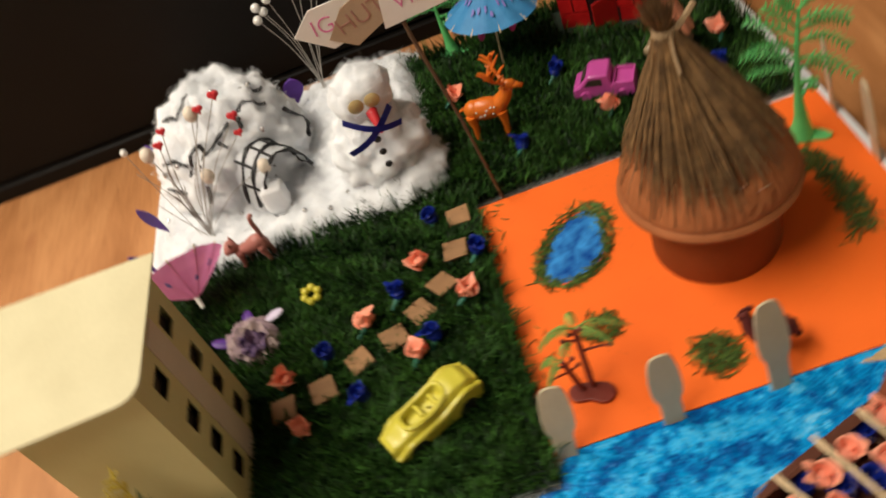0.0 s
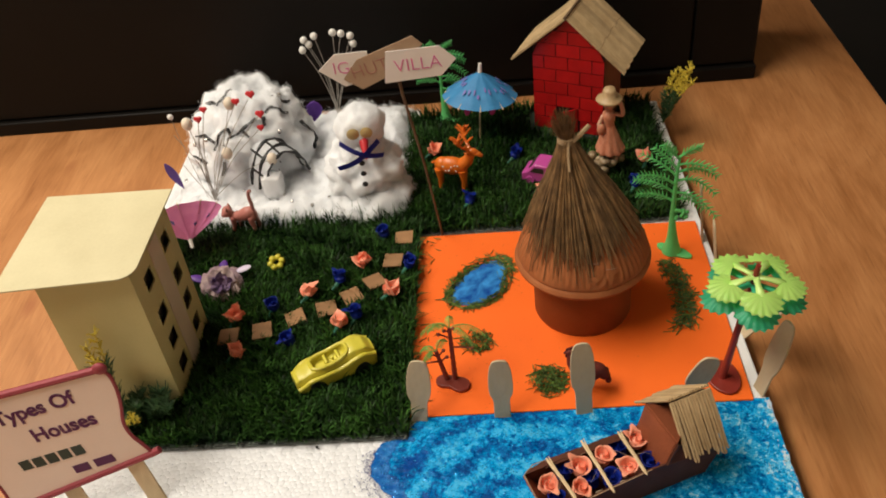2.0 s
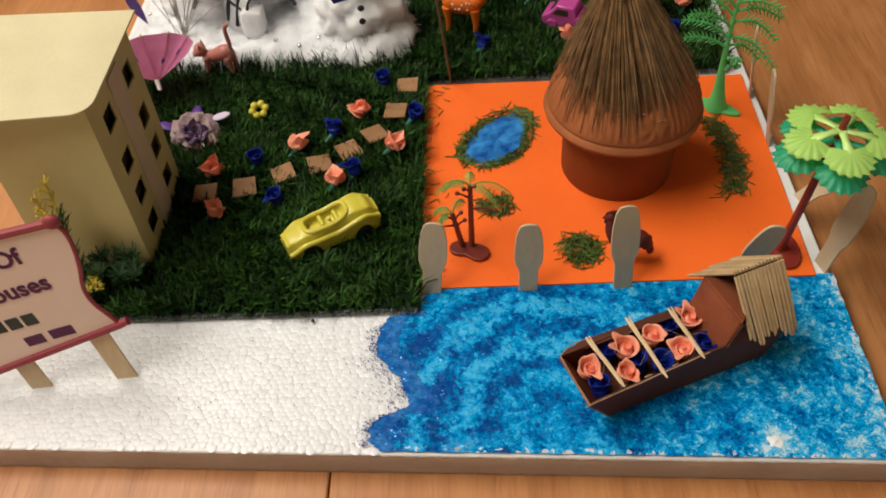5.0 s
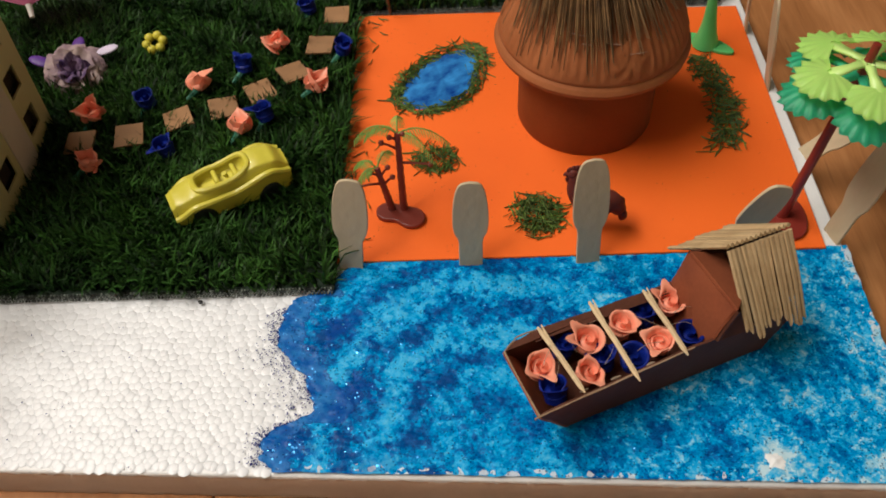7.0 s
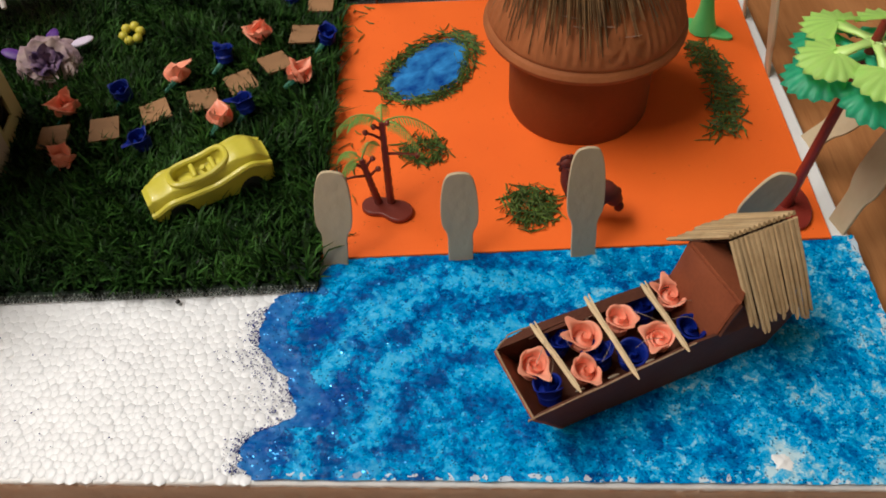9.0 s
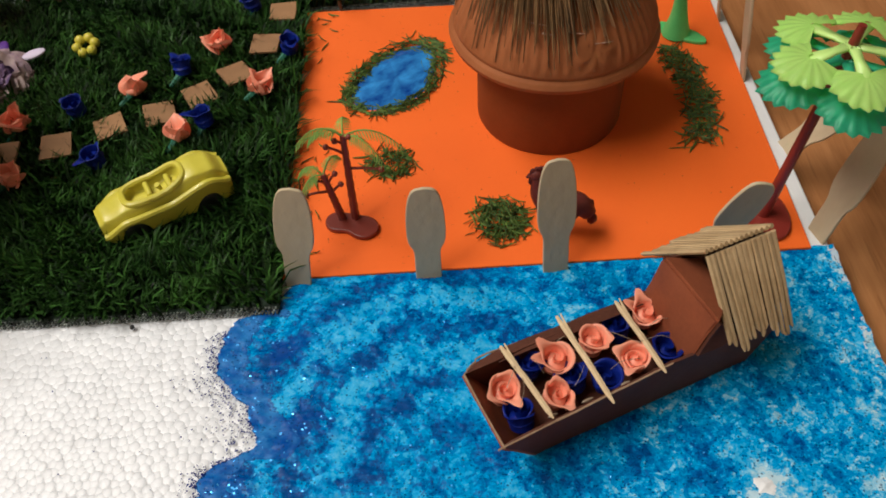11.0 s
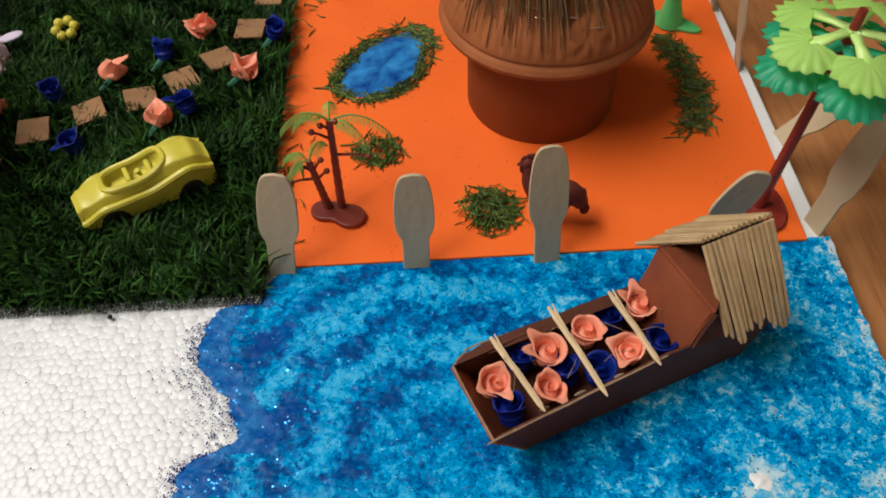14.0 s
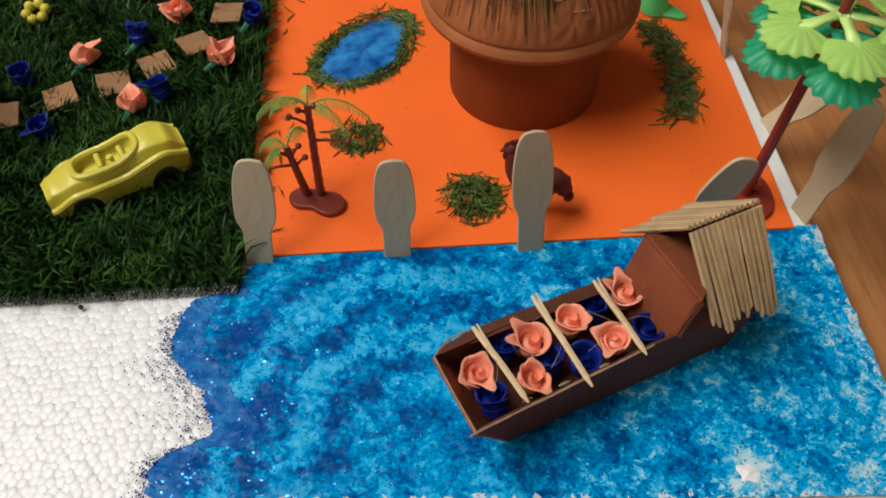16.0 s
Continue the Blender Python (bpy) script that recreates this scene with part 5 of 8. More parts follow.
def bud_mesh(seed, material, size=0.0122):
    """A ribbon folded to a loose bud: two to four creased flaps of uneven height, each drawn out to a corner."""
    rng = random.Random(seed)
    bm = bmesh.new()
    n = rng.choice((3, 3, 4))
    for i in range(n):
        az = 2 * math.pi * i / n + rng.uniform(-0.45, 0.45)
        open_ = rng.choice((0.05, 0.2, 0.4, 0.75))
        tall = size * rng.uniform(0.95, 1.55)
        twist = rng.uniform(-0.5, 0.5)
        skew = rng.uniform(-0.5, 0.5)
        crease = rng.uniform(0.45, 0.9)

        def f(u, v):
            s = 2 * u - 1
            half = size * 0.66 * math.sin(math.pi * (0.16 + 0.78 * v)) ** 0.8
            r = size * (0.20 + 0.22 * math.sin(1.5 * v)) + size * open_ * v * v * 0.55
            a = az + twist * v
            y = s * half + skew * size * 0.45 * v * v
            x = r - crease * half * (s * s) ** 0.75 + 0.07 * size * v * math.sin(5 * s + seed + i)
            z = tall * v * (1 - 0.14 * s * s) - size * 0.45 * open_ * v ** 3
            return (x * math.cos(a) - y * math.sin(a), x * math.sin(a) + y * math.cos(a), z)
        sheet(bm, f, 14, 10)
    lathe(bm, [(0.0, 0.0), (size * 0.30, 0.0), (size * 0.44, size * 0.25), (size * 0.22, size * 0.40), (0.0, size * 0.46)], 12)
    me = bpy.data.meshes.new("folded_flower")
    finish(bm, me, material, 2)
    return me


ROSES = {"P": [rose_mesh(i, M_PEACH, 0.0106, 0.44, 0.26) for i in range(4)], "B": [rose_mesh(10 + i, M_NAVY, 0.0104, 0.40, 0.14) for i in range(4)]}
BUDS = {"P": [bud_mesh(20 + i, M_PEACH) for i in range(6)], "B": [rose_mesh(30 + i, M_NAVY, 0.0112, 0.26, 0.30) for i in range(4)]}
for k, (c, x, y) in enumerate((("P", -0.1638, -0.0870), ("P", -0.1407, -0.0735), ("P", -0.1432, -0.0905), ("P", -0.1237, -0.0665), ("P", -0.1058, -0.0758), ("P", -0.0985, -0.0530),
                               ("B", -0.1560, -0.1000), ("B", -0.1513, -0.0762), ("B", -0.1322, -0.0835), ("B", -0.1200, -0.0830), ("B", -0.1102, -0.0595), ("B", -0.0928, -0.0705))):
    ob = new("ribbon_rose", ROSES[c][k % 4])
    rrng = random.Random(40 + k)
    ob.matrix_world = pose(x, y, 0.0240 if c == "P" else 0.0212, rrng.uniform(4, 22), rrng.uniform(-12, 12), rrng.uniform(0, 360)) @ Matrix.Scale(rrng.uniform(0.98, 1.10), 4)
    tagged(ob, "rolled peach ribbon rose packed in the boat" if c == "P" else "rolled navy blue ribbon rose packed in the boat", "ribbon rose", "roses in the boat")


def grass_flower(c, x, y, k, z=0.0098, scale=1.0, tilt=(0, 0)):
    th = thing("ribbon_flower", "folded peach ribbon flower standing in the grass" if c == "P" else "navy blue ribbon flower standing in the grass", "ribbon flower", (x, y, z), 0, "ribbon flowers in the grass")
    th.matrix_world = pose(x, y, z, tilt[0], tilt[1], (k * 77) % 360) @ Matrix.Scale(scale, 4)
    shared("bloom", BUDS[c][k % len(BUDS[c])], th)
    bm = bmesh.new()
    rt = Matrix.Rotation(-radians((k * 77) % 360), 3, "Z")
    tube(bm, [rt @ Vector(q) for q in ((-0.0075, -0.0075, -0.0042), (-0.0035, -0.0040, -0.0012), (0, 0, 0.002))], [0.0012, 0.0020, 0.0027], 7)
    part("stem", bm, M_TEAL, th, "teal tape stem")
    return th


for k, (x, y) in enumerate(((-0.315, 0.180), (-0.288, 0.134), (-0.362, 0.138), (-0.329, 0.097), (-0.424, 0.114), (-0.417, 0.069), (-0.255, 0.357), (-0.137, 0.269), (-0.030, 0.314))):
    grass_flower("P", x, y + 0.0015, k, 0.0110, tilt=(RNG.uniform(8, 30), RNG.uniform(-18, 18)))
for k, (x, y) in enumerate(((-0.298, 0.218), (-0.272, 0.171), (-0.335, 0.154), (-0.315, 0.107), (-0.392, 0.124), (-0.371, 0.080), (-0.166, 0.338), (-0.2145, 0.261), (-0.048, 0.272))):
    grass_flower("B", x, y + 0.0015, k, 0.0108, tilt=(RNG.uniform(0, 22), RNG.uniform(-15, 15)))

# stepping tiles of brown card
for x, y, a in TILES:
    bm = bmesh.new()
    w = 0.0088
    prism(bm, [(sx * w + RNG.uniform(-0.0007, 0.0007), sy * w * 0.98 + RNG.uniform(-0.0007, 0.0007)) for sx, sy in ((-1, -1), (1, -1), (1, 1), (-1, 1))], 0.0016)
    ob = part("cardboard_tile", bm, M_TAN, None, bevel=0.0003)
    ob.matrix_world = pose(x, y + 0.0006, 0.0108, RNG.uniform(-1, 5), RNG.uniform(-5, 5), a)
    tagged(ob, "small square brown cardboard stepping tile lying on grass", "tile", "stepping tiles")


# ---- wooden spoons ----
def spoon_outline(length):
    w0, w1 = 0.0064, 0.0094
    right = [(w0 * 0.98, 0.0), (w0, length * 0.20), (w0 * 1.02, length * 0.36), (w1 * 0.92, length * 0.45), (w1, length * 0.56), (w1 * 0.96, length * 0.74), (w1 * 0.80, length * 0.90), (w1 * 0.52, length * 0.98), (0.0, length)]
    r = [(p.x, p.y) for p in smooth_line([(x, y, 0) for x, y in right], 4)]
    return r + [(-x, y) for x, y in r[-2::-1]]


def spoon(base, top, face, length=0.064, label="flat pale wooden ice-cream spoon standing as a fence", sink=0.004):
    base, top = Vector(base), Vector(top)
    up = (top - base).normalized()
    side = Vector((math.cos(radians(face)), math.sin(radians(face)), 0))
    side = (side - up * side.dot(up)).normalized()
    nr = side.cross(up)
    m = Matrix((side, up, nr)).transposed().to_4x4()
    m.translation = base - up * sink
    bm = bmesh.new()
    prism(bm, spoon_outline(length + sink), 0.0018)
    ob = part("wooden_spoon", bm, M_SPOON, None, bevel=0.0004)
    ob.matrix_world = m
    return tagged(ob, label, "wooden spoon", "fence of wooden spoons")


spoon((-0.257, -0.0030, 0.001), (-0.2525, 0.0050, 0.058), -4, 0.060)
spoon((-0.192, -0.0035, 0.001), (-0.1918, 0.0035, 0.057), 2, 0.057)
spoon((-0.129, -0.0040, 0.001), (-0.1305, 0.0060, 0.066), 6, 0.068)
spoon((-0.0520, 0.0030, 0.0036), (-0.0364, -0.0010, 0.0505), 2, 0.052, "flat wooden spoon leaning over beside the boat")
spoon((0.0055, 0.0095, -0.004), (0.0215, 0.0150, 0.066), -74, 0.074)
spoon((0.0055, 0.074, -0.006), (0.036, 0.070, 0.036), -76, 0.064)
spoon((0.0030, 0.138, -0.004), (-0.003, 0.146, 0.055), 82, 0.066)
spoon((0.0030, 0.198, -0.004), (-0.002, 0.204, 0.058), 76, 0.066)

# ---- pond and clippings ----
def clippings(name, label, spots, count, ln=(0.004, 0.011), z=0.003, seed=1, round_=None):
    rng = random.Random(seed)
    vs, fs = [], []
    for i in range(count):
        cx, cy, rx, ry, hh = rng.choice(spots)
        a = rng.uniform(0, 2 * math.pi)
        q = math.sqrt(rng.random()) if rng.random() < 0.9 else rng.uniform(1, 1.45)
        x, y = cx + rx * q * math.cos(a), cy + ry * q * math.sin(a)
        d = rng.uniform(0, 2 * math.pi)
        if round_ and rng.random() < 0.75:
            # most blades lie along the rim
            d = math.atan2(y - round_[1], x - round_[0]) + math.pi / 2 + rng.gauss(0, 0.45)
        L = rng.uniform(*ln) / 2
        w = rng.uniform(0.00028, 0.00062)
        zz = z + rng.uniform(0, hh) * max(0.15, 1 - q)
        dz = rng.uniform(-0.0010, 0.0014)
        dx, dy = math.cos(d), math.sin(d)
        o = len(vs)
        for t in (-1, 0, 1):
            bx, by, bz = x + dx * L * t - dy * 0.0006 * (1 - t * t), y + dy * L * t + dx * 0.0006 * (1 - t * t), max(z, zz + dz * t)
            ww = w * (1 if t == 0 else 0.5)
            vs += [(bx - dy * ww, by + dx * ww, bz), (bx + dy * ww, by - dx * ww, bz), (bx, by, bz + w * 1.2)]
        for k in range(2):
            q2 = o + k * 3
            fs += [(q2, q2 + 2, q2 + 5, q2 + 3), (q2 + 2, q2 + 1, q2 + 4, q2 + 5)]
    me = bpy.data.meshes.new(name)
    me.from_pydata(vs, [], fs)
    me.materials.append(M_CLIP)
    return tagged(new(name, me), label, "grass clippings", kind="stuff")


def pond():
    cx, cy, ang = -0.2065, 0.1505, 46.0
    th = thing("glue_pond", "shiny blue glue pond ringed with grass clippings", "pond", (cx, cy, 0.0026), ang)
    bm = bmesh.new()

    def f(u, v):
        a = 2 * math.pi * u
        k = 1 + 0.08 * math.sin(2 * a + 0.4) + 0.05 * math.sin(3 * a) + 0.03 * noise.noise((math.cos(a) * 3, math.sin(a) * 3, 4))
        r = v
        x, y = 0.0325 * k * r * math.cos(a), 0.0210 * k * r * math.sin(a)
        z = 0.0012 * (1 - r ** 6) + 0.0007 * noise.noise((x * 120, y * 120, 1)) * (1 - r)
        return (x, y, z)
    sheet(bm, f, 64, 14)
    bmesh.ops.remove_doubles(bm, verts=bm.verts, dist=0.00005)
    part("water", bm, M_POND, th, smooth=2)
    spots = []
    c, s = math.cos(radians(ang)), math.sin(radians(ang))
    for i in range(40):
        a = 2 * math.pi * i / 40
        k = 1 + 0.08 * math.sin(2 * a + 0.4) + 0.05 * math.sin(3 * a)
        x, y = 0.0345 * k * math.cos(a), 0.0232 * k * math.sin(a)
        w = 0.0042 + 0.003 * (math.cos(a) > 0.5)
        spots.append((cx + x * c - y * s, cy + x * s + y * c, w, w, 0.0022))
    clippings("grass_clippings", "ring of cut green grass clippings round the pond", spots, 430, (0.005, 0.013), seed=2, round_=(cx, cy))


pond()
clippings("grass_clippings", "stray cut grass blades along the turf's edge", [(-0.252, 0.02 + 0.022 * k, 0.007, 0.012, 0.001) for k in range(10)], 26, (0.004, 0.010), seed=9)
clippings("grass_clippings", "small heap of cut grass beside the little palm", [(-0.211, 0.076, 0.012, 0.011, 0.006)], 150, (0.005, 0.012), seed=4)
clippings("grass_clippings", "heap of cut green grass beside the toy hen", [(-0.153, 0.029, 0.0128, 0.0136, 0.007)], 270, (0.005, 0.013), seed=5)
clippings("grass_clippings", "long strip of cut grass beside the hut", [(-0.0365 + 0.007 * math.sin(k * 0.16) - 0.0025 * math.sin(k * 1.1), 0.160 - 0.0040 * k, 0.0085 + 0.0018 * math.sin(k * 0.7), 0.0060, 0.0055) for k in range(21)], 400, (0.005, 0.013), seed=6)


# ---- plastic trees ----
def frond(bm, root, az, length, rise, droop, leaf, pairs=9, spine=0.0006, width=0.0009, up_leaf=0.25, sweep=0.62):
    """A feather leaf: a bent spine with leaflets on both sides."""
    d = Vector((math.cos(az), math.sin(az), 0))
    sd = Vector((-d.y, d.x, 0))
    pts = []
    for k in range(9):
        s = k / 8
        pts.append(Vector(root) + d * (length * s) + Vector((0, 0, rise * s - droop * s * s)))
    tube(bm, pts, [spine * (1 - 0.6 * k / 8) for k in range(9)], 5)
    for i in range(pairs):
        s = 0.18 + 0.80 * i / (pairs - 1)
        k = min(7, int(s * 8))
        p = pts[k].lerp(pts[k + 1], s * 8 - k)
        tan = (pts[k + 1] - pts[k]).normalized()
        ll = leaf * (0.55 + 0.45 * math.sin(math.pi * (0.25 + 0.65 * s)))
        for sg in (-1, 1):
            q = (tan * sweep + sd * sg * 0.78 + Vector((0, 0, up_leaf))).normalized()
            mid = p + q * ll * 0.55
            end = p + q * ll + Vector((0, 0, -0.12 * ll))
            nrm = q.cross(Vector((0, 0, 1))).normalized()
            ws = [width * 0.8, width, width * 0.25]
            lo = []
            for r_, w_ in zip((p, mid, end), ws):
                lo.append([bm.verts.new(r_ - nrm * w_), bm.verts.new(r_ + Vector((0, 0, w_ * 0.8))), bm.verts.new(r_ + nrm * w_), bm.verts.new(r_ - Vector((0, 0, w_ * 0.5)))])
            for a, b in zip(lo, lo[1:]):
                for m_ in range(4):
                    bm.faces.new((a[m_], a[(m_ + 1) % 4], b[(m_ + 1) % 4], b[m_]))
            bm.faces.new(lo[-1])


def fishbone(bm, a, b, sag, pairs=8, leaf=0.0062):
    """A flat moulded frond from a to b that bends by sag, with tapered barbs on both sides."""
    a, b = Vector(a), Vector(b)
    pts = [a.lerp(b, k / 8) + Vector((0, 0, sag * math.sin(math.pi * k / 8))) for k in range(9)]
    tube(bm, pts, [0.0013 - 0.0008 * k / 8 for k in range(9)], 6)
    out = Vector((0, 1, 0))
    for i in range(pairs):
        t = 0.22 + 0.76 * i / (pairs - 1)
        k = min(7, int(t * 8))
        q = pts[k].lerp(pts[k + 1], t * 8 - k)
        d = (pts[k + 1] - pts[k]).normalized()
        n = d.cross(out).normalized()
        ll = leaf * (0.75 + 0.30 * math.sin(math.pi * (0.15 + 0.7 * t)))
        for sg in (-1, 1):
            w = (d * 0.62 + n * sg * 0.78 + out * 0.12 * math.sin(i * 2.3 + sg)).normalized()
            tube(bm, [q, q + w * ll * 0.55, q + w * ll], [0.0008, 0.00065, 0.00015], 5)
        if i == pairs - 1:
            tube(bm, [q, q + d * ll * 0.7], [0.0006, 0.00015], 5)


def mint_palm(place, turn, scale, label):
    th = thing("toy_palm_tree", label, "toy tree", place, turn)
    bm = bmesh.new()
    prism(bm, [(0.0175 * math.cos(a) * (1 + 0.08 * math.cos(a)), 0.0062 * math.sin(a)) for a in [k * math.pi / 14 for k in range(28)]], 0.0022, Matrix.Translation((0, 0, 0.0012)) @ Matrix.Rotation(radians(-38), 4, "Z"))
    part("foot", bm, M_PALM, th, bevel=0.0004)
    bm = bmesh.new()
    tube(bm, smooth_line([(-0.0015, 0, 0.001), (-0.0018, 0, 0.016), (-0.0030, 0, 0.034), (-0.0033, 0, 0.052), (-0.0030, 0, 0.078), (-0.0012, 0, 0.1045)], 4),
         [0.0092, 0.0080, 0.0068, 0.0058, 0.0050, 0.0044, 0.0039, 0.0035, 0.0031, 0.0028, 0.0026, 0.0024, 0.0022, 0.0020, 0.0019, 0.0018, 0.0017, 0.0016, 0.0014, 0.0012, 0.0010], 12)
    part("trunk", bm, M_PALM, th)
    # fronds to both sides of the spine: height of the root, reach, height of the tip, bend
    k = 0
    for z, reach, ztip, sag in ((0.0575, -0.0315, 0.0685, 0.0040), (0.0665, -0.0340, 0.0810, 0.0045), (0.0760, -0.0325, 0.0925, 0.0045), (0.0855, -0.0285, 0.1065, 0.0025), (0.0927, -0.0195, 0.1160, 0.0015), (0.1040, -0.0115, 0.1200, 0.0),
                                (0.0596, 0.0275, 0.0424, 0.0055), (0.0678, 0.0365, 0.0417, 0.0075), (0.0800, 0.0355, 0.0614, 0.0075), (0.0890, 0.0352, 0.0802, 0.0055), (0.0965, 0.0300, 0.0926, 0.0040), (0.1035, 0.0195, 0.1085, 0.0020)):
        bm = bmesh.new()
        y = 0.006 * math.sin(k * 2.4)
        fishbone(bm, (-0.0030, 0, z), (-0.0030 + reach, y, ztip), sag, 9 if abs(reach) > 0.03 else 7)
        part("frond", bm, M_PALM, th)
        k += 1
    rng = random.Random(14)
    bm = bmesh.new()
    for i in range(20):
        ball(bm, (0.0035 + rng.uniform(-0.0055, 0.0055), -0.001 + rng.uniform(-0.003, 0.003), 0.0450 + rng.uniform(-0.0065, 0.0060)), 0.0019, 8, 6)
    part("fruit_bunch", bm, M_PALM, th, "bunch of small moulded green fruit", smooth=2)
    th.matrix_world = pose(*place, 0, 0, turn) @ Matrix.Scale(scale, 4)
    return th


mint_palm((-0.0282, 0.1785, 0.0026), 0, 1.0, "mint green plastic toy palm with feathery fronds on foam")
mint_palm((-0.240, 0.436, 0.005), 20, 0.84, "mint green plastic toy palm beside the cotton snow")


def fan_leaf(bm, hub, az, arm, fan, drop, slope=0.18, thick=0.0009):
    """A stalk that ends in a ribbed, scalloped fan which droops at its rim."""
    d = Vector((math.cos(az), math.sin(az), 0))
    s = Vector((-d.y, d.x, 0))
    down = Vector((d.x, d.y, -slope)).normalized()
    arm_m = Matrix((down, s, down.cross(s))).transposed().to_4x4()
    arm_m.translation = Vector(hub)
    prism(bm, [(0.0, -0.0026), (arm * 0.45, -0.0019), (arm * 1.1, -0.0036), (arm * 1.1, 0.0036), (arm * 0.45, 0.0019), (0.0, 0.0026)], 0.0013, arm_m)
    c = Vector(hub) + down * arm
    nr = 11

    def f(u, v):
        a = (u - 0.5) * radians(236)
        saw = abs(((u * nr) % 1.0) - 0.5) * 2
        tooth = 1 + 0.20 * (saw - 0.5) * max(0.0, (v - 0.6) / 0.4)
        r = fan * (0.10 + 0.90 * v * tooth)
        rib = 0.00027 * v * math.cos(2 * math.pi * u * nr)
        return c + d * (r * math.cos(a)) + s * (r * math.sin(a) * 0.95) + Vector((0, 0, 0.0014 + rib - slope * r * math.cos(a) - drop * v ** 1.9))
    g = sheet(bm, f, nr * 4, 8)
    rim = {w for row in g for w in row}
    bmesh.ops.solidify(bm, geom=[q for q in bm.faces if all(v_ in rim for v_ in q.verts)], thickness=thick)


def fan_tree(place):
    th = thing("toy_fan_tree", "plastic toy tree with lime and teal fans on red trunk", "toy tree", place)
    bm = bmesh.new()
    prism(bm, [(0.0125 * math.cos(a) + 0.001, 0.0172 * math.sin(a) * (1 + 0.12 * math.cos(a))) for a in [k * math.pi / 14 for k in range(28)]], 0.0026, Matrix.Translation((0, 0, 0.0013)))
    part("foot", bm, M_REDPLASTIC, th, bevel=0.0006)
    bm = bmesh.new()
    tube(bm, [(0, 0, 0.001), (0.0030, -0.0006, 0.03), (0.0070, -0.0014, 0.07), (0.0108, -0.0020, 0.105), (0.0125, -0.0016, 0.1185)], [0.0034, 0.0027, 0.0025, 0.0023, 0.0019], 10)
    part("trunk", bm, M_REDPLASTIC, th, "dark red plastic trunk")
    for i in range(5):
        az = radians(268 + 72 * i)
        bm = bmesh.new()
        fan_leaf(bm, (0.0112, -0.0022, 0.1090), az, 0.0192, 0.0156, 0.0038, 0.11)
        part("leaf", bm, M_LIME, th, "lime green ribbed fan leaf", smooth=2)
        bm = bmesh.new()
        fan_leaf(bm, (0.0106, -0.0022, 0.1022), az - 0.06, 0.0210, 0.0164, 0.0058)
        part("leaf", bm, M_TEALLEAF, th, "teal green ribbed fan leaf", smooth=2)
    return th


fan_tree((-0.0190, 0.0222, 0.0026))


def small_palm(place):
    th = thing("toy_palm_pair", "two small plastic palms on one maroon foot", "toy tree", place)
    bm = bmesh.new()
    out = []
    lobes = ((-0.0082, 0.0032, 0.0056), (0.0066, -0.0022, 0.0066), (-0.0005, 0.0026, 0.0030))
    for k in range(44):
        a = 2 * math.pi * k / 44
        r = 0.001
        while r < 0.03 and sum(q * q / ((r * math.cos(a) - lx) ** 2 + (r * math.sin(a) - ly) ** 2 + 1e-9) for lx, ly, q in lobes) > 1.0:
            r += 0.0001
        out.append((r * math.cos(a), r * math.sin(a)))
    prism(bm, out, 0.0030, Matrix.Translation((0.0005, 0, 0.0015)))
    part("foot", bm, M_PALMFOOT, th, "maroon plastic foot", bevel=0.0007)
    # trunk foot, height, lean, then fronds: azimuth, length, rise, droop
    for bx, by, h, lean, twigs, leaves in (
            (0.002, 0.0045, 0.061, 0.0004, ((1, 0.64, 0.0165, 0.0), (-1, 0.80, 0.0085, 0.007), (-1, 0.90, 0.0040, 0.0045), (1, 0.96, 0.0030, 0.003)),
             ((188, 0.0225, 0.030, 0.031), (168, 0.0180, 0.022, 0.028), (2, 0.0270, 0.021, 0.028), (-24, 0.0200, 0.016, 0.026), (95, 0.0120, 0.016, 0.014))),
            (-0.0045, 0.0045, 0.036, -0.0060, ((-1, 0.66, 0.0120, 0.0), (1, 0.62, 0.0060, 0.008), (-1, 0.80, 0.0050, 0.005), (1, 0.80, 0.0050, 0.009)),
             ((200, 0.0150, 0.014, 0.028), (165, 0.0130, 0.020, 0.022), (55, 0.0120, 0.022, 0.018)))):
        bm = bmesh.new()
        n = 16
        tube(bm, [(bx + lean * k / n, by, 0.002 + (h - 0.002) * k / n) for k in range(n + 1)], [0.0021 - 0.0007 * k / n + (0.0003 if k % 2 else 0) for k in range(n + 1)], 8)
        for sgn, zz, ln, up in twigs:
            p = Vector((bx + lean * zz, by, h * zz))
            q = p + Vector((sgn * ln, -0.002, up))
            tube(bm, [p, p.lerp(q, 0.6) + Vector((0, 0, 0.0006)), q], [0.0009, 0.0007, 0.0007], 5)
            ball(bm, q, 0.0016, 8, 6)
        part("trunk", bm, M_PALMFOOT, th)
        for az, ln, rise, droop in leaves:
            bm = bmesh.new()
            frond(bm, (bx + lean, by, h - 0.001), radians(az + RNG.uniform(-5, 5)), ln, rise, droop, 0.0050, pairs=16, spine=0.0006, width=0.00034, up_leaf=-0.55, sweep=0.45)
            part("frond", bm, M_FROND, th)
    return th


small_palm((-0.231, 0.0305, 0.0026))


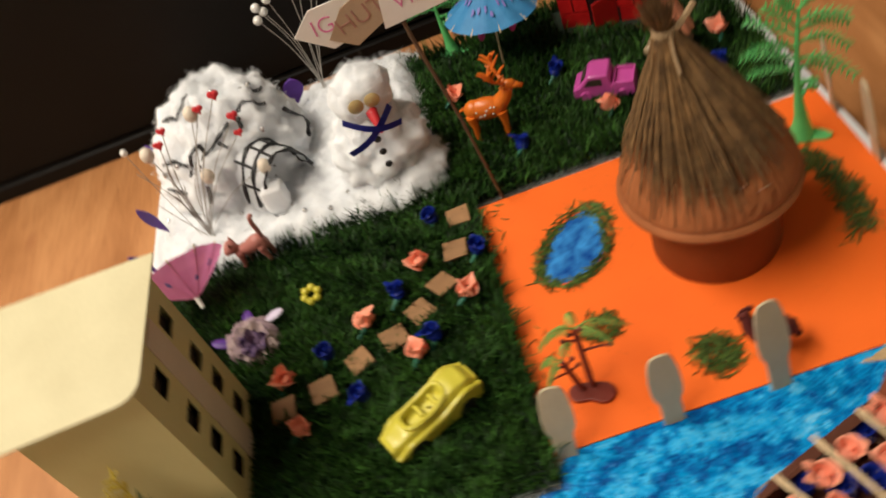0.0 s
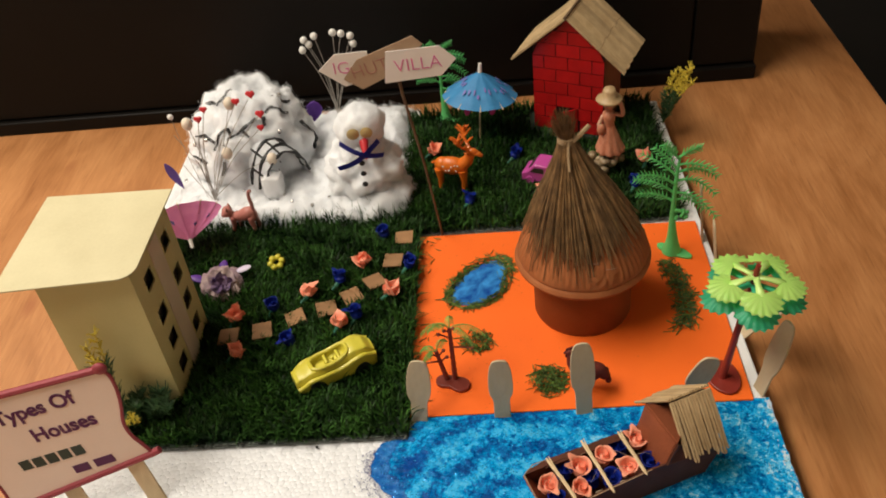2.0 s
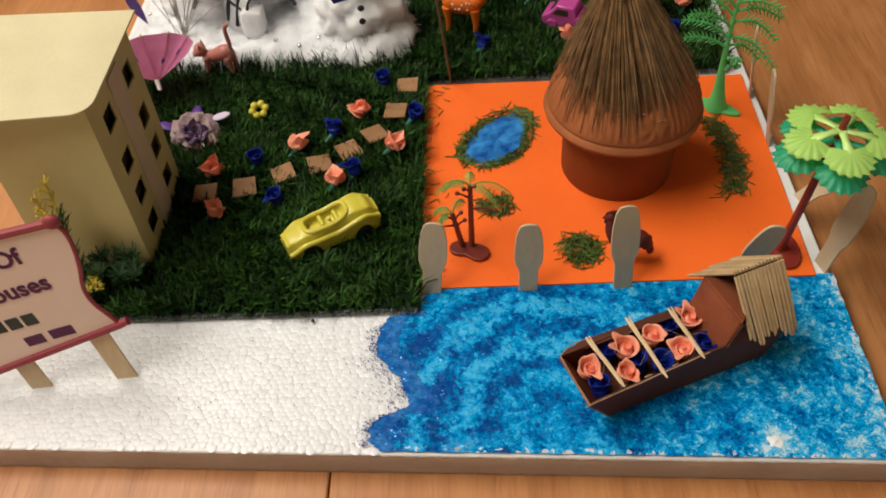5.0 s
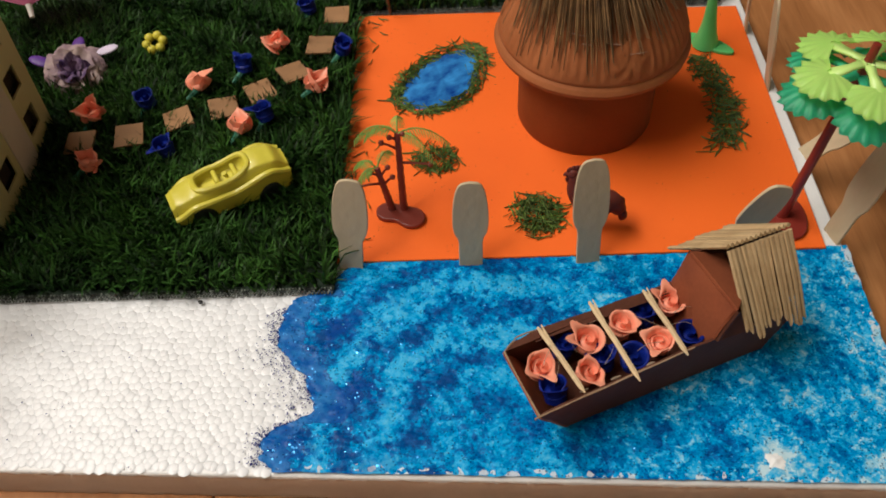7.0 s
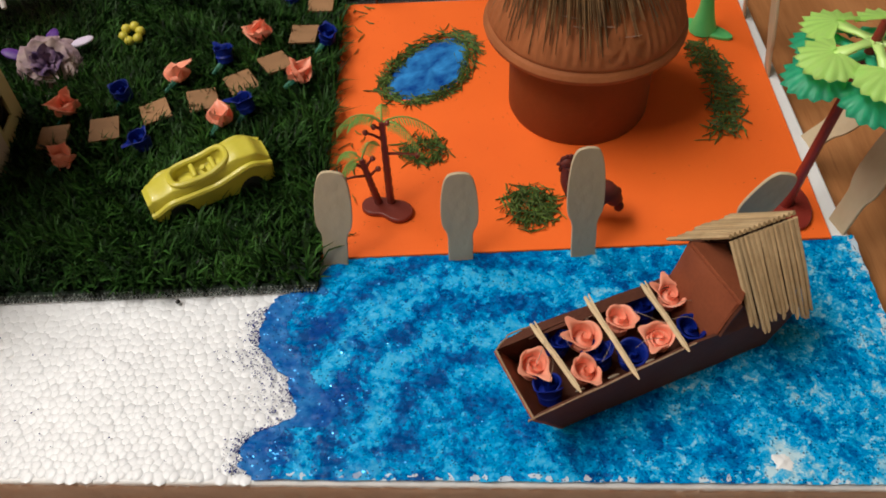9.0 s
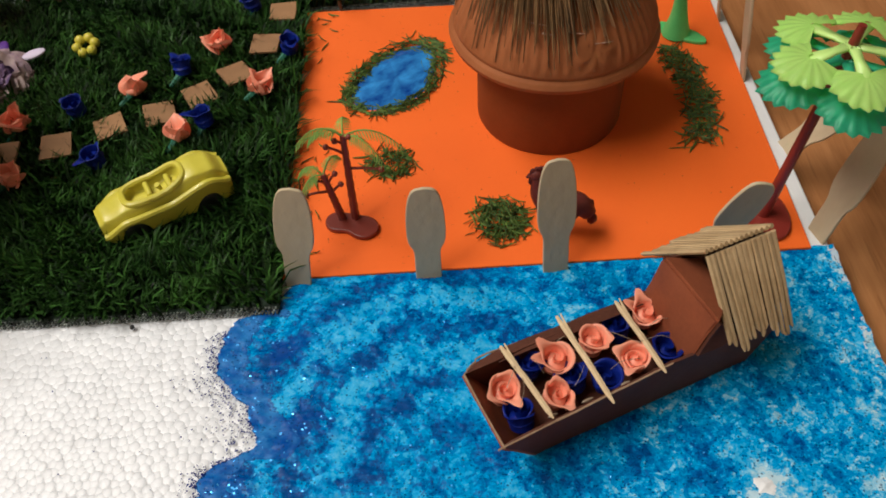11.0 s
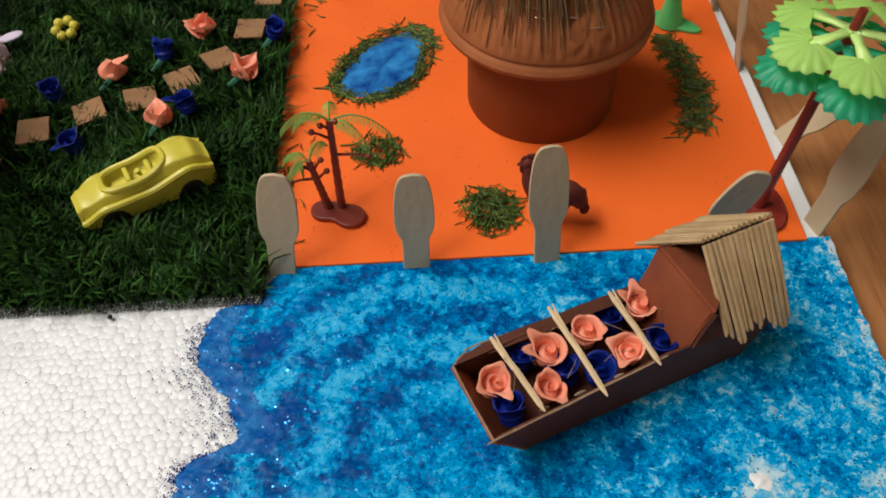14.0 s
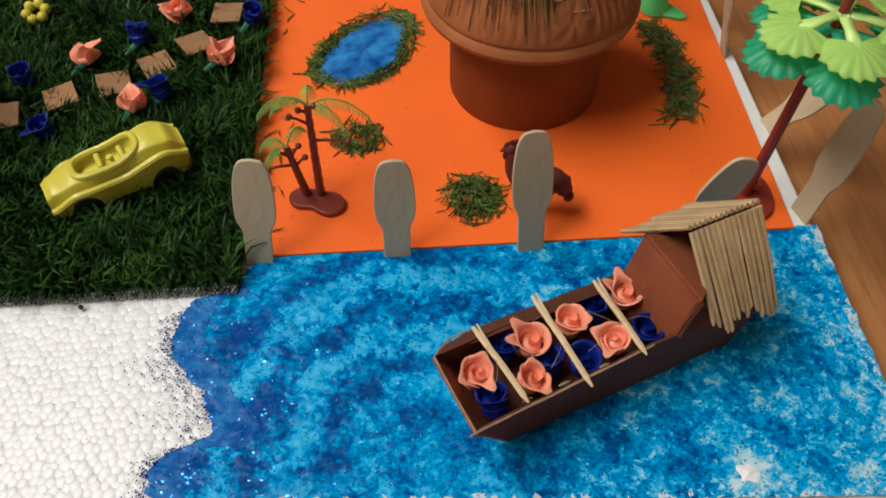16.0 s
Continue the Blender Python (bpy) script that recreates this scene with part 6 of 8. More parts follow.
# ---- toys ----
def hen(place):
    th = thing("toy_hen", "maroon plastic toy hen standing behind a wooden spoon", "toy hen", place)
    th.scale = (0.88, 0.90, 0.96)
    bm = bmesh.new()
    ball(bm, (0.001, 0, 0.0195), (0.0125, 0.0068, 0.0095), 18, 12)
    tube(bm, smooth_line([(-0.005, 0, 0.021), (-0.0100, 0, 0.030), (-0.0118, 0, 0.0365), (-0.0126, 0, 0.0425)]), [0.0074 - 0.00023 * k for k in range(19)], 10)
    ball(bm, (-0.0132, 0, 0.0435), (0.0040, 0.0032, 0.0036), 12, 8)
    tube(bm, smooth_line([(0.006, 0, 0.0200), (0.0130, 0, 0.0195), (0.0180, 0, 0.0135)]), [0.0088 - 0.00036 * k for k in range(13)], 8)
    for q in range(3):
        ball(bm, (0.0205 - 0.0012 * q, 0.0006 * q, 0.0085 + 0.0050 * q), (0.0030, 0.0022, 0.0040), 10, 7)
    part("body", bm, M_HEN, th, smooth=2)
    bm = bmesh.new()
    for k in range(4):
        ball(bm, (-0.0155 + 0.0021 * k, 0, 0.0468 - 0.0006 * abs(k - 1.5) + 0.0004 * k), (0.0018, 0.0010, 0.0024), 8, 6)
    part("comb", bm, M_HEN, th)
    bm = bmesh.new()
    tube(bm, [(-0.0162, 0, 0.0438), (-0.0190, 0, 0.0424)], [0.0017, 0.0006], 6)
    part("beak", bm, M_HEN, th)
    bm = bmesh.new()
    ball(bm, (-0.0164, 0, 0.0395), (0.0014, 0.0011, 0.0026), 8, 6)
    part("wattle", bm, M_HEN, th)
    for s in (-1, 1):
        bm = bmesh.new()
        tube(bm, [(0.0, s * 0.003, 0.012), (0.0005, s * 0.003, 0.001)], [0.0013, 0.0010], 6)
        box(bm, (-0.0015, s * 0.003, 0.0008), (0.006, 0.003, 0.0014))
        part("leg", bm, M_HEN, th)
        bm = bmesh.new()
        ball(bm, (0.003, s * 0.0058, 0.019), (0.0075, 0.0016, 0.0052), 12, 8)
        part("wing", bm, M_HEN, th)
    return th


hen((-0.1258, 0.0205, 0.0024))


def yellow_car():
    th = thing("toy_car", "glossy yellow plastic toy car with moulded seats on grass", "toy car", (-0.3282, 0.0468, 0.0090), 27.0)
    L, W = 0.0345, 0.0122
    bm = bmesh.new()

    def along(t, keys):
        # smooth steps between heights along the car
        for (ta, a_), (tb, b_) in zip(keys, keys[1:]):
            if t <= tb:
                q = max(0.0, (t - ta) / (tb - ta))
                return a_ + (b_ - a_) * q * q * (3 - 2 * q)
        return keys[-1][1]

    def top(x):
        # side view of the body: nose, waist, tail
        return along((x + L) / (2 * L), ((0.0, 0.0120), (0.05, 0.0142), (0.22, 0.0172), (0.45, 0.0178), (0.76, 0.0230), (0.88, 0.0222), (1.0, 0.0160)))

    def ledge(x):
        # the moulded ridge that waves over both wheels
        return along((x + L) / (2 * L), ((0.0, 0.0050), (0.20, 0.0112), (0.48, 0.0108), (0.82, 0.0170), (1.0, 0.0120)))

    def width(x):
        u = (x + L) / (2 * L)
        return W * (1 - 0.04 * math.cos(u * 4 * math.pi) - 0.14 * abs(2 * u - 1) ** 7)

    def f(u, v):
        # deck, a shoulder that slopes to the ridge, and an upright skirt
        x = -L + 2 * L * u
        q = abs(2 * v - 1)
        wid, zt, zl = width(x), top(x), ledge(x)
        zl = min(zl, zt - 0.0006)
        zb = 0.0012
        for wx in (-0.019, 0.0205):
            dd = abs(x - wx)
            if dd < 0.0075:
                zb = max(zb, 0.0012 + math.sqrt(0.0075 ** 2 - dd * dd) * 0.95)
        zb = min(zb, zl - 0.0010)
        if q < 0.45:
            y, z = 0.62 * wid * q / 0.45, zt - 0.0010 * (q / 0.45) ** 3
        elif q < 0.72:
            k = (q - 0.45) / 0.27
            y, z = wid * (0.62 + 0.20 * k), zt - 0.0010 - (zt - 0.0010 - zl + 0.0016) * (1 - math.cos(k * 1.5708))
        else:
            k = (q - 0.72) / 0.28
            y, z = wid * (1.05 - 0.05 * k), zl - (zl - zb) * k
        return (x, math.copysign(y, 2 * v - 1), z)
    sheet(bm, f, 72, 56)
    for e in (0, 1):
        ring = [bm.verts.new(Vector(f(e, j / 56))) for j in range(57)]
        bm.faces.new(ring if e else ring[::-1])
    # cockpit sunk into the top
    for v in bm.verts:
        x, y = v.co.x, v.co.y
        q = ((x + 0.003) / 0.0150) ** 4 + (y / 0.0070) ** 4
        if q < 1 and v.co.z > 0.010:
            v.co.z -= 0.0050 * min(1.0, (1 - q) * 2.2)
    body = part("body", bm, M_YELLOW, th, smooth=2)
    bm = bmesh.new()
    out = [Vector((-0.003 + 0.0160 * math.copysign(abs(math.cos(a)) ** 0.6, math.cos(a)), 0.0080 * math.copysign(abs(math.sin(a)) ** 0.6, math.sin(a)), 0)) for a in [k * math.pi / 20 for k in range(41)]]
    for p in out:
        p.z = top(p.x) - 0.0002
    tube(bm, out, 0.0018, 8, cap=False)
    part("cockpit_rim", bm, M_YELLOW, th)
    for x in (-0.006, 0.005):
        bm = bmesh.new()
        box(bm, (x, 0, 0.0155), (0.0028, 0.0105, 0.0060))
        part("seat", bm, M_YELLOW, th, bevel=0.0010)
    bm = bmesh.new()
    tube(bm, [(0.0005, -0.002, 0.015), (-0.001, -0.002, 0.0195)], [0.0008, 0.0016], 8)
    part("steering_wheel", bm, M_YELLOW, th)
    for s in (-1, 1):
        bm = bmesh.new()
        pts = [Vector((x, s * width(x) * 0.97, min(ledge(x), top(x) - 0.0006) + 0.0004)) for x in [-L * 0.98 + 2 * L * 0.98 * k / 40 for k in range(41)]]
        tube(bm, pts, 0.0019, 8)
        part("side_moulding", bm, M_YELLOW, th)
        for wx in (-0.019, 0.0205):
            bm = bmesh.new()
            lathe(bm, [(0.0, 0.0016), (0.0022, 0.0018), (0.0046, 0.0022), (0.0060, 0.0014), (0.0062, 0.0), (0.0060, -0.0020), (0.0, -0.0022)], 20)
            bmesh.ops.transform(bm, matrix=Matrix.Translation((wx, s * 0.0112, 0.0040)) @ Matrix.Rotation(radians(-90 * s), 4, "X"), verts=bm.verts)
            part("wheel", bm, M_BLACK, th, "black plastic wheel")
    return th


yellow_car()


def pink_truck():
    th = thing("toy_truck", "pink plastic toy pickup truck standing in the grass", "toy car", (-0.1335, 0.3000, 0.0065), -24.0)
    th.matrix_world = th.matrix_basis @ Matrix.Scale(1.08, 4)
    bm = bmesh.new()
    m = Matrix.Rotation(radians(90), 4, "X")
    prism(bm, ((-0.023, 0.002), (0.023, 0.002), (0.023, 0.010), (0.006, 0.0115), (0.0045, 0.0215), (-0.0105, 0.0215), (-0.018, 0.0125), (-0.023, 0.0105)), 0.021, m)
    part("body", bm, M_PINKCAR, th, bevel=0.0014)
    bm = bmesh.new()
    prism(bm, ((-0.0140, 0.0130), (-0.0005, 0.0130), (-0.0005, 0.0185), (-0.0095, 0.0185)), 0.0216, m)
    part("side_window", bm, M_DARK, th)
    bm = bmesh.new()
    box(bm, (0.0, 0, 0), (0.0006, 0.015, 0.0055), Matrix.Translation((-0.0147, 0, 0.0172)) @ Matrix.Rotation(radians(40), 4, "Y"))
    part("windscreen", bm, M_DARK, th)
    for x in (0.0075, 0.0215):
        bm = bmesh.new()
        box(bm, (x, 0, 0.0118), (0.0016, 0.0205, 0.0036))
        part("bed_end", bm, M_PINKCAR, th, bevel=0.0004)
    for s in (-1, 1):
        bm = bmesh.new()
        box(bm, (0.0145, s * 0.0095, 0.0118), (0.0125, 0.0016, 0.0036))
        part("bed_side", bm, M_PINKCAR, th, bevel=0.0004)
        for x in (-0.014, 0.0135):
            bm = bmesh.new()
            lathe(bm, [(0.0, 0.001), (0.0042, 0.0012), (0.0046, 0.0), (0.0044, -0.002), (0.0, -0.002)], 16)
            bmesh.ops.transform(bm, matrix=Matrix.Translation((x, s * 0.0105, 0.0036)) @ Matrix.Rotation(radians(-90 * s), 4, "X"), verts=bm.verts)
            part("wheel", bm, M_PINKCAR, th)
    return th


pink_truck()


def deer():
    th = thing("toy_deer", "orange plastic toy deer with white spots in the grass", "toy deer", (-0.231, 0.2965, 0.0050), -16.0)
    bm = bmesh.new()
    ball(bm, (0.0, 0, 0.0262), (0.0152, 0.0072, 0.0086), 20, 14)
    ball(bm, (-0.0085, 0, 0.0272), (0.0075, 0.0064, 0.0070), 16, 10)
    tube(bm, smooth_line([(0.010, 0, 0.028), (0.0155, 0, 0.034), (0.0185, 0, 0.041)]), [0.0064 - 0.0002 * k for k in range(13)], 12)
    ball(bm, (0.0205, 0, 0.0430), (0.0052, 0.0033, 0.0034), 14, 10)
    tube(bm, [(0.022, 0, 0.0425), (0.0295, 0, 0.0395)], [0.0030, 0.0016], 10)
    part("body", bm, M_DEER, th, smooth=2)
    for x, s in ((0.0105, -1), (0.0095, 1), (-0.0115, -1), (-0.0125, 1)):
        bm = bmesh.new()
        tube(bm, [(x, s * 0.0035, 0.024), (x + 0.0006, s * 0.0036, 0.013), (x, s * 0.0036, 0.002), (x + 0.001, s * 0.0036, 0.0)], [0.0042, 0.0023, 0.0018, 0.0022], 8)
        part("leg", bm, M_DEER, th)
    for s in (-1, 1):
        bm = bmesh.new()
        base = Vector((0.0175, s * 0.0015, 0.0455))
        tines = []
        main = smooth_line([base, base + Vector((-0.004, s * 0.004, 0.004)), base + Vector((-0.007, s * 0.007, 0.010)), base + Vector((-0.006, s * 0.008, 0.015))], 5)
        tube(bm, main, [0.0015 - 0.00005 * k for k in range(len(main))], 6)
        for k, dv in ((4, (0.006, s * 0.001, 0.006)), (8, (0.006, s * 0.002, 0.008)), (10, (-0.007, s * 0.001, 0.006)), (12, (0.005, s * 0.002, 0.006)), (6, (-0.006, s * 0.002, 0.005)), (9, (0.002, s * 0.004, 0.008)), (13, (-0.006, s * 0.001, 0.005)), (14, (0.002, -s * 0.003, 0.006))):
            tines.append((main[k], main[k] + Vector(dv)))
        antler = part("antler", bm, M_DEER, th)
        for p, q in tines:
            bm = bmesh.new()
            tube(bm, [p, p.lerp(q, 0.6) + Vector((0, 0, 0.0006)), q], [0.0013, 0.0010, 0.0005], 6)
            part("tine", bm, M_DEER, antler)
        bm = bmesh.new()
        ball(bm, (0.0165, s * 0.0042, 0.0438), (0.0026, 0.0020, 0.0012), 8, 6)
        part("ear", bm, M_DEER, th)
    rng = random.Random(4)
    for i in range(16):
        x = -0.014 + 0.0255 * rng.random()
        s = -1 if i % 3 else 1
        zz = 0.0265 + rng.uniform(-0.003, 0.0048)
        q = 1 - (x / 0.0155) ** 2 - ((zz - 0.0265) / 0.0076) ** 2
        if q > 0.05:
            bm = bmesh.new()
            ball(bm, (x, s * 0.0072 * math.sqrt(q), zz), (0.0009, 0.0004, 0.0009), 8, 5)
            part("spot", bm, M_WHITE, th, "white painted spot")
    bm = bmesh.new()
    tube(bm, [(-0.0155, 0, 0.029), (-0.019, 0, 0.0275)], [0.0018, 0.0008], 6)
    part("tail", bm, M_DEER, th)
    th.matrix_world = th.matrix_basis @ Matrix.Scale(1.14, 4)
    return th


deer()


def cat():
    th = thing("toy_cat", "dusky pink plastic toy cat with its tail raised", "toy cat", (-0.4430, 0.2490, 0.0100), -6.0)
    bm = bmesh.new()
    spine = smooth_line([(-0.0115, 0, 0.0140), (-0.0070, 0, 0.0118), (0.0, 0, 0.0128), (0.0075, 0, 0.0150), (0.0115, 0, 0.0150), (0.0140, 0, 0.0125)], 4)
    tube(bm, spine, [0.0038 + 0.0014 * math.sin(math.pi * k / (len(spine) - 1)) + 0.0008 * math.sin(2.2 * math.pi * k / (len(spine) - 1) + 3.4) for k in range(len(spine))], 14)
    ball(bm, (0.0115, 0, 0.0128), (0.0050, 0.0052, 0.0060), 16, 12)
    ball(bm, (-0.0140, -0.0008, 0.0172), (0.0054, 0.0056, 0.0050), 16, 12)
    ball(bm, (-0.0172, -0.0030, 0.0155), (0.0030, 0.0032, 0.0026), 12, 8)
    for s in (-1, 1):
        tube(bm, [(-0.0125, s * 0.0030 - 0.0008, 0.0196), (-0.0128, s * 0.0038 - 0.0008, 0.0236)], [0.0021, 0.0003], 6)
    part("body", bm, M_CAT, th, smooth=2)
    for x, s, lean in ((-0.0085, -1, -0.0015), (-0.0065, 1, 0.0012), (0.0100, -1, 0.0020), (0.0120, 1, 0.0030)):
        bm = bmesh.new()
        tube(bm, smooth_line([(x, s * 0.0028, 0.0130), (x + lean * 0.3, s * 0.0032, 0.0070), (x + lean, s * 0.0032, 0.0018), (x + lean - 0.0012, s * 0.0032, 0.0002)], 3), [0.0036, 0.0034, 0.0030, 0.0026, 0.0022, 0.0019, 0.0018, 0.0019, 0.0021, 0.0020], 9)
        part("leg", bm, M_CAT, th, smooth=2)
    bm = bmesh.new()
    tube(bm, smooth_line([(0.0125, 0, 0.0150), (0.0138, 0, 0.0225), (0.0130, 0, 0.0310), (0.0142, 0, 0.0360), (0.0165, 0, 0.0372)]), [0.0021 - 0.00002 * k for k in range(25)], 8)
    part("tail", bm, M_CAT, th, smooth=2)
    th.matrix_world = th.matrix_basis @ Matrix.Diagonal((0.98, 1.05, 1.22, 1))
    return th


cat()


def figurine():
    bm = bmesh.new()

    def tag(verts, k):
        for v in verts:
            for f in v.link_faces:
                f.material_index = k
    rng = random.Random(9)
    for i in range(26):
        a = rng.uniform(0, 6.28)
        r = rng.uniform(0.004, 0.0158)
        tag(ball(bm, (r * 1.25 * math.cos(a), r * math.sin(a) * 1.0, rng.uniform(0.003, 0.0150)), (rng.uniform(0.003, 0.0065), rng.uniform(0.003, 0.006), rng.uniform(0.003, 0.006)), 10, 8), 3)
    n0 = len(bm.verts)
    bm.verts.ensure_lookup_table()
    skirt = lathe(bm, [(0.0, 0.0195), (0.0130, 0.0195), (0.0138, 0.0205), (0.0132, 0.0225), (0.0122, 0.0255), (0.0106, 0.030), (0.0082, 0.039), (0.0060, 0.0455), (0.0050, 0.0490), (0.0062, 0.0545), (0.0064, 0.0580), (0.0054, 0.0615), (0.0024, 0.0635), (0.0, 0.064)], 56, wob=0.03)
    bm.verts.ensure_lookup_table()
    for v in bm.verts[n0:]:
        # pleats that deepen towards the hem
        k_ = max(0.0, (0.046 - v.co.z) / 0.034)
        if k_ > 0:
            a_ = math.atan2(v.co.y, v.co.x)
            q_ = 1 + 0.10 * k_ * math.cos(11 * a_ + 0.8 * math.sin(2 * a_))
            v.co.x *= q_
            v.co.y *= q_
            v.co.x += 0.003 * k_
    bm.verts.ensure_lookup_table()
    tag(bm.verts[n0:], 1)
    tag(ball(bm, (0, 0, 0.0705), (0.0056, 0.0056, 0.0064), 16, 12), 0)
    n0 = len(bm.verts)
    tube(bm, smooth_line([(0.0055, -0.001, 0.060), (0.0125, -0.003, 0.060), (0.0105, -0.003, 0.071), (0.006, -0.003, 0.076)]), [0.0021] * 19, 8)
    tube(bm, smooth_line([(-0.0055, -0.001, 0.059), (-0.0095, -0.004, 0.050), (-0.0070, -0.006, 0.043)]), [0.0020] * 13, 8)
    bm.verts.ensure_lookup_table()
    tag(bm.verts[n0:], 0)
    tag(ball(bm, (-0.0075, -0.005, 0.046), (0.0042, 0.003, 0.0062), 10, 8), 1)
    n0 = len(bm.verts)
    lathe(bm, [(0.0, 0.0745), (0.0118, 0.0748), (0.0126, 0.0758), (0.0115, 0.0772), (0.0070, 0.0785), (0.0064, 0.084), (0.0050, 0.0872), (0.0, 0.0880)], 26, wob=0.04)
    bm.verts.ensure_lookup_table()
    tag(bm.verts[n0:], 2)
    ob = part("girl_figurine", bm, [M_SKIN, M_DRESS, M_HAT, M_ROCK], None, smooth=2)
    ob.matrix_world = pose(-0.0715, 0.310, 0.0110, 0, 0, 0) @ Matrix.Scale(1.05, 4)
    return tagged(ob, "painted clay figurine in a straw hat and long dress", "figurine")


figurine()


# ---- paper umbrellas ----
def umbrella(m, label, material, spots, pole=0.098):
    th = thing("paper_umbrella", label, "paper umbrella")
    th.matrix_world = m
    R, H = 0.0400, 0.0275
    n = 10
    bm = bmesh.new()

    def f(u, v):
        a = 2 * math.pi * u
        fold = math.cos(n * a)
        r = R * v * (1 + 0.018 * fold * v)
        return (r * math.cos(a), r * math.sin(a), -H * v ** 1.12 + 0.0007 * fold * v)
    sheet(bm, f, n * 6, 8)
    bmesh.ops.remove_doubles(bm, verts=bm.verts, dist=0.00002)
    can = part("canopy", bm, material, th, smooth=2)
    rng = random.Random(2)
    for i in range(spots):
        a, v = 6.283 * (i + rng.uniform(0, 0.6)) / spots, rng.uniform(0.40, 0.72)
        bm = bmesh.new()
        prism(bm, [(rng.uniform(0.6, 1.3) * 0.0036 * math.cos(b), rng.uniform(0.4, 1.3) * 0.0013 * math.sin(b)) for b in [k * 0.7854 for k in range(8)]], 0.0003,
              Matrix.Translation((R * v * math.cos(a), R * v * math.sin(a), -H * v ** 1.12 + 0.0016)) @ Matrix.Rotation(a, 4, "Z") @ Matrix.Rotation(math.atan(H / R), 4, "Y"))
        part("printed_blossom", bm, M_BLOSSOM, can)
    for i in range(n):
        a = 2 * math.pi * (i + 0.5) / n
        bm = bmesh.new()
        tube(bm, [(0.002 * math.cos(a), 0.002 * math.sin(a), -0.002), (R * 1.01 * math.cos(a), R * 1.01 * math.sin(a), -H - 0.0016)], 0.0006, 5)
        part("rib", bm, M_WOODSTICK, th)
    bm = bmesh.new()
    tube(bm, [(0, 0, 0.005), (0, 0, -pole * 0.4), (0, 0, -pole)], 0.0010, 7)
    part("pole", bm, M_WOODSTICK, th, "thin wooden pole")
    bm = bmesh.new()
    tube(bm, [(0, 0, -0.001), (0, 0, 0.003), (0, 0, 0.009)], [0.0024, 0.0022, 0.0019], 10)
    part("tip", bm, M_WHITE, th, "white paper tip")
    return th


umbrella(pose(-0.197, 0.390, 0.0885, -6, 4, 0), "open blue paper cocktail umbrella standing in the grass", M_BLUEPAPER, 26)
umbrella(Matrix.Translation((-0.4800, 0.198, 0.0380)) @ Vector((0.28, -0.74, -0.60)).to_track_quat("Z", "Y").to_matrix().to_4x4() @ Matrix.Scale(0.90, 4), "pink paper cocktail umbrella turned upside down behind the tower", M_PINKPAPER, 8, 0.034)
# small petals hanging under the blue umbrella
for x, y, z, mm in ((-0.213, 0.372, 0.052, M_MAGENTA), (-0.186, 0.368, 0.053, M_MAGENTA), (-0.224, 0.380, 0.058, M_WHITECARD)):
    bm = bmesh.new()
    ball(bm, (0, 0, 0), (0.0034, 0.0016, 0.0078), 12, 8)
    ob = part("hanging_petal", bm, mm, None)
    ob.matrix_world = pose(x, y, z + 0.001, 8, 12, 0)
    tagged(ob, "small petal hanging from the blue umbrella's rim", "petal", "petals under the umbrella")


# ---- the signpost ----
def signpost():
    th = thing("signpost", "thin wooden signpost with white and brown arrow cards", "signpost", (0, 0, 0))
    bm = bmesh.new()
    tube(bm, [(-0.2425, 0.2265, 0.0), (-0.2505, 0.2205, 0.09), (-0.2605, 0.2150, 0.166), (-0.2640, 0.2145, 0.200)], [0.0010, 0.0012, 0.0014, 0.0014], 8)
    part("post", bm, M_TWIG, th, "thin brown wooden stick")

    def card(name, outline, y, material, label):
        b_ = bmesh.new()
        prism(b_, outline, 0.0008, Matrix.Translation((0, y, 0)) @ Matrix.Rotation(radians(90), 4, "X"))
        return part(name, b_, material, th, label)

    def ink(text, size, material, parent, x, y, z, slant):
        ob = text_part("lettering", text, size, material, parent, Matrix.Translation((x, y, z)) @ pose(0, 0, 0, 90, slant, 0), thin=True)
        return ob
    left_card = card("arrow_card", ((-0.328, 0.1958), (-0.3128, 0.2098), (-0.285, 0.2105), (-0.285, 0.1850), (-0.3075, 0.1796)), 0.2140, M_WHITECARD, "white arrow card with pink lettering")
    ink("IG", 0.0155, M_PINKINK, left_card, -0.3085, 0.2134, 0.1965, -1)
    hut_card = card("arrow_card", ((-0.3080, 0.1870), (-0.2945, 0.2040), (-0.2465, 0.2215), (-0.2385, 0.2135), (-0.2660, 0.1885), (-0.2930, 0.1765)), 0.2126, M_HUTCARD, "brown arrow card with pale red lettering")
    ink("HUT", 0.0165, M_REDINK, hut_card, -0.2845, 0.2120, 0.1950, -13)
    right_card = card("arrow_card", ((-0.2695, 0.2102), (-0.2249, 0.2118), (-0.212, 0.1992), (-0.2253, 0.1848), (-0.2735, 0.1814)), 0.2106, M_WHITECARD, "white arrow card with pink lettering")
    ink("VILLA", 0.0160, M_PINKINK, right_card, -0.2440, 0.2100, 0.1968, -3)
    return th


signpost()


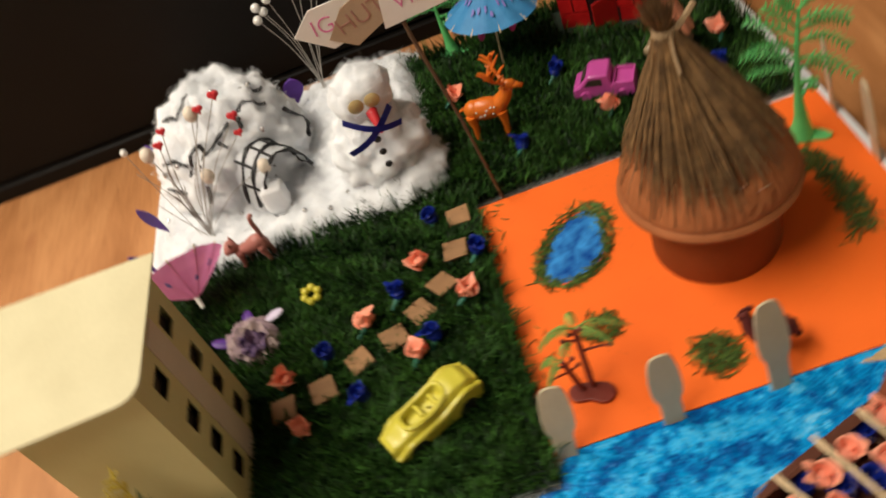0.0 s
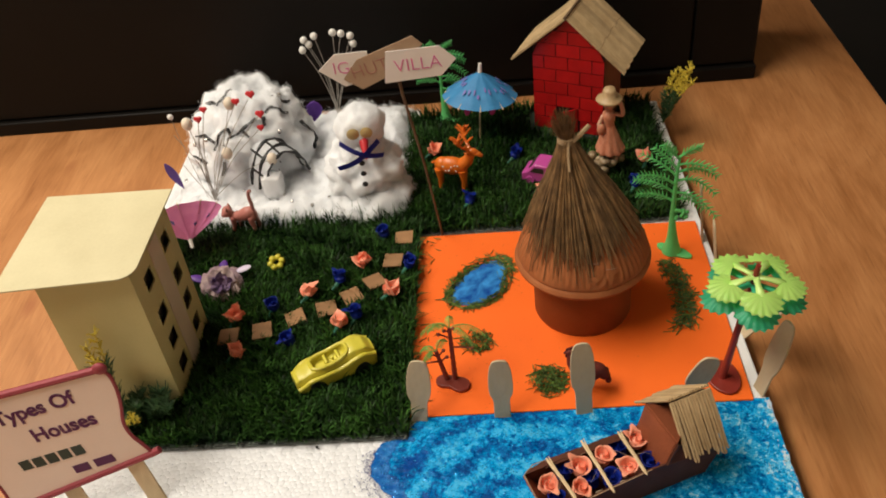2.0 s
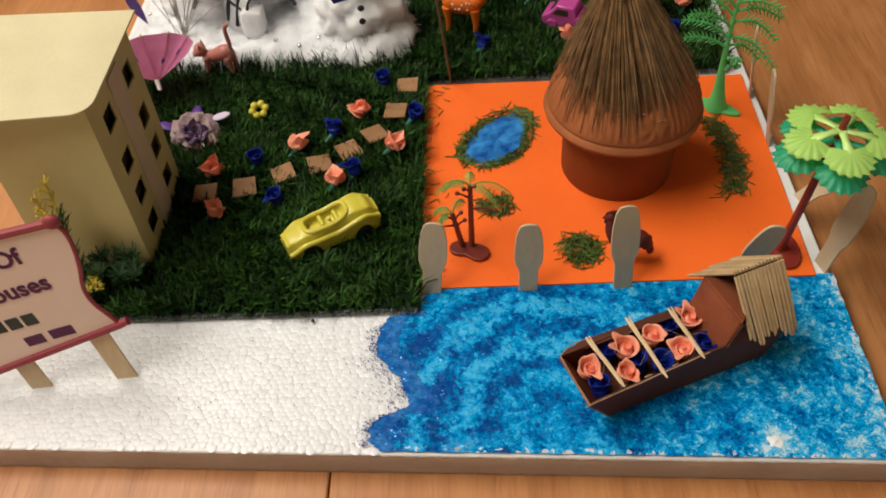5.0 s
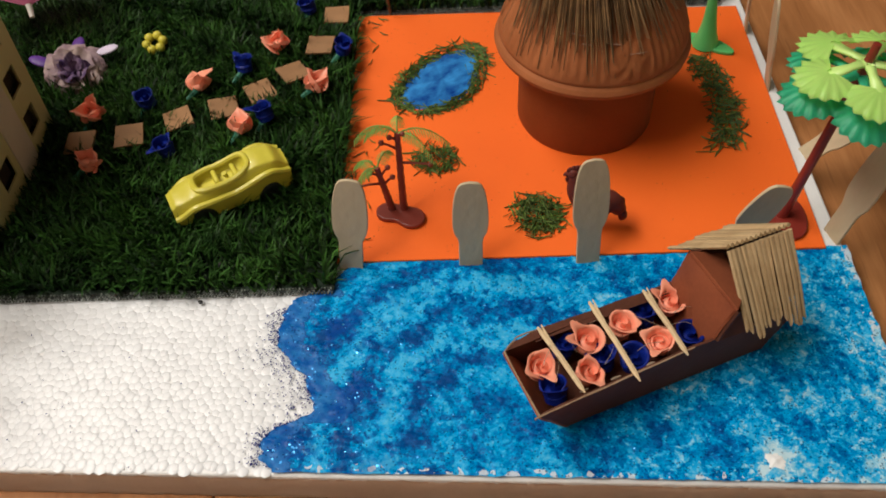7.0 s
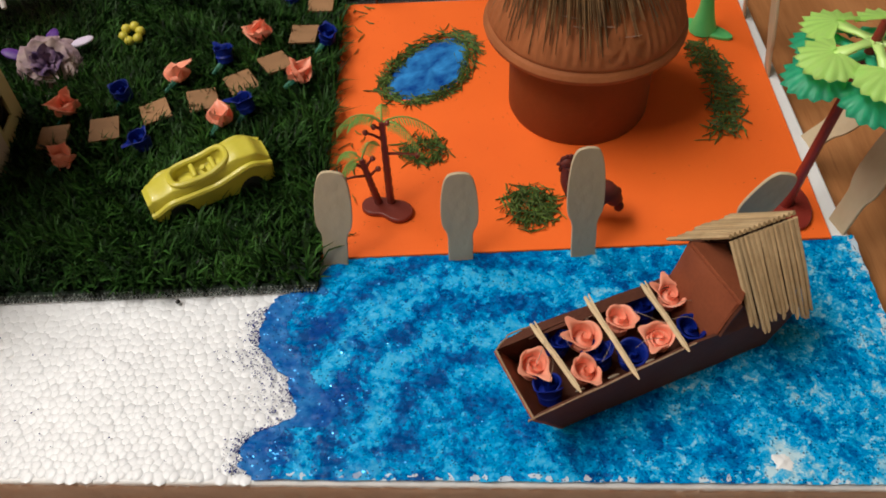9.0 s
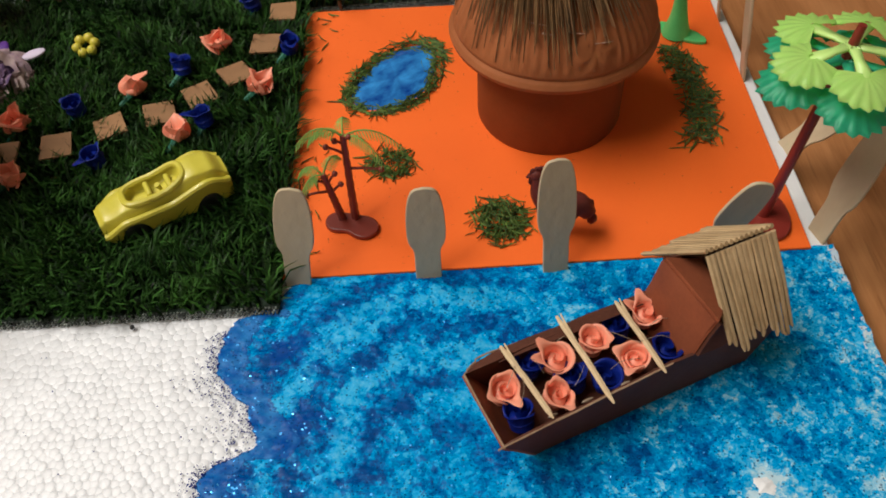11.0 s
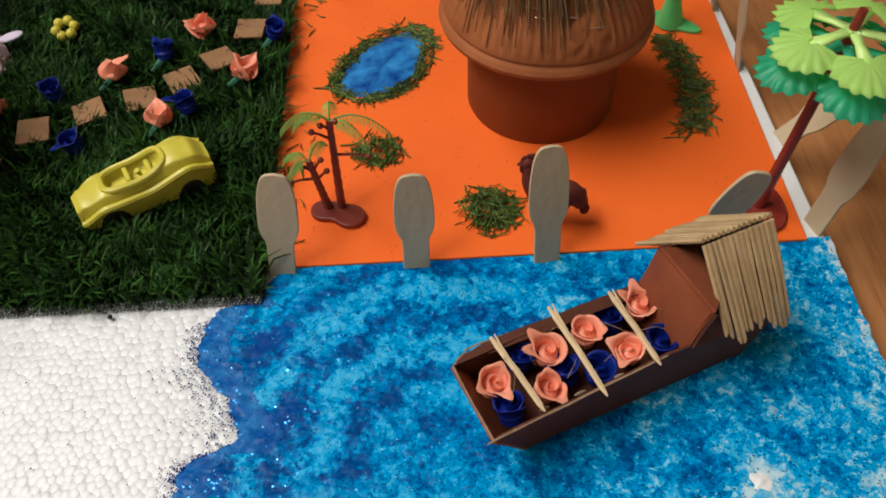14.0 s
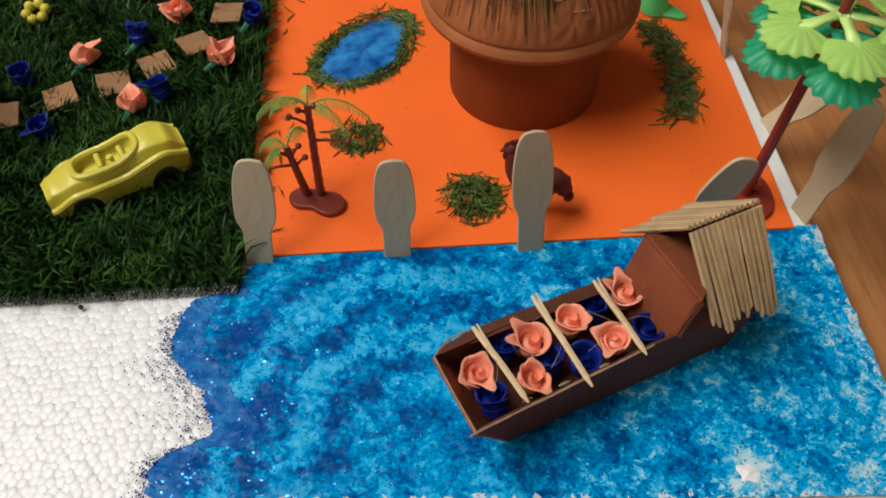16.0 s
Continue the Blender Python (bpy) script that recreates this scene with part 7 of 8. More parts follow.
# ---- the title board ----
def title_board():
    th = thing("title_board", "scroll-shaped card sign on two wooden legs", "sign", (-0.486, -0.0690, 0.0), 6.0)
    # face leans back a little; drawn in its own plane, x across and y up
    lean = Matrix.Rotation(radians(90 - 9), 4, "X") @ Matrix.Translation((-0.0095, -0.0060, 0.0))
    up = [(0.038, 0.132), (0.044, 0.126), (0.0455, 0.112), (0.044, 0.098), (0.0415, 0.084), (0.0435, 0.072), (0.0495, 0.061), (0.0535, 0.053)]
    right = [(p.x, p.y) for p in smooth_line([(x, y, 0) for x, y in up], 4)]
    left_ = [(-0.062, 0.016), (-0.060, 0.028), (-0.063, 0.050), (-0.066, 0.080), (-0.062, 0.104), (-0.055, 0.118)]
    left = [(p.x, p.y) for p in smooth_line([(x, y, 0) for x, y in left_], 4)]
    bm = bmesh.new()
    prism(bm, right + left, 0.0012, lean)
    card = part("scroll_card", bm, M_SIGNCARD, th, "cream card with handwriting")

    def bar(pts, r, name="scroll_edge"):
        b_ = bmesh.new()
        tube(b_, [lean @ Vector((x, y, 0.0004)) for x, y in pts], r, 8)
        part(name, b_, M_MAROON, th, "maroon marker edge")
    bar([(x, y) for x, y in right], 0.0013)
    bar([(x, y) for x, y in left], 0.0013)
    bar([(0.038, 0.132), (-0.055, 0.118)], 0.0027)
    bar([(0.059, 0.0555), (0.0535, 0.053), (-0.062, 0.016)], 0.0027)
    bm = bmesh.new()
    ball(bm, lean @ Vector((0.0395, 0.1325, 0.0005)), (0.0052, 0.0032, 0.0048), 14, 10)
    part("scroll_curl", bm, M_MAROON, th, "maroon rolled corner")
    rot = Matrix.Rotation(radians(12), 4, "Z")

    def put(text, size, x, y, material):
        text_part("lettering", text, size, material, card, lean @ Matrix.Translation((x, y, 0.0009)) @ rot)
    put("Types Of", 0.0160, -0.0145, 0.1060, M_PURPLEINK)
    put("Houses", 0.0160, 0.0005, 0.0870, M_PURPLEINK)
    # a handwritten line shown as plain bars
    for x, y, w in ((-0.0365, 0.0575, 0.008), (-0.0265, 0.0590, 0.008), (-0.0165, 0.0610, 0.008), (-0.0065, 0.0630, 0.008), (0.0035, 0.0650, 0.008)):
        bm = bmesh.new()
        box(bm, (0, 0, 0), (w, 0.0085, 0.0004), lean @ Matrix.Translation((x, y, 0.0008)) @ rot)
        part("writing_bar", bm, M_GREYINK, card)
    for x, y, w in ((0.001, 0.0485, 0.012), (0.0185, 0.0525, 0.015)):
        bm = bmesh.new()
        box(bm, (0, 0, 0), (w, 0.0070, 0.0004), lean @ Matrix.Translation((x, y, 0.0008)) @ rot)
        part("writing_bar", bm, M_PURPLEINK, card)
    for x in (-0.0195, 0.0345):
        bm = bmesh.new()
        o = [(-0.0065, -0.003), (0.0065, -0.003), (0.0065, 0.060), (-0.0065, 0.060)]
        prism(bm, o, 0.0018, Matrix.Translation((x, 0.0016, 0)) @ Matrix.Rotation(radians(81), 4, "X") @ Matrix.Rotation(radians(10), 4, "Z"))
        part("leg", bm, M_WOODSTICK, th, "flat wooden stick leg", bevel=0.0004)
    return th


title_board()


# ---- cotton snow, igloo and snowman ----
def cotton_noise(p, s=1.0):
    return 0.46 * noise.noise(p * 38 * s) + 0.46 * noise.noise(p * 88 * s) + 0.22 * noise.noise(p * 200 * s)


def snow_height(x, y):
    xa, xb, ya, yb = -0.532, -0.281, 0.2525, 0.462
    e = min(x - xa, xb - x, y - ya, yb - y)
    e += 0.006 * noise.noise((x * 45, y * 45, 0))
    return max(0.0, min(1.0, e / 0.016)) ** 0.5


bm = bmesh.new()


def snow_at(u, v):
    x, y = -0.542 + 0.268 * u, 0.243 + 0.225 * v
    k = snow_height(x, y)
    z = 0.001 + k * (0.0175 + 0.0080 * cotton_noise(Vector((x, y, 0.3))) + 0.010 * math.exp(-((x + 0.30) ** 2 + (y - 0.40) ** 2) / 0.002))
    return (x + 0.002 * noise.noise((x * 90, y * 90, 5)), y + 0.002 * noise.noise((x * 90, y * 90, 9)), z)


sheet(bm, snow_at, 150, 120)
SNOW = tagged(part("cotton_snow", bm, M_COTTON, None, smooth=2), "fluffy white cotton wool snow spread over the board", "cotton snow")


def fibres(ob, count, seed, ln=(0.004, 0.010)):
    """Loose cotton fibres lying on and curling off a surface."""
    me0 = ob.data
    rng = random.Random(seed)
    polys = [p for p in me0.polygons if p.normal.z > -0.15]
    vs, fs = [], []
    for i in range(count):
        p = polys[rng.randrange(len(polys))]
        nrm = p.normal
        t = nrm.orthogonal().normalized()
        t = (Matrix.Rotation(rng.uniform(0, 6.283), 3, nrm) @ t)
        q = nrm.cross(t)
        c = Vector(p.center)
        L = rng.uniform(*ln)
        lift = rng.uniform(0.0004, 0.0034) * (2.2 if rng.random() < 0.16 else 1.0)
        curl = rng.uniform(-0.4, 0.4) * L
        w = rng.uniform(0.00004, 0.00010)
        o = len(vs)
        for k in range(5):
            s = k / 4
            pt = c + t * (L * (s - 0.5)) + q * (curl * (s - 0.5) ** 2 * 4) + nrm * (lift * (0.15 + math.sin(math.pi * s) ** 0.7))
            vs += [tuple(pt - q * w), tuple(pt + q * w)]
        fs += [(o + 2 * k, o + 2 * k + 1, o + 2 * k + 3, o + 2 * k + 2) for k in range(4)]
    me = bpy.data.meshes.new("cotton_fluff")
    me.from_pydata(vs, [], fs)
    me.materials.append(M_FLUFF)
    fo = new("cotton_fluff", me)
    fo.parent = ob
    return tagged(fo, kind="stuff")


def puff(name, c, r, parent, amount=0.0045, seed=0.0, seg=48, rings=32, label=""):
    bm = bmesh.new()
    ball(bm, c, r, seg, rings)
    c = Vector(c)
    for v in bm.verts:
        d = (v.co - c).normalized()
        v.co += d * amount * cotton_noise(v.co + Vector((seed, seed, 0)), 1.0) * 1.6
    ob = part(name, bm, M_COTTON, parent, label, smooth=2)
    fibres(ob, int(620000 * max(r) * (r[0] + r[1])), int(seed * 7) + 1)
    return ob


def igloo():
    c = Vector((-0.451, 0.372, 0.010))
    th = thing("cotton_igloo", "cotton igloo with black block lines and a tunnel mouth", "model igloo", c)
    R = Vector((0.070, 0.064, 0.094))
    puff("dome", (0, 0, 0), R, th, 0.0105, 3.0, 110, 76)

    def on(a, b, out=1.0):
        p = Vector((R.x * math.cos(b) * math.cos(a), R.y * math.cos(b) * math.sin(a), R.z * math.sin(b)))
        k = cotton_noise(p + Vector((3, 3, 0)), 1.0)
        # thread runs straighter than the cotton and dips under it here and there
        q = p + p.normalized() * (0.0136 * (k if out > 2 else 0.55 * k) + (0 if out > 2 else 0.0008))
        return q + p.normalized() * 0.0004 * out
    # each line: bearing in half turns, then height on the dome
    strokes = (((1.268, 1.11), (1.284, 1.29), (1.297, 1.42)), ((1.354, 0.52), (1.377, 0.65), (1.405, 0.78), (1.438, 0.80), (1.456, 0.71), (1.425, 0.59)),
               ((1.456, 0.70), (1.557, 0.82), (1.648, 0.89)), ((1.541, 0.77), (1.572, 0.68)), ((1.738, 0.92), (1.80, 0.95), (1.85, 0.84), (1.904, 0.76)),
               ((1.96, 0.56), (1.99, 0.39), (2.005, 0.23), (1.945, 0.18)), ((1.412, 0.40), (1.397, 0.24)), ((1.707, 0.88), (1.689, 0.78)),
               ((1.10, 1.02), (1.17, 1.10), (1.268, 1.11)), ((1.20, 0.60), (1.26, 0.66), (1.354, 0.62)), ((1.90, 1.05), (1.96, 0.90), (2.02, 0.82)), ((1.14, 0.30), (1.22, 0.36), (1.30, 0.34)))
    lines = []
    for st in strokes:
        lines.append([(math.pi * q.x, q.y) for q in smooth_line([(a, b, 0) for a, b in st], 5)])
    for ln in lines:
        bm = bmesh.new()
        tube(bm, [on(a, b) for a, b in ln], [0.0018 + 0.0015 * noise.noise((k * 0.5, ln[0][0] * 9, 0)) for k in range(len(ln))], 6)
        part("block_line", bm, M_BLACK, th)
    # the tunnel, an arch of puffs turned to the south-east
    ax = Vector((0.70, -0.71, 0)).normalized()
    sd = Vector((ax.y, -ax.x, 0))
    base = Vector((0.022, -0.042, 0.008))
    bm = bmesh.new()

    def f(u, v):
        a = math.pi * u
        p = base + ax * (0.036 * v) + sd * (0.026 * math.cos(a)) * -1 + Vector((0, 0, (0.046 - 0.006 * v) * math.sin(a)))
        d = (sd * -math.cos(a) + Vector((0, 0, math.sin(a))))
        return p + d * (0.004 * cotton_noise(p + Vector((8, 1, 0))) + 0.002 * math.sin(math.pi * v))
    sheet(bm, f, 36, 20)
    bmesh.ops.solidify(bm, geom=bm.faces[:], thickness=0.011)
    part("tunnel", bm, M_COTTON, th, smooth=2)

    def tf(u, v, o=0.0006):
        a = math.pi * u
        p = base + ax * (0.036 * v) + sd * (0.026 * math.cos(a)) * -1 + Vector((0, 0, (0.046 - 0.006 * v) * math.sin(a)))
        d = (sd * -math.cos(a) + Vector((0, 0, math.sin(a))))
        return p + d * (0.004 * cotton_noise(p + Vector((8, 1, 0))) + 0.002 * math.sin(math.pi * v) + o)
    for v in (0.30, 0.66, 0.98):
        bm = bmesh.new()
        tube(bm, [tf(0.05 + 0.9 * k / 18, v) for k in range(19)], [0.0016 + 0.0007 * math.sin(k * 1.1 + v * 9) for k in range(19)], 6)
        part("block_line", bm, M_BLACK, th)
    for u, va, vb in ((0.2, 0.3, 0.98), (0.38, 0.0, 0.66), (0.52, 0.3, 0.98), (0.68, 0.0, 0.66), (0.82, 0.3, 0.98), (0.07, 0.0, 0.98)):
        bm = bmesh.new()
        tube(bm, [tf(u, va + (vb - va) * k / 8) for k in range(9)], 0.0012, 6)
        part("block_line", bm, M_BLACK, th)
    bc = base + ax * 0.0335 + sd * 0.0165 + Vector((0, 0, 0.010))
    bm = bmesh.new()
    cube = bmesh.ops.create_cube(bm, size=2.0)
    bmesh.ops.subdivide_edges(bm, edges=bm.edges[:], cuts=7, use_grid_fill=True)
    for v in bm.verts:
        q = v.co.lerp(v.co.normalized() * 1.15, 0.45)
        q = Vector((q.x * 0.0105, q.y * 0.0095, q.z * 0.0150))
        q *= 1 + 0.10 * noise.noise(q * 160) - 0.05 * abs(math.sin(q.x * 420 + q.z * 130))
        v.co = bc + q
    part("cloth_block", bm, M_COTTON, th, "pleated white cloth block", smooth=2)
    for ring in ([(-0.0100, 0.0, -0.0110), (-0.0040, -0.0098, -0.0128), (0.0060, -0.0094, -0.0122), (0.0112, -0.0030, -0.0110)], [(-0.0108, 0.0, -0.0110), (-0.0112, -0.0010, 0.0), (-0.0078, -0.0030, 0.0140)]):
        bm = bmesh.new()
        tube(bm, smooth_line([bc + Vector(q) for q in ring], 5), 0.0014, 6)
        part("block_line", bm, M_BLACK, th)
    # dark sheet in place of the shade inside the tunnel
    bm = bmesh.new()
    prism(bm, [(0.018 * math.cos(a), 0.034 * math.sin(a)) for a in [k * math.pi / 14 for k in range(15)]], 0.001,
          Matrix.Translation(base + ax * 0.014) @ Matrix.Rotation(math.atan2(sd.y, sd.x), 4, "Z") @ Matrix.Rotation(radians(90), 4, "X"))
    part("mouth_shade", bm, M_DARK, th)
    return th, on, c


fibres(SNOW, 16000, 77)
IGLOO, igloo_on, IGLOO_C = igloo()


def snowman():
    c = (-0.322, 0.301, 0.004)
    th = thing("cotton_snowman", "cotton wool snowman with red nose and blue bow", "snowman", c, 6)
    puff("body", (0, 0, 0.029), (0.0385, 0.036, 0.042), th, 0.0090, 1.0, 80, 56)
    puff("head", (0.004, 0, 0.0830), (0.0250, 0.0235, 0.0240), th, 0.0046, 5.0)
    puff("skirt", (0.002, -0.010, 0.004), (0.047, 0.042, 0.022), th, 0.0060, 6.0, 56, 36)
    for x in (-0.0035, 0.0095):
        bm = bmesh.new()
        lathe(bm, [(0.0, 0.0012), (0.0050, 0.0010), (0.0062, 0.0), (0.0, -0.001)], 18)
        bmesh.ops.transform(bm, matrix=Matrix.Translation((x + 0.001, -0.0240, 0.0885)) @ Matrix.Rotation(radians(90), 4, "X"), verts=bm.verts)
        part("eye", bm, M_GOLD, th, "round gold sequin eye")
    bm = bmesh.new()
    tube(bm, [(0.0065, -0.022, 0.0785), (0.0070, -0.031, 0.0745), (0.0075, -0.0385, 0.0680)], [0.0048, 0.0036, 0.0010], 10)
    part("nose", bm, M_REDFOAM, th, "red carrot-shaped nose")
    for a, b in (((-0.017, -0.0255, 0.0815), (0.0245, -0.0365, 0.0690)), ((0.021, -0.0260, 0.0795), (-0.021, -0.0385, 0.0610))):
        bm = bmesh.new()
        a, b = Vector(a), Vector(b)
        d = (b - a)
        wv = Vector((-d.z, 0, d.x)).normalized() * 0.0028

        def f(u, v):
            p = a.lerp(b, u) + Vector((0, -0.010 * math.sin(math.pi * u), 0)) + wv * (2 * v - 1)
            return p
        g = sheet(bm, f, 12, 2)
        bmesh.ops.solidify(bm, geom=bm.faces[:], thickness=0.0006)
        part("scarf_ribbon", bm, M_GLITTERBLUE, th, "glittery dark blue ribbon end")
    for z, y in ((0.0605, -0.0335), (0.0510, -0.0375), (0.0400, -0.0400)):
        bm = bmesh.new()
        ball(bm, (0.002, y, z), (0.0030, 0.0016, 0.0030), 12, 8)
        part("button", bm, M_BLACK, th, "black button")
    return th


snowman()


def bead(name, p, r, material, label, category, group):
    bm = bmesh.new()
    ball(bm, (0, 0, 0), r, 12, 8)
    ob = part(name, bm, material, None, smooth=2)
    ob.location = p
    return tagged(ob, label, category, group)


# silver beads pressed into the cotton
for u, b in ((1.747, 1.28), (1.918, 0.96), (1.754, 0.63), (1.69, 0.56), (1.30, 0.62), (1.20, 0.50)):
    bead("silver_bead", IGLOO_C + igloo_on(math.pi * u, b, 3.0), 0.0028, M_SILVER, "small silver bead stuck in the cotton igloo", "bead", "silver beads")
for x, y in ((-0.522, 0.330), (-0.497, 0.285), (-0.454, 0.305), (-0.359, 0.281), (-0.396, 0.273), (-0.375, 0.268), (-0.408, 0.290)):
    z = 0.001 + snow_height(x, y) * (0.0165 + 0.0080 * cotton_noise(Vector((x, y, 0.3)))) + 0.001
    bead("silver_bead", (x, y, z), 0.0023, M_SILVER, "small silver bead lying on cotton snow", "bead", "silver beads")

def heart_shape(bm, c, k=1.0):
    c = Vector(c)
    for sx in (-1, 1):
        ball(bm, c + Vector((sx * 0.0019, 0, 0.001)) * k, (0.0028 * k, 0.0022 * k, 0.0028 * k), 10, 8)
    tube(bm, [c + Vector((0, 0, 0.0006)) * k, c + Vector((0, 0, -0.0048)) * k], [0.0035 * k, 0.0004], 8)


def sprig(name, label, base, tips, r, material, wire=0.00045, tilt=1.0):
    """A bunch of wire stems, each ending in a bud."""
    th = thing(name, label, "wire sprig", base)
    b = Vector(base)
    for k, t in enumerate(tips):
        t = Vector(t) - b
        mid = t * 0.5 + Vector((RNG.uniform(-0.004, 0.004), 0.002, 0.006))
        bm = bmesh.new()
        tube(bm, smooth_line([(RNG.uniform(-0.002, 0.002), 0, 0), mid, t], 5), wire, 5)
        stem = part("stem", bm, M_WIRE, th)
        bm = bmesh.new()
        ball(bm, t, (r, r, r * tilt), 14, 10)
        part("bud", bm, material, th, smooth=2)
    return th


sprig("pearl_sprig", "bunch of white pearl buds on thin wire stems", (-0.365, 0.437, 0.020),
      [(-0.3885, 0.440, 0.1165), (-0.3765, 0.440, 0.1205), (-0.3555, 0.441, 0.1225), (-0.3465, 0.441, 0.1205), (-0.3365, 0.440, 0.1175), (-0.3345, 0.438, 0.1090), (-0.3915, 0.438, 0.1060), (-0.384, 0.44, 0.111)], 0.0043, M_PEARL)
sprig("bud_sprig", "spray of ivory buds on bare wire before the igloo", (-0.484, 0.296, 0.016),
      [(-0.4893, 0.300, 0.1044), (-0.4421, 0.302, 0.1228), (-0.4569, 0.297, 0.0687), (-0.4136, 0.300, 0.0567)], 0.0055, M_BUD, 0.0004, 1.25)
hs = thing("heart_sprig", "spray of small red foam hearts on thin wire stems", "wire sprig", (-0.484, 0.296, 0.016))
for k, q in enumerate(((-0.4345, 0.300, 0.1254), (-0.419, 0.302, 0.1309), (-0.4685, 0.300, 0.1192), (-0.4765, 0.299, 0.1093), (-0.4147, 0.302, 0.1086), (-0.4172, 0.301, 0.0935))):
    hv = Vector(q) - Vector((-0.484, 0.296, 0.016))
    bm = bmesh.new()
    tube(bm, smooth_line([(0.0006 * k - 0.0015, 0, 0), hv * 0.5 + Vector((-0.004, 0.0, 0.004)), hv], 5), 0.0004, 5)
    part("stem", bm, M_WIRE, hs)
    bm = bmesh.new()
    heart_shape(bm, hv, 0.90 + 0.1 * math.sin(k * 2.1))
    part("heart", bm, M_REDFOAM, hs, "red foam heart", smooth=2)
for k in range(9):
    wrng = random.Random(60 + k)
    tip = (-0.482 + wrng.uniform(-0.028, 0.040), 0.296 + wrng.uniform(-0.004, 0.004), wrng.uniform(0.050, 0.095))
    bm = bmesh.new()
    base_ = Vector((-0.482 + wrng.uniform(-0.003, 0.003), 0.292, 0.012))
    tube(bm, smooth_line([base_, base_.lerp(Vector(tip), 0.5) + Vector((wrng.uniform(-0.006, 0.006), 0, 0.006)), tip], 5), 0.00035, 5)
    tagged(part("bare_wire", bm, M_WIRE, None), "thin bare floral wire standing before the igloo", "wire", "bare floral wires")

sprig("pearl_sprig", "single small pearl on a thin wire stem", (-0.490, 0.296, 0.016), [(-0.5022, 0.297, 0.1156)], 0.0030, M_PEARL, 0.0003)

# purple spoon-shaped leaves along the edge of the snow
for x, y, z, tx, ty, a, ln in ((-0.522, 0.318, 0.014, 4, -16, 30, 0.042), (-0.537, 0.285, 0.004, 4, -20, 30, 0.034), (-0.508, 0.372, 0.030, -4, -12, 20, 0.042), (-0.392, 0.425, 0.022, 0, 8, 0, 0.034)):
    bm = bmesh.new()
    prism(bm, [(0.0045 * math.sin(math.pi * min(1, k / 16)) ** 0.8 * (0.35 + 0.65 * (k / 16)) * 1.4, ln * k / 16) for k in range(17)]
          + [(-0.0045 * math.sin(math.pi * min(1, k / 16)) ** 0.8 * (0.35 + 0.65 * (k / 16)) * 1.4, ln * k / 16) for k in range(15, 0, -1)], 0.0014, Matrix.Rotation(radians(90), 4, "X"))
    ob = part("purple_leaf", bm, M_PURPLE, None, bevel=0.0003)
    ob.matrix_world = pose(x, y, z, tx, ty, a) @ (Matrix.Diagonal((2.1, 1.6, 0.8, 1)) if x > -0.45 else Matrix.Identity(4))
    tagged(ob, "purple foam leaf standing at the edge of cotton snow", "leaf", "purple leaves")


# ---- flowers and sprigs in the grass ----
def carnation(place):
    th = thing("fabric_carnation", "ruffled mauve fabric carnation lying on the grass", "fabric flower", place)
    rng = random.Random(8)
    # inner: narrow dark purple petals on edge; outer: broad pale ruffled ones
    for ring, (n, r, tip, mm) in enumerate(((6, 0.0070, 8, M_CARNHEART), (7, 0.0105, 30, M_CARNHEART), (7, 0.0140, 52, M_CARNATION), (8, 0.0175, 70, M_CARNATION), (8, 0.0195, 82, M_CARNATION))):
        for i in range(n):
            az = 2 * math.pi * i / n + ring * 0.7 + rng.uniform(-0.25, 0.25)
            bm = bmesh.new()
            ph, fr = rng.uniform(0, 6), rng.uniform(9, 14)
            tp = tip + rng.uniform(-8, 8)
            rr0 = r * rng.uniform(0.88, 1.10)

            def f(u, v):
                s = (u - 0.5)
                w = rr0 * 2.1 * (0.18 + 0.82 * v ** 0.7) * (1 - 0.16 * v ** 6)
                el = radians(90 - tp) - 0.40 * v
                notch = 0.05 * math.sin(s * 19 + ph) + 0.025 * math.sin(s * 41 + 2 * ph)
                rr = rr0 * v * (1 + notch * v * v - 0.22 * (2 * s) ** 4 * v)
                x = rr * math.cos(el) + 0.0016 * v * v * math.cos(s * fr + ph) - 0.28 * rr0 * (2 * s) ** 2 * v
                z = 0.001 + rr * math.sin(el) + 0.0016 * v * v * math.sin(s * fr * 1.2 + ph)
                y = s * w
                ca, sa = math.cos(az), math.sin(az)
                return (x * ca - y * sa, x * sa + y * ca, z)
            sheet(bm, f, 30, 7)
            part("petal", bm, mm, th, smooth=2)
    return th


cn = carnation((-0.447, 0.158, 0.0135))
cn.matrix_world = pose(-0.447, 0.157, 0.0140, 32, 6, 10)
for x, y, a, mm, lb in ((-0.4345, 0.1740, 4, M_LILAC, "pale lilac"), (-0.4640, 0.1625, 165, M_PURPLE, "purple"), (-0.4500, 0.1730, 85, M_PURPLE, "purple")):
    bm = bmesh.new()
    ball(bm, (0.006, 0, 0), (0.0085, 0.0046, 0.0016), 14, 8)
    ob = part("loose_petal", bm, mm, None, smooth=2)
    ob.matrix_world = pose(x, y, 0.0165, 0, -14, a)
    tagged(ob, lb + " oval petal lying beside the carnation", "petal")

th = thing("bead_flower", "small yellow plastic bead flower ring lying on grass", "bead flower", (-0.3995, 0.1845, 0.0150))
th.matrix_world = pose(-0.3995, 0.1845, 0.0150, 20, 0, 0)
for i in range(6):
    bm = bmesh.new()
    ball(bm, (0.0056 * math.cos(i * math.pi / 3 + 0.3), 0.0056 * math.sin(i * math.pi / 3 + 0.3), 0), 0.0032, 14, 10)
    part("petal_bead", bm, M_YELLOW, th, smooth=2)


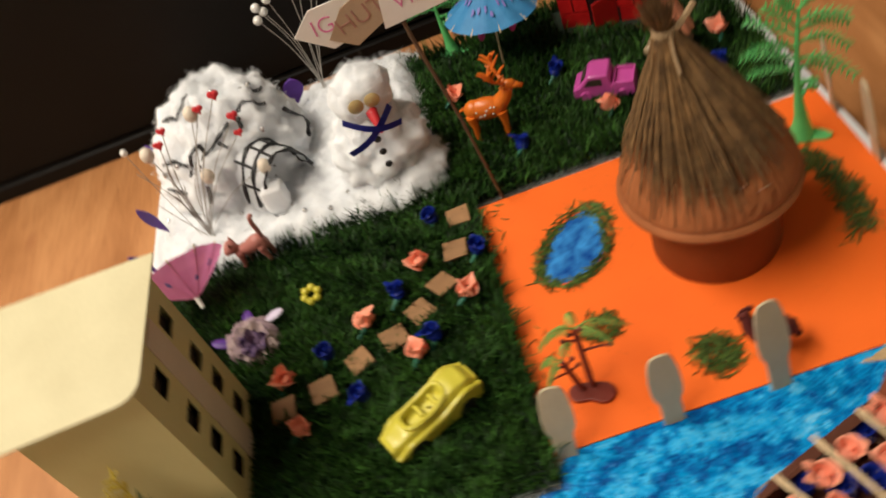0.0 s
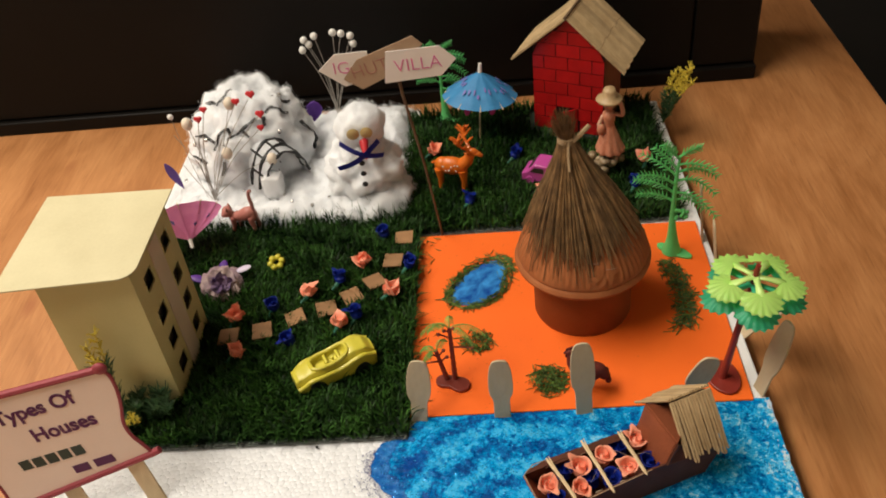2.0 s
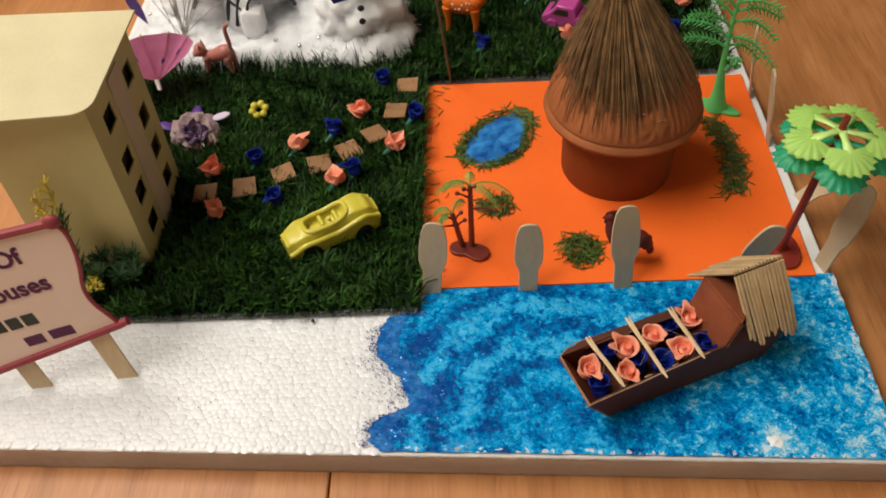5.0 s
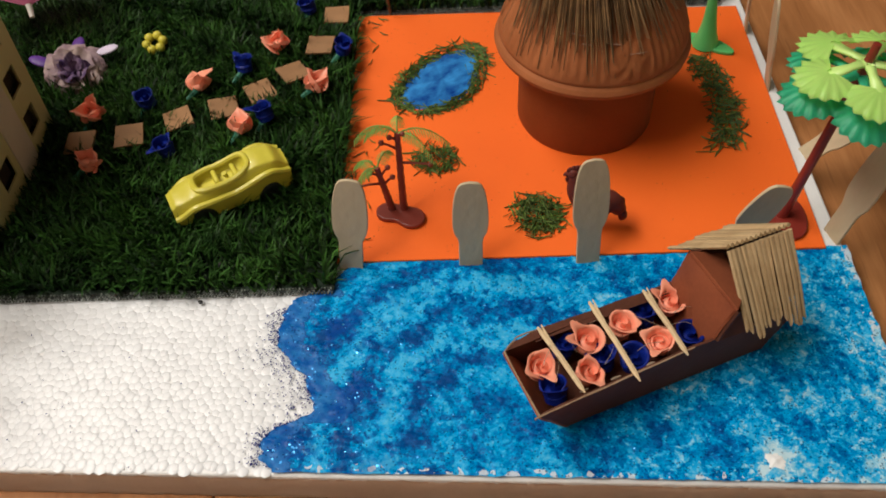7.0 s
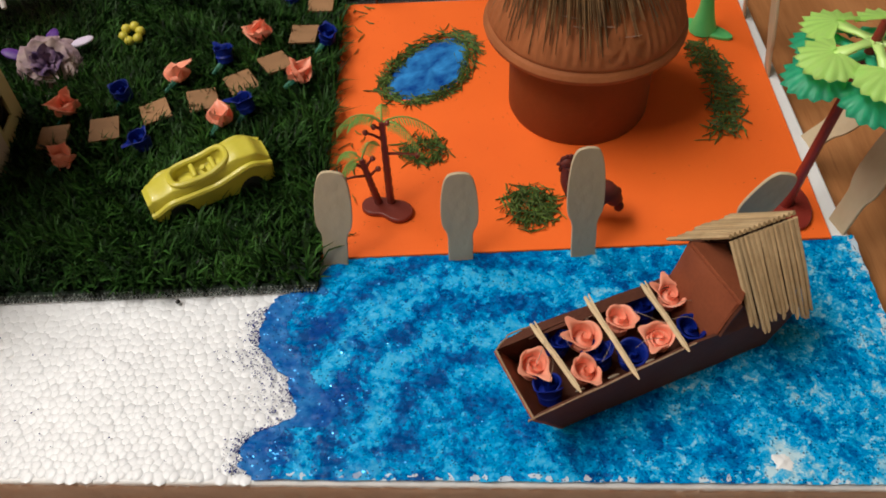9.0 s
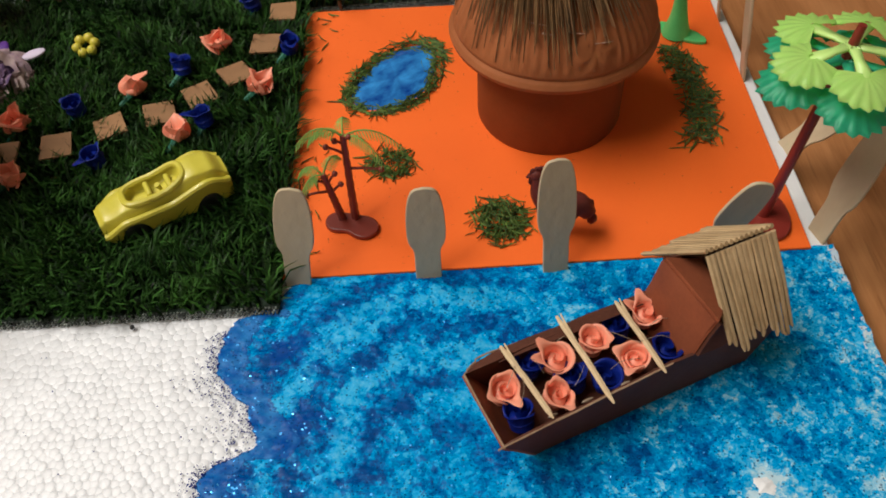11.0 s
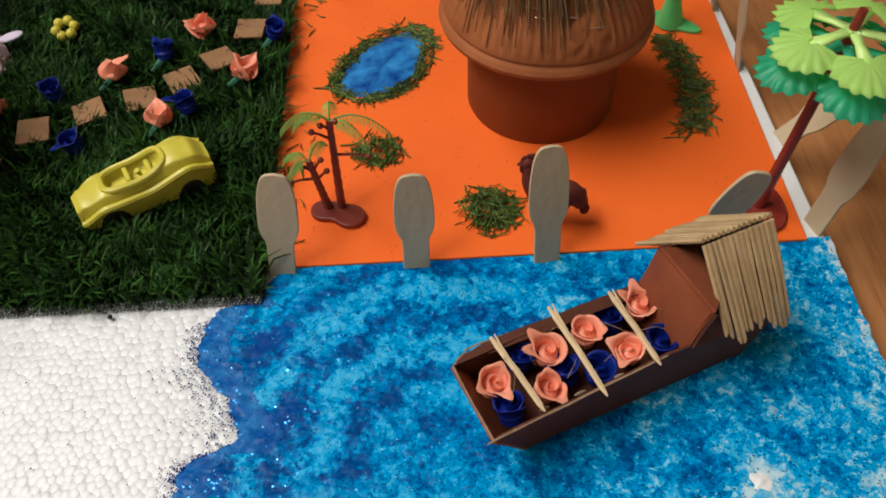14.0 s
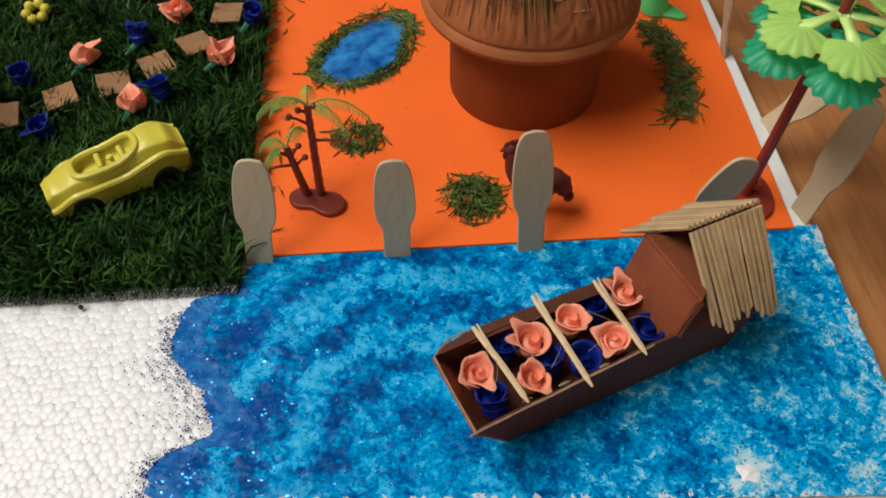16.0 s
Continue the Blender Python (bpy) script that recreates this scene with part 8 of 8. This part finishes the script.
def leafy_sprig(place, turn, h, label, yellow_from=0.6, seed=0, n=5, lean=(0, 0), spread=1.0):
    th = thing("artificial_sprig", label, "artificial plant", place, turn)
    rng = random.Random(seed)
    for i in range(n):
        az = rng.uniform(0, 6.28)
        out = rng.uniform(0.2, 0.7) * h * spread
        pts = smooth_line([(0, 0, 0), (lean[0] * 0.4 + math.cos(az) * out * 0.35, lean[1] * 0.4 + math.sin(az) * out * 0.35, h * 0.5), (lean[0] + math.cos(az) * out * 0.55, lean[1] + math.sin(az) * out * 0.55, h * rng.uniform(0.75, 1.0))], 6)
        for kind, mm in (("stem", M_GPLANT), ("tip", M_YPLANT)):
            bm = bmesh.new()
            cut = int(len(pts) * yellow_from)
            seg = pts[:cut + 1] if kind == "stem" else pts[cut:]
            if len(seg) < 2:
                bm.free()
                continue
            tube(bm, seg, 0.0006, 5)
            for p in seg[1:]:
                for k in range(7):
                    a = rng.uniform(0, 6.28)
                    rr = rng.uniform(0.0028, 0.0052)
                    q = p + Vector((math.cos(a) * rr, math.sin(a) * rr, rng.uniform(0.002, 0.0065)))
                    if kind == "tip":
                        tube(bm, [p, p.lerp(q, 0.6), q], [0.0005, 0.0006, 0.0003], 4)
                        ball(bm, q, 0.0007, 6, 4)
                    else:
                        q = p + (q - p) * 1.7
                        tube(bm, [p, p.lerp(q, 0.5), q], [0.0003, 0.0006, 0.00015], 4)
            part(kind, bm, mm, th, "yellow tip" if kind == "tip" else "")
    return th


leafy_sprig((-0.497, 0.010, 0.004), 0, 0.100, "tall artificial sprig with yellow tips before the tower", 0.64, 1, 3, (0.002, 0.0), 0.16)
leafy_sprig((-0.484, 0.012, 0.004), 0, 0.026, "low dark green artificial sprig before the tower", 0.94, 2, 5, (0.012, 0.0), 1.3)
leafy_sprig((-0.468, 0.010, 0.004), 0, 0.022, "low dark green artificial sprig before the tower", 0.94, 5, 4, (0.010, -0.002), 1.4)
leafy_sprig((-0.488, -0.004, 0.004), 0, 0.020, "low artificial sprig with pale yellow tips before the tower", 0.72, 3, 4, (0.006, -0.004))
leafy_sprig((0.001, 0.398, 0.002), 0, 0.070, "artificial sprig with yellow tips at the board's corner", 0.50, 4, 6, (0.016, 0.0), 0.55)
# a small dark bead on the foam
bead("black_bead", (-0.336, -0.025, 0.0022), 0.0012, M_BLACK, "tiny black bead lying on the white board", "bead", "")
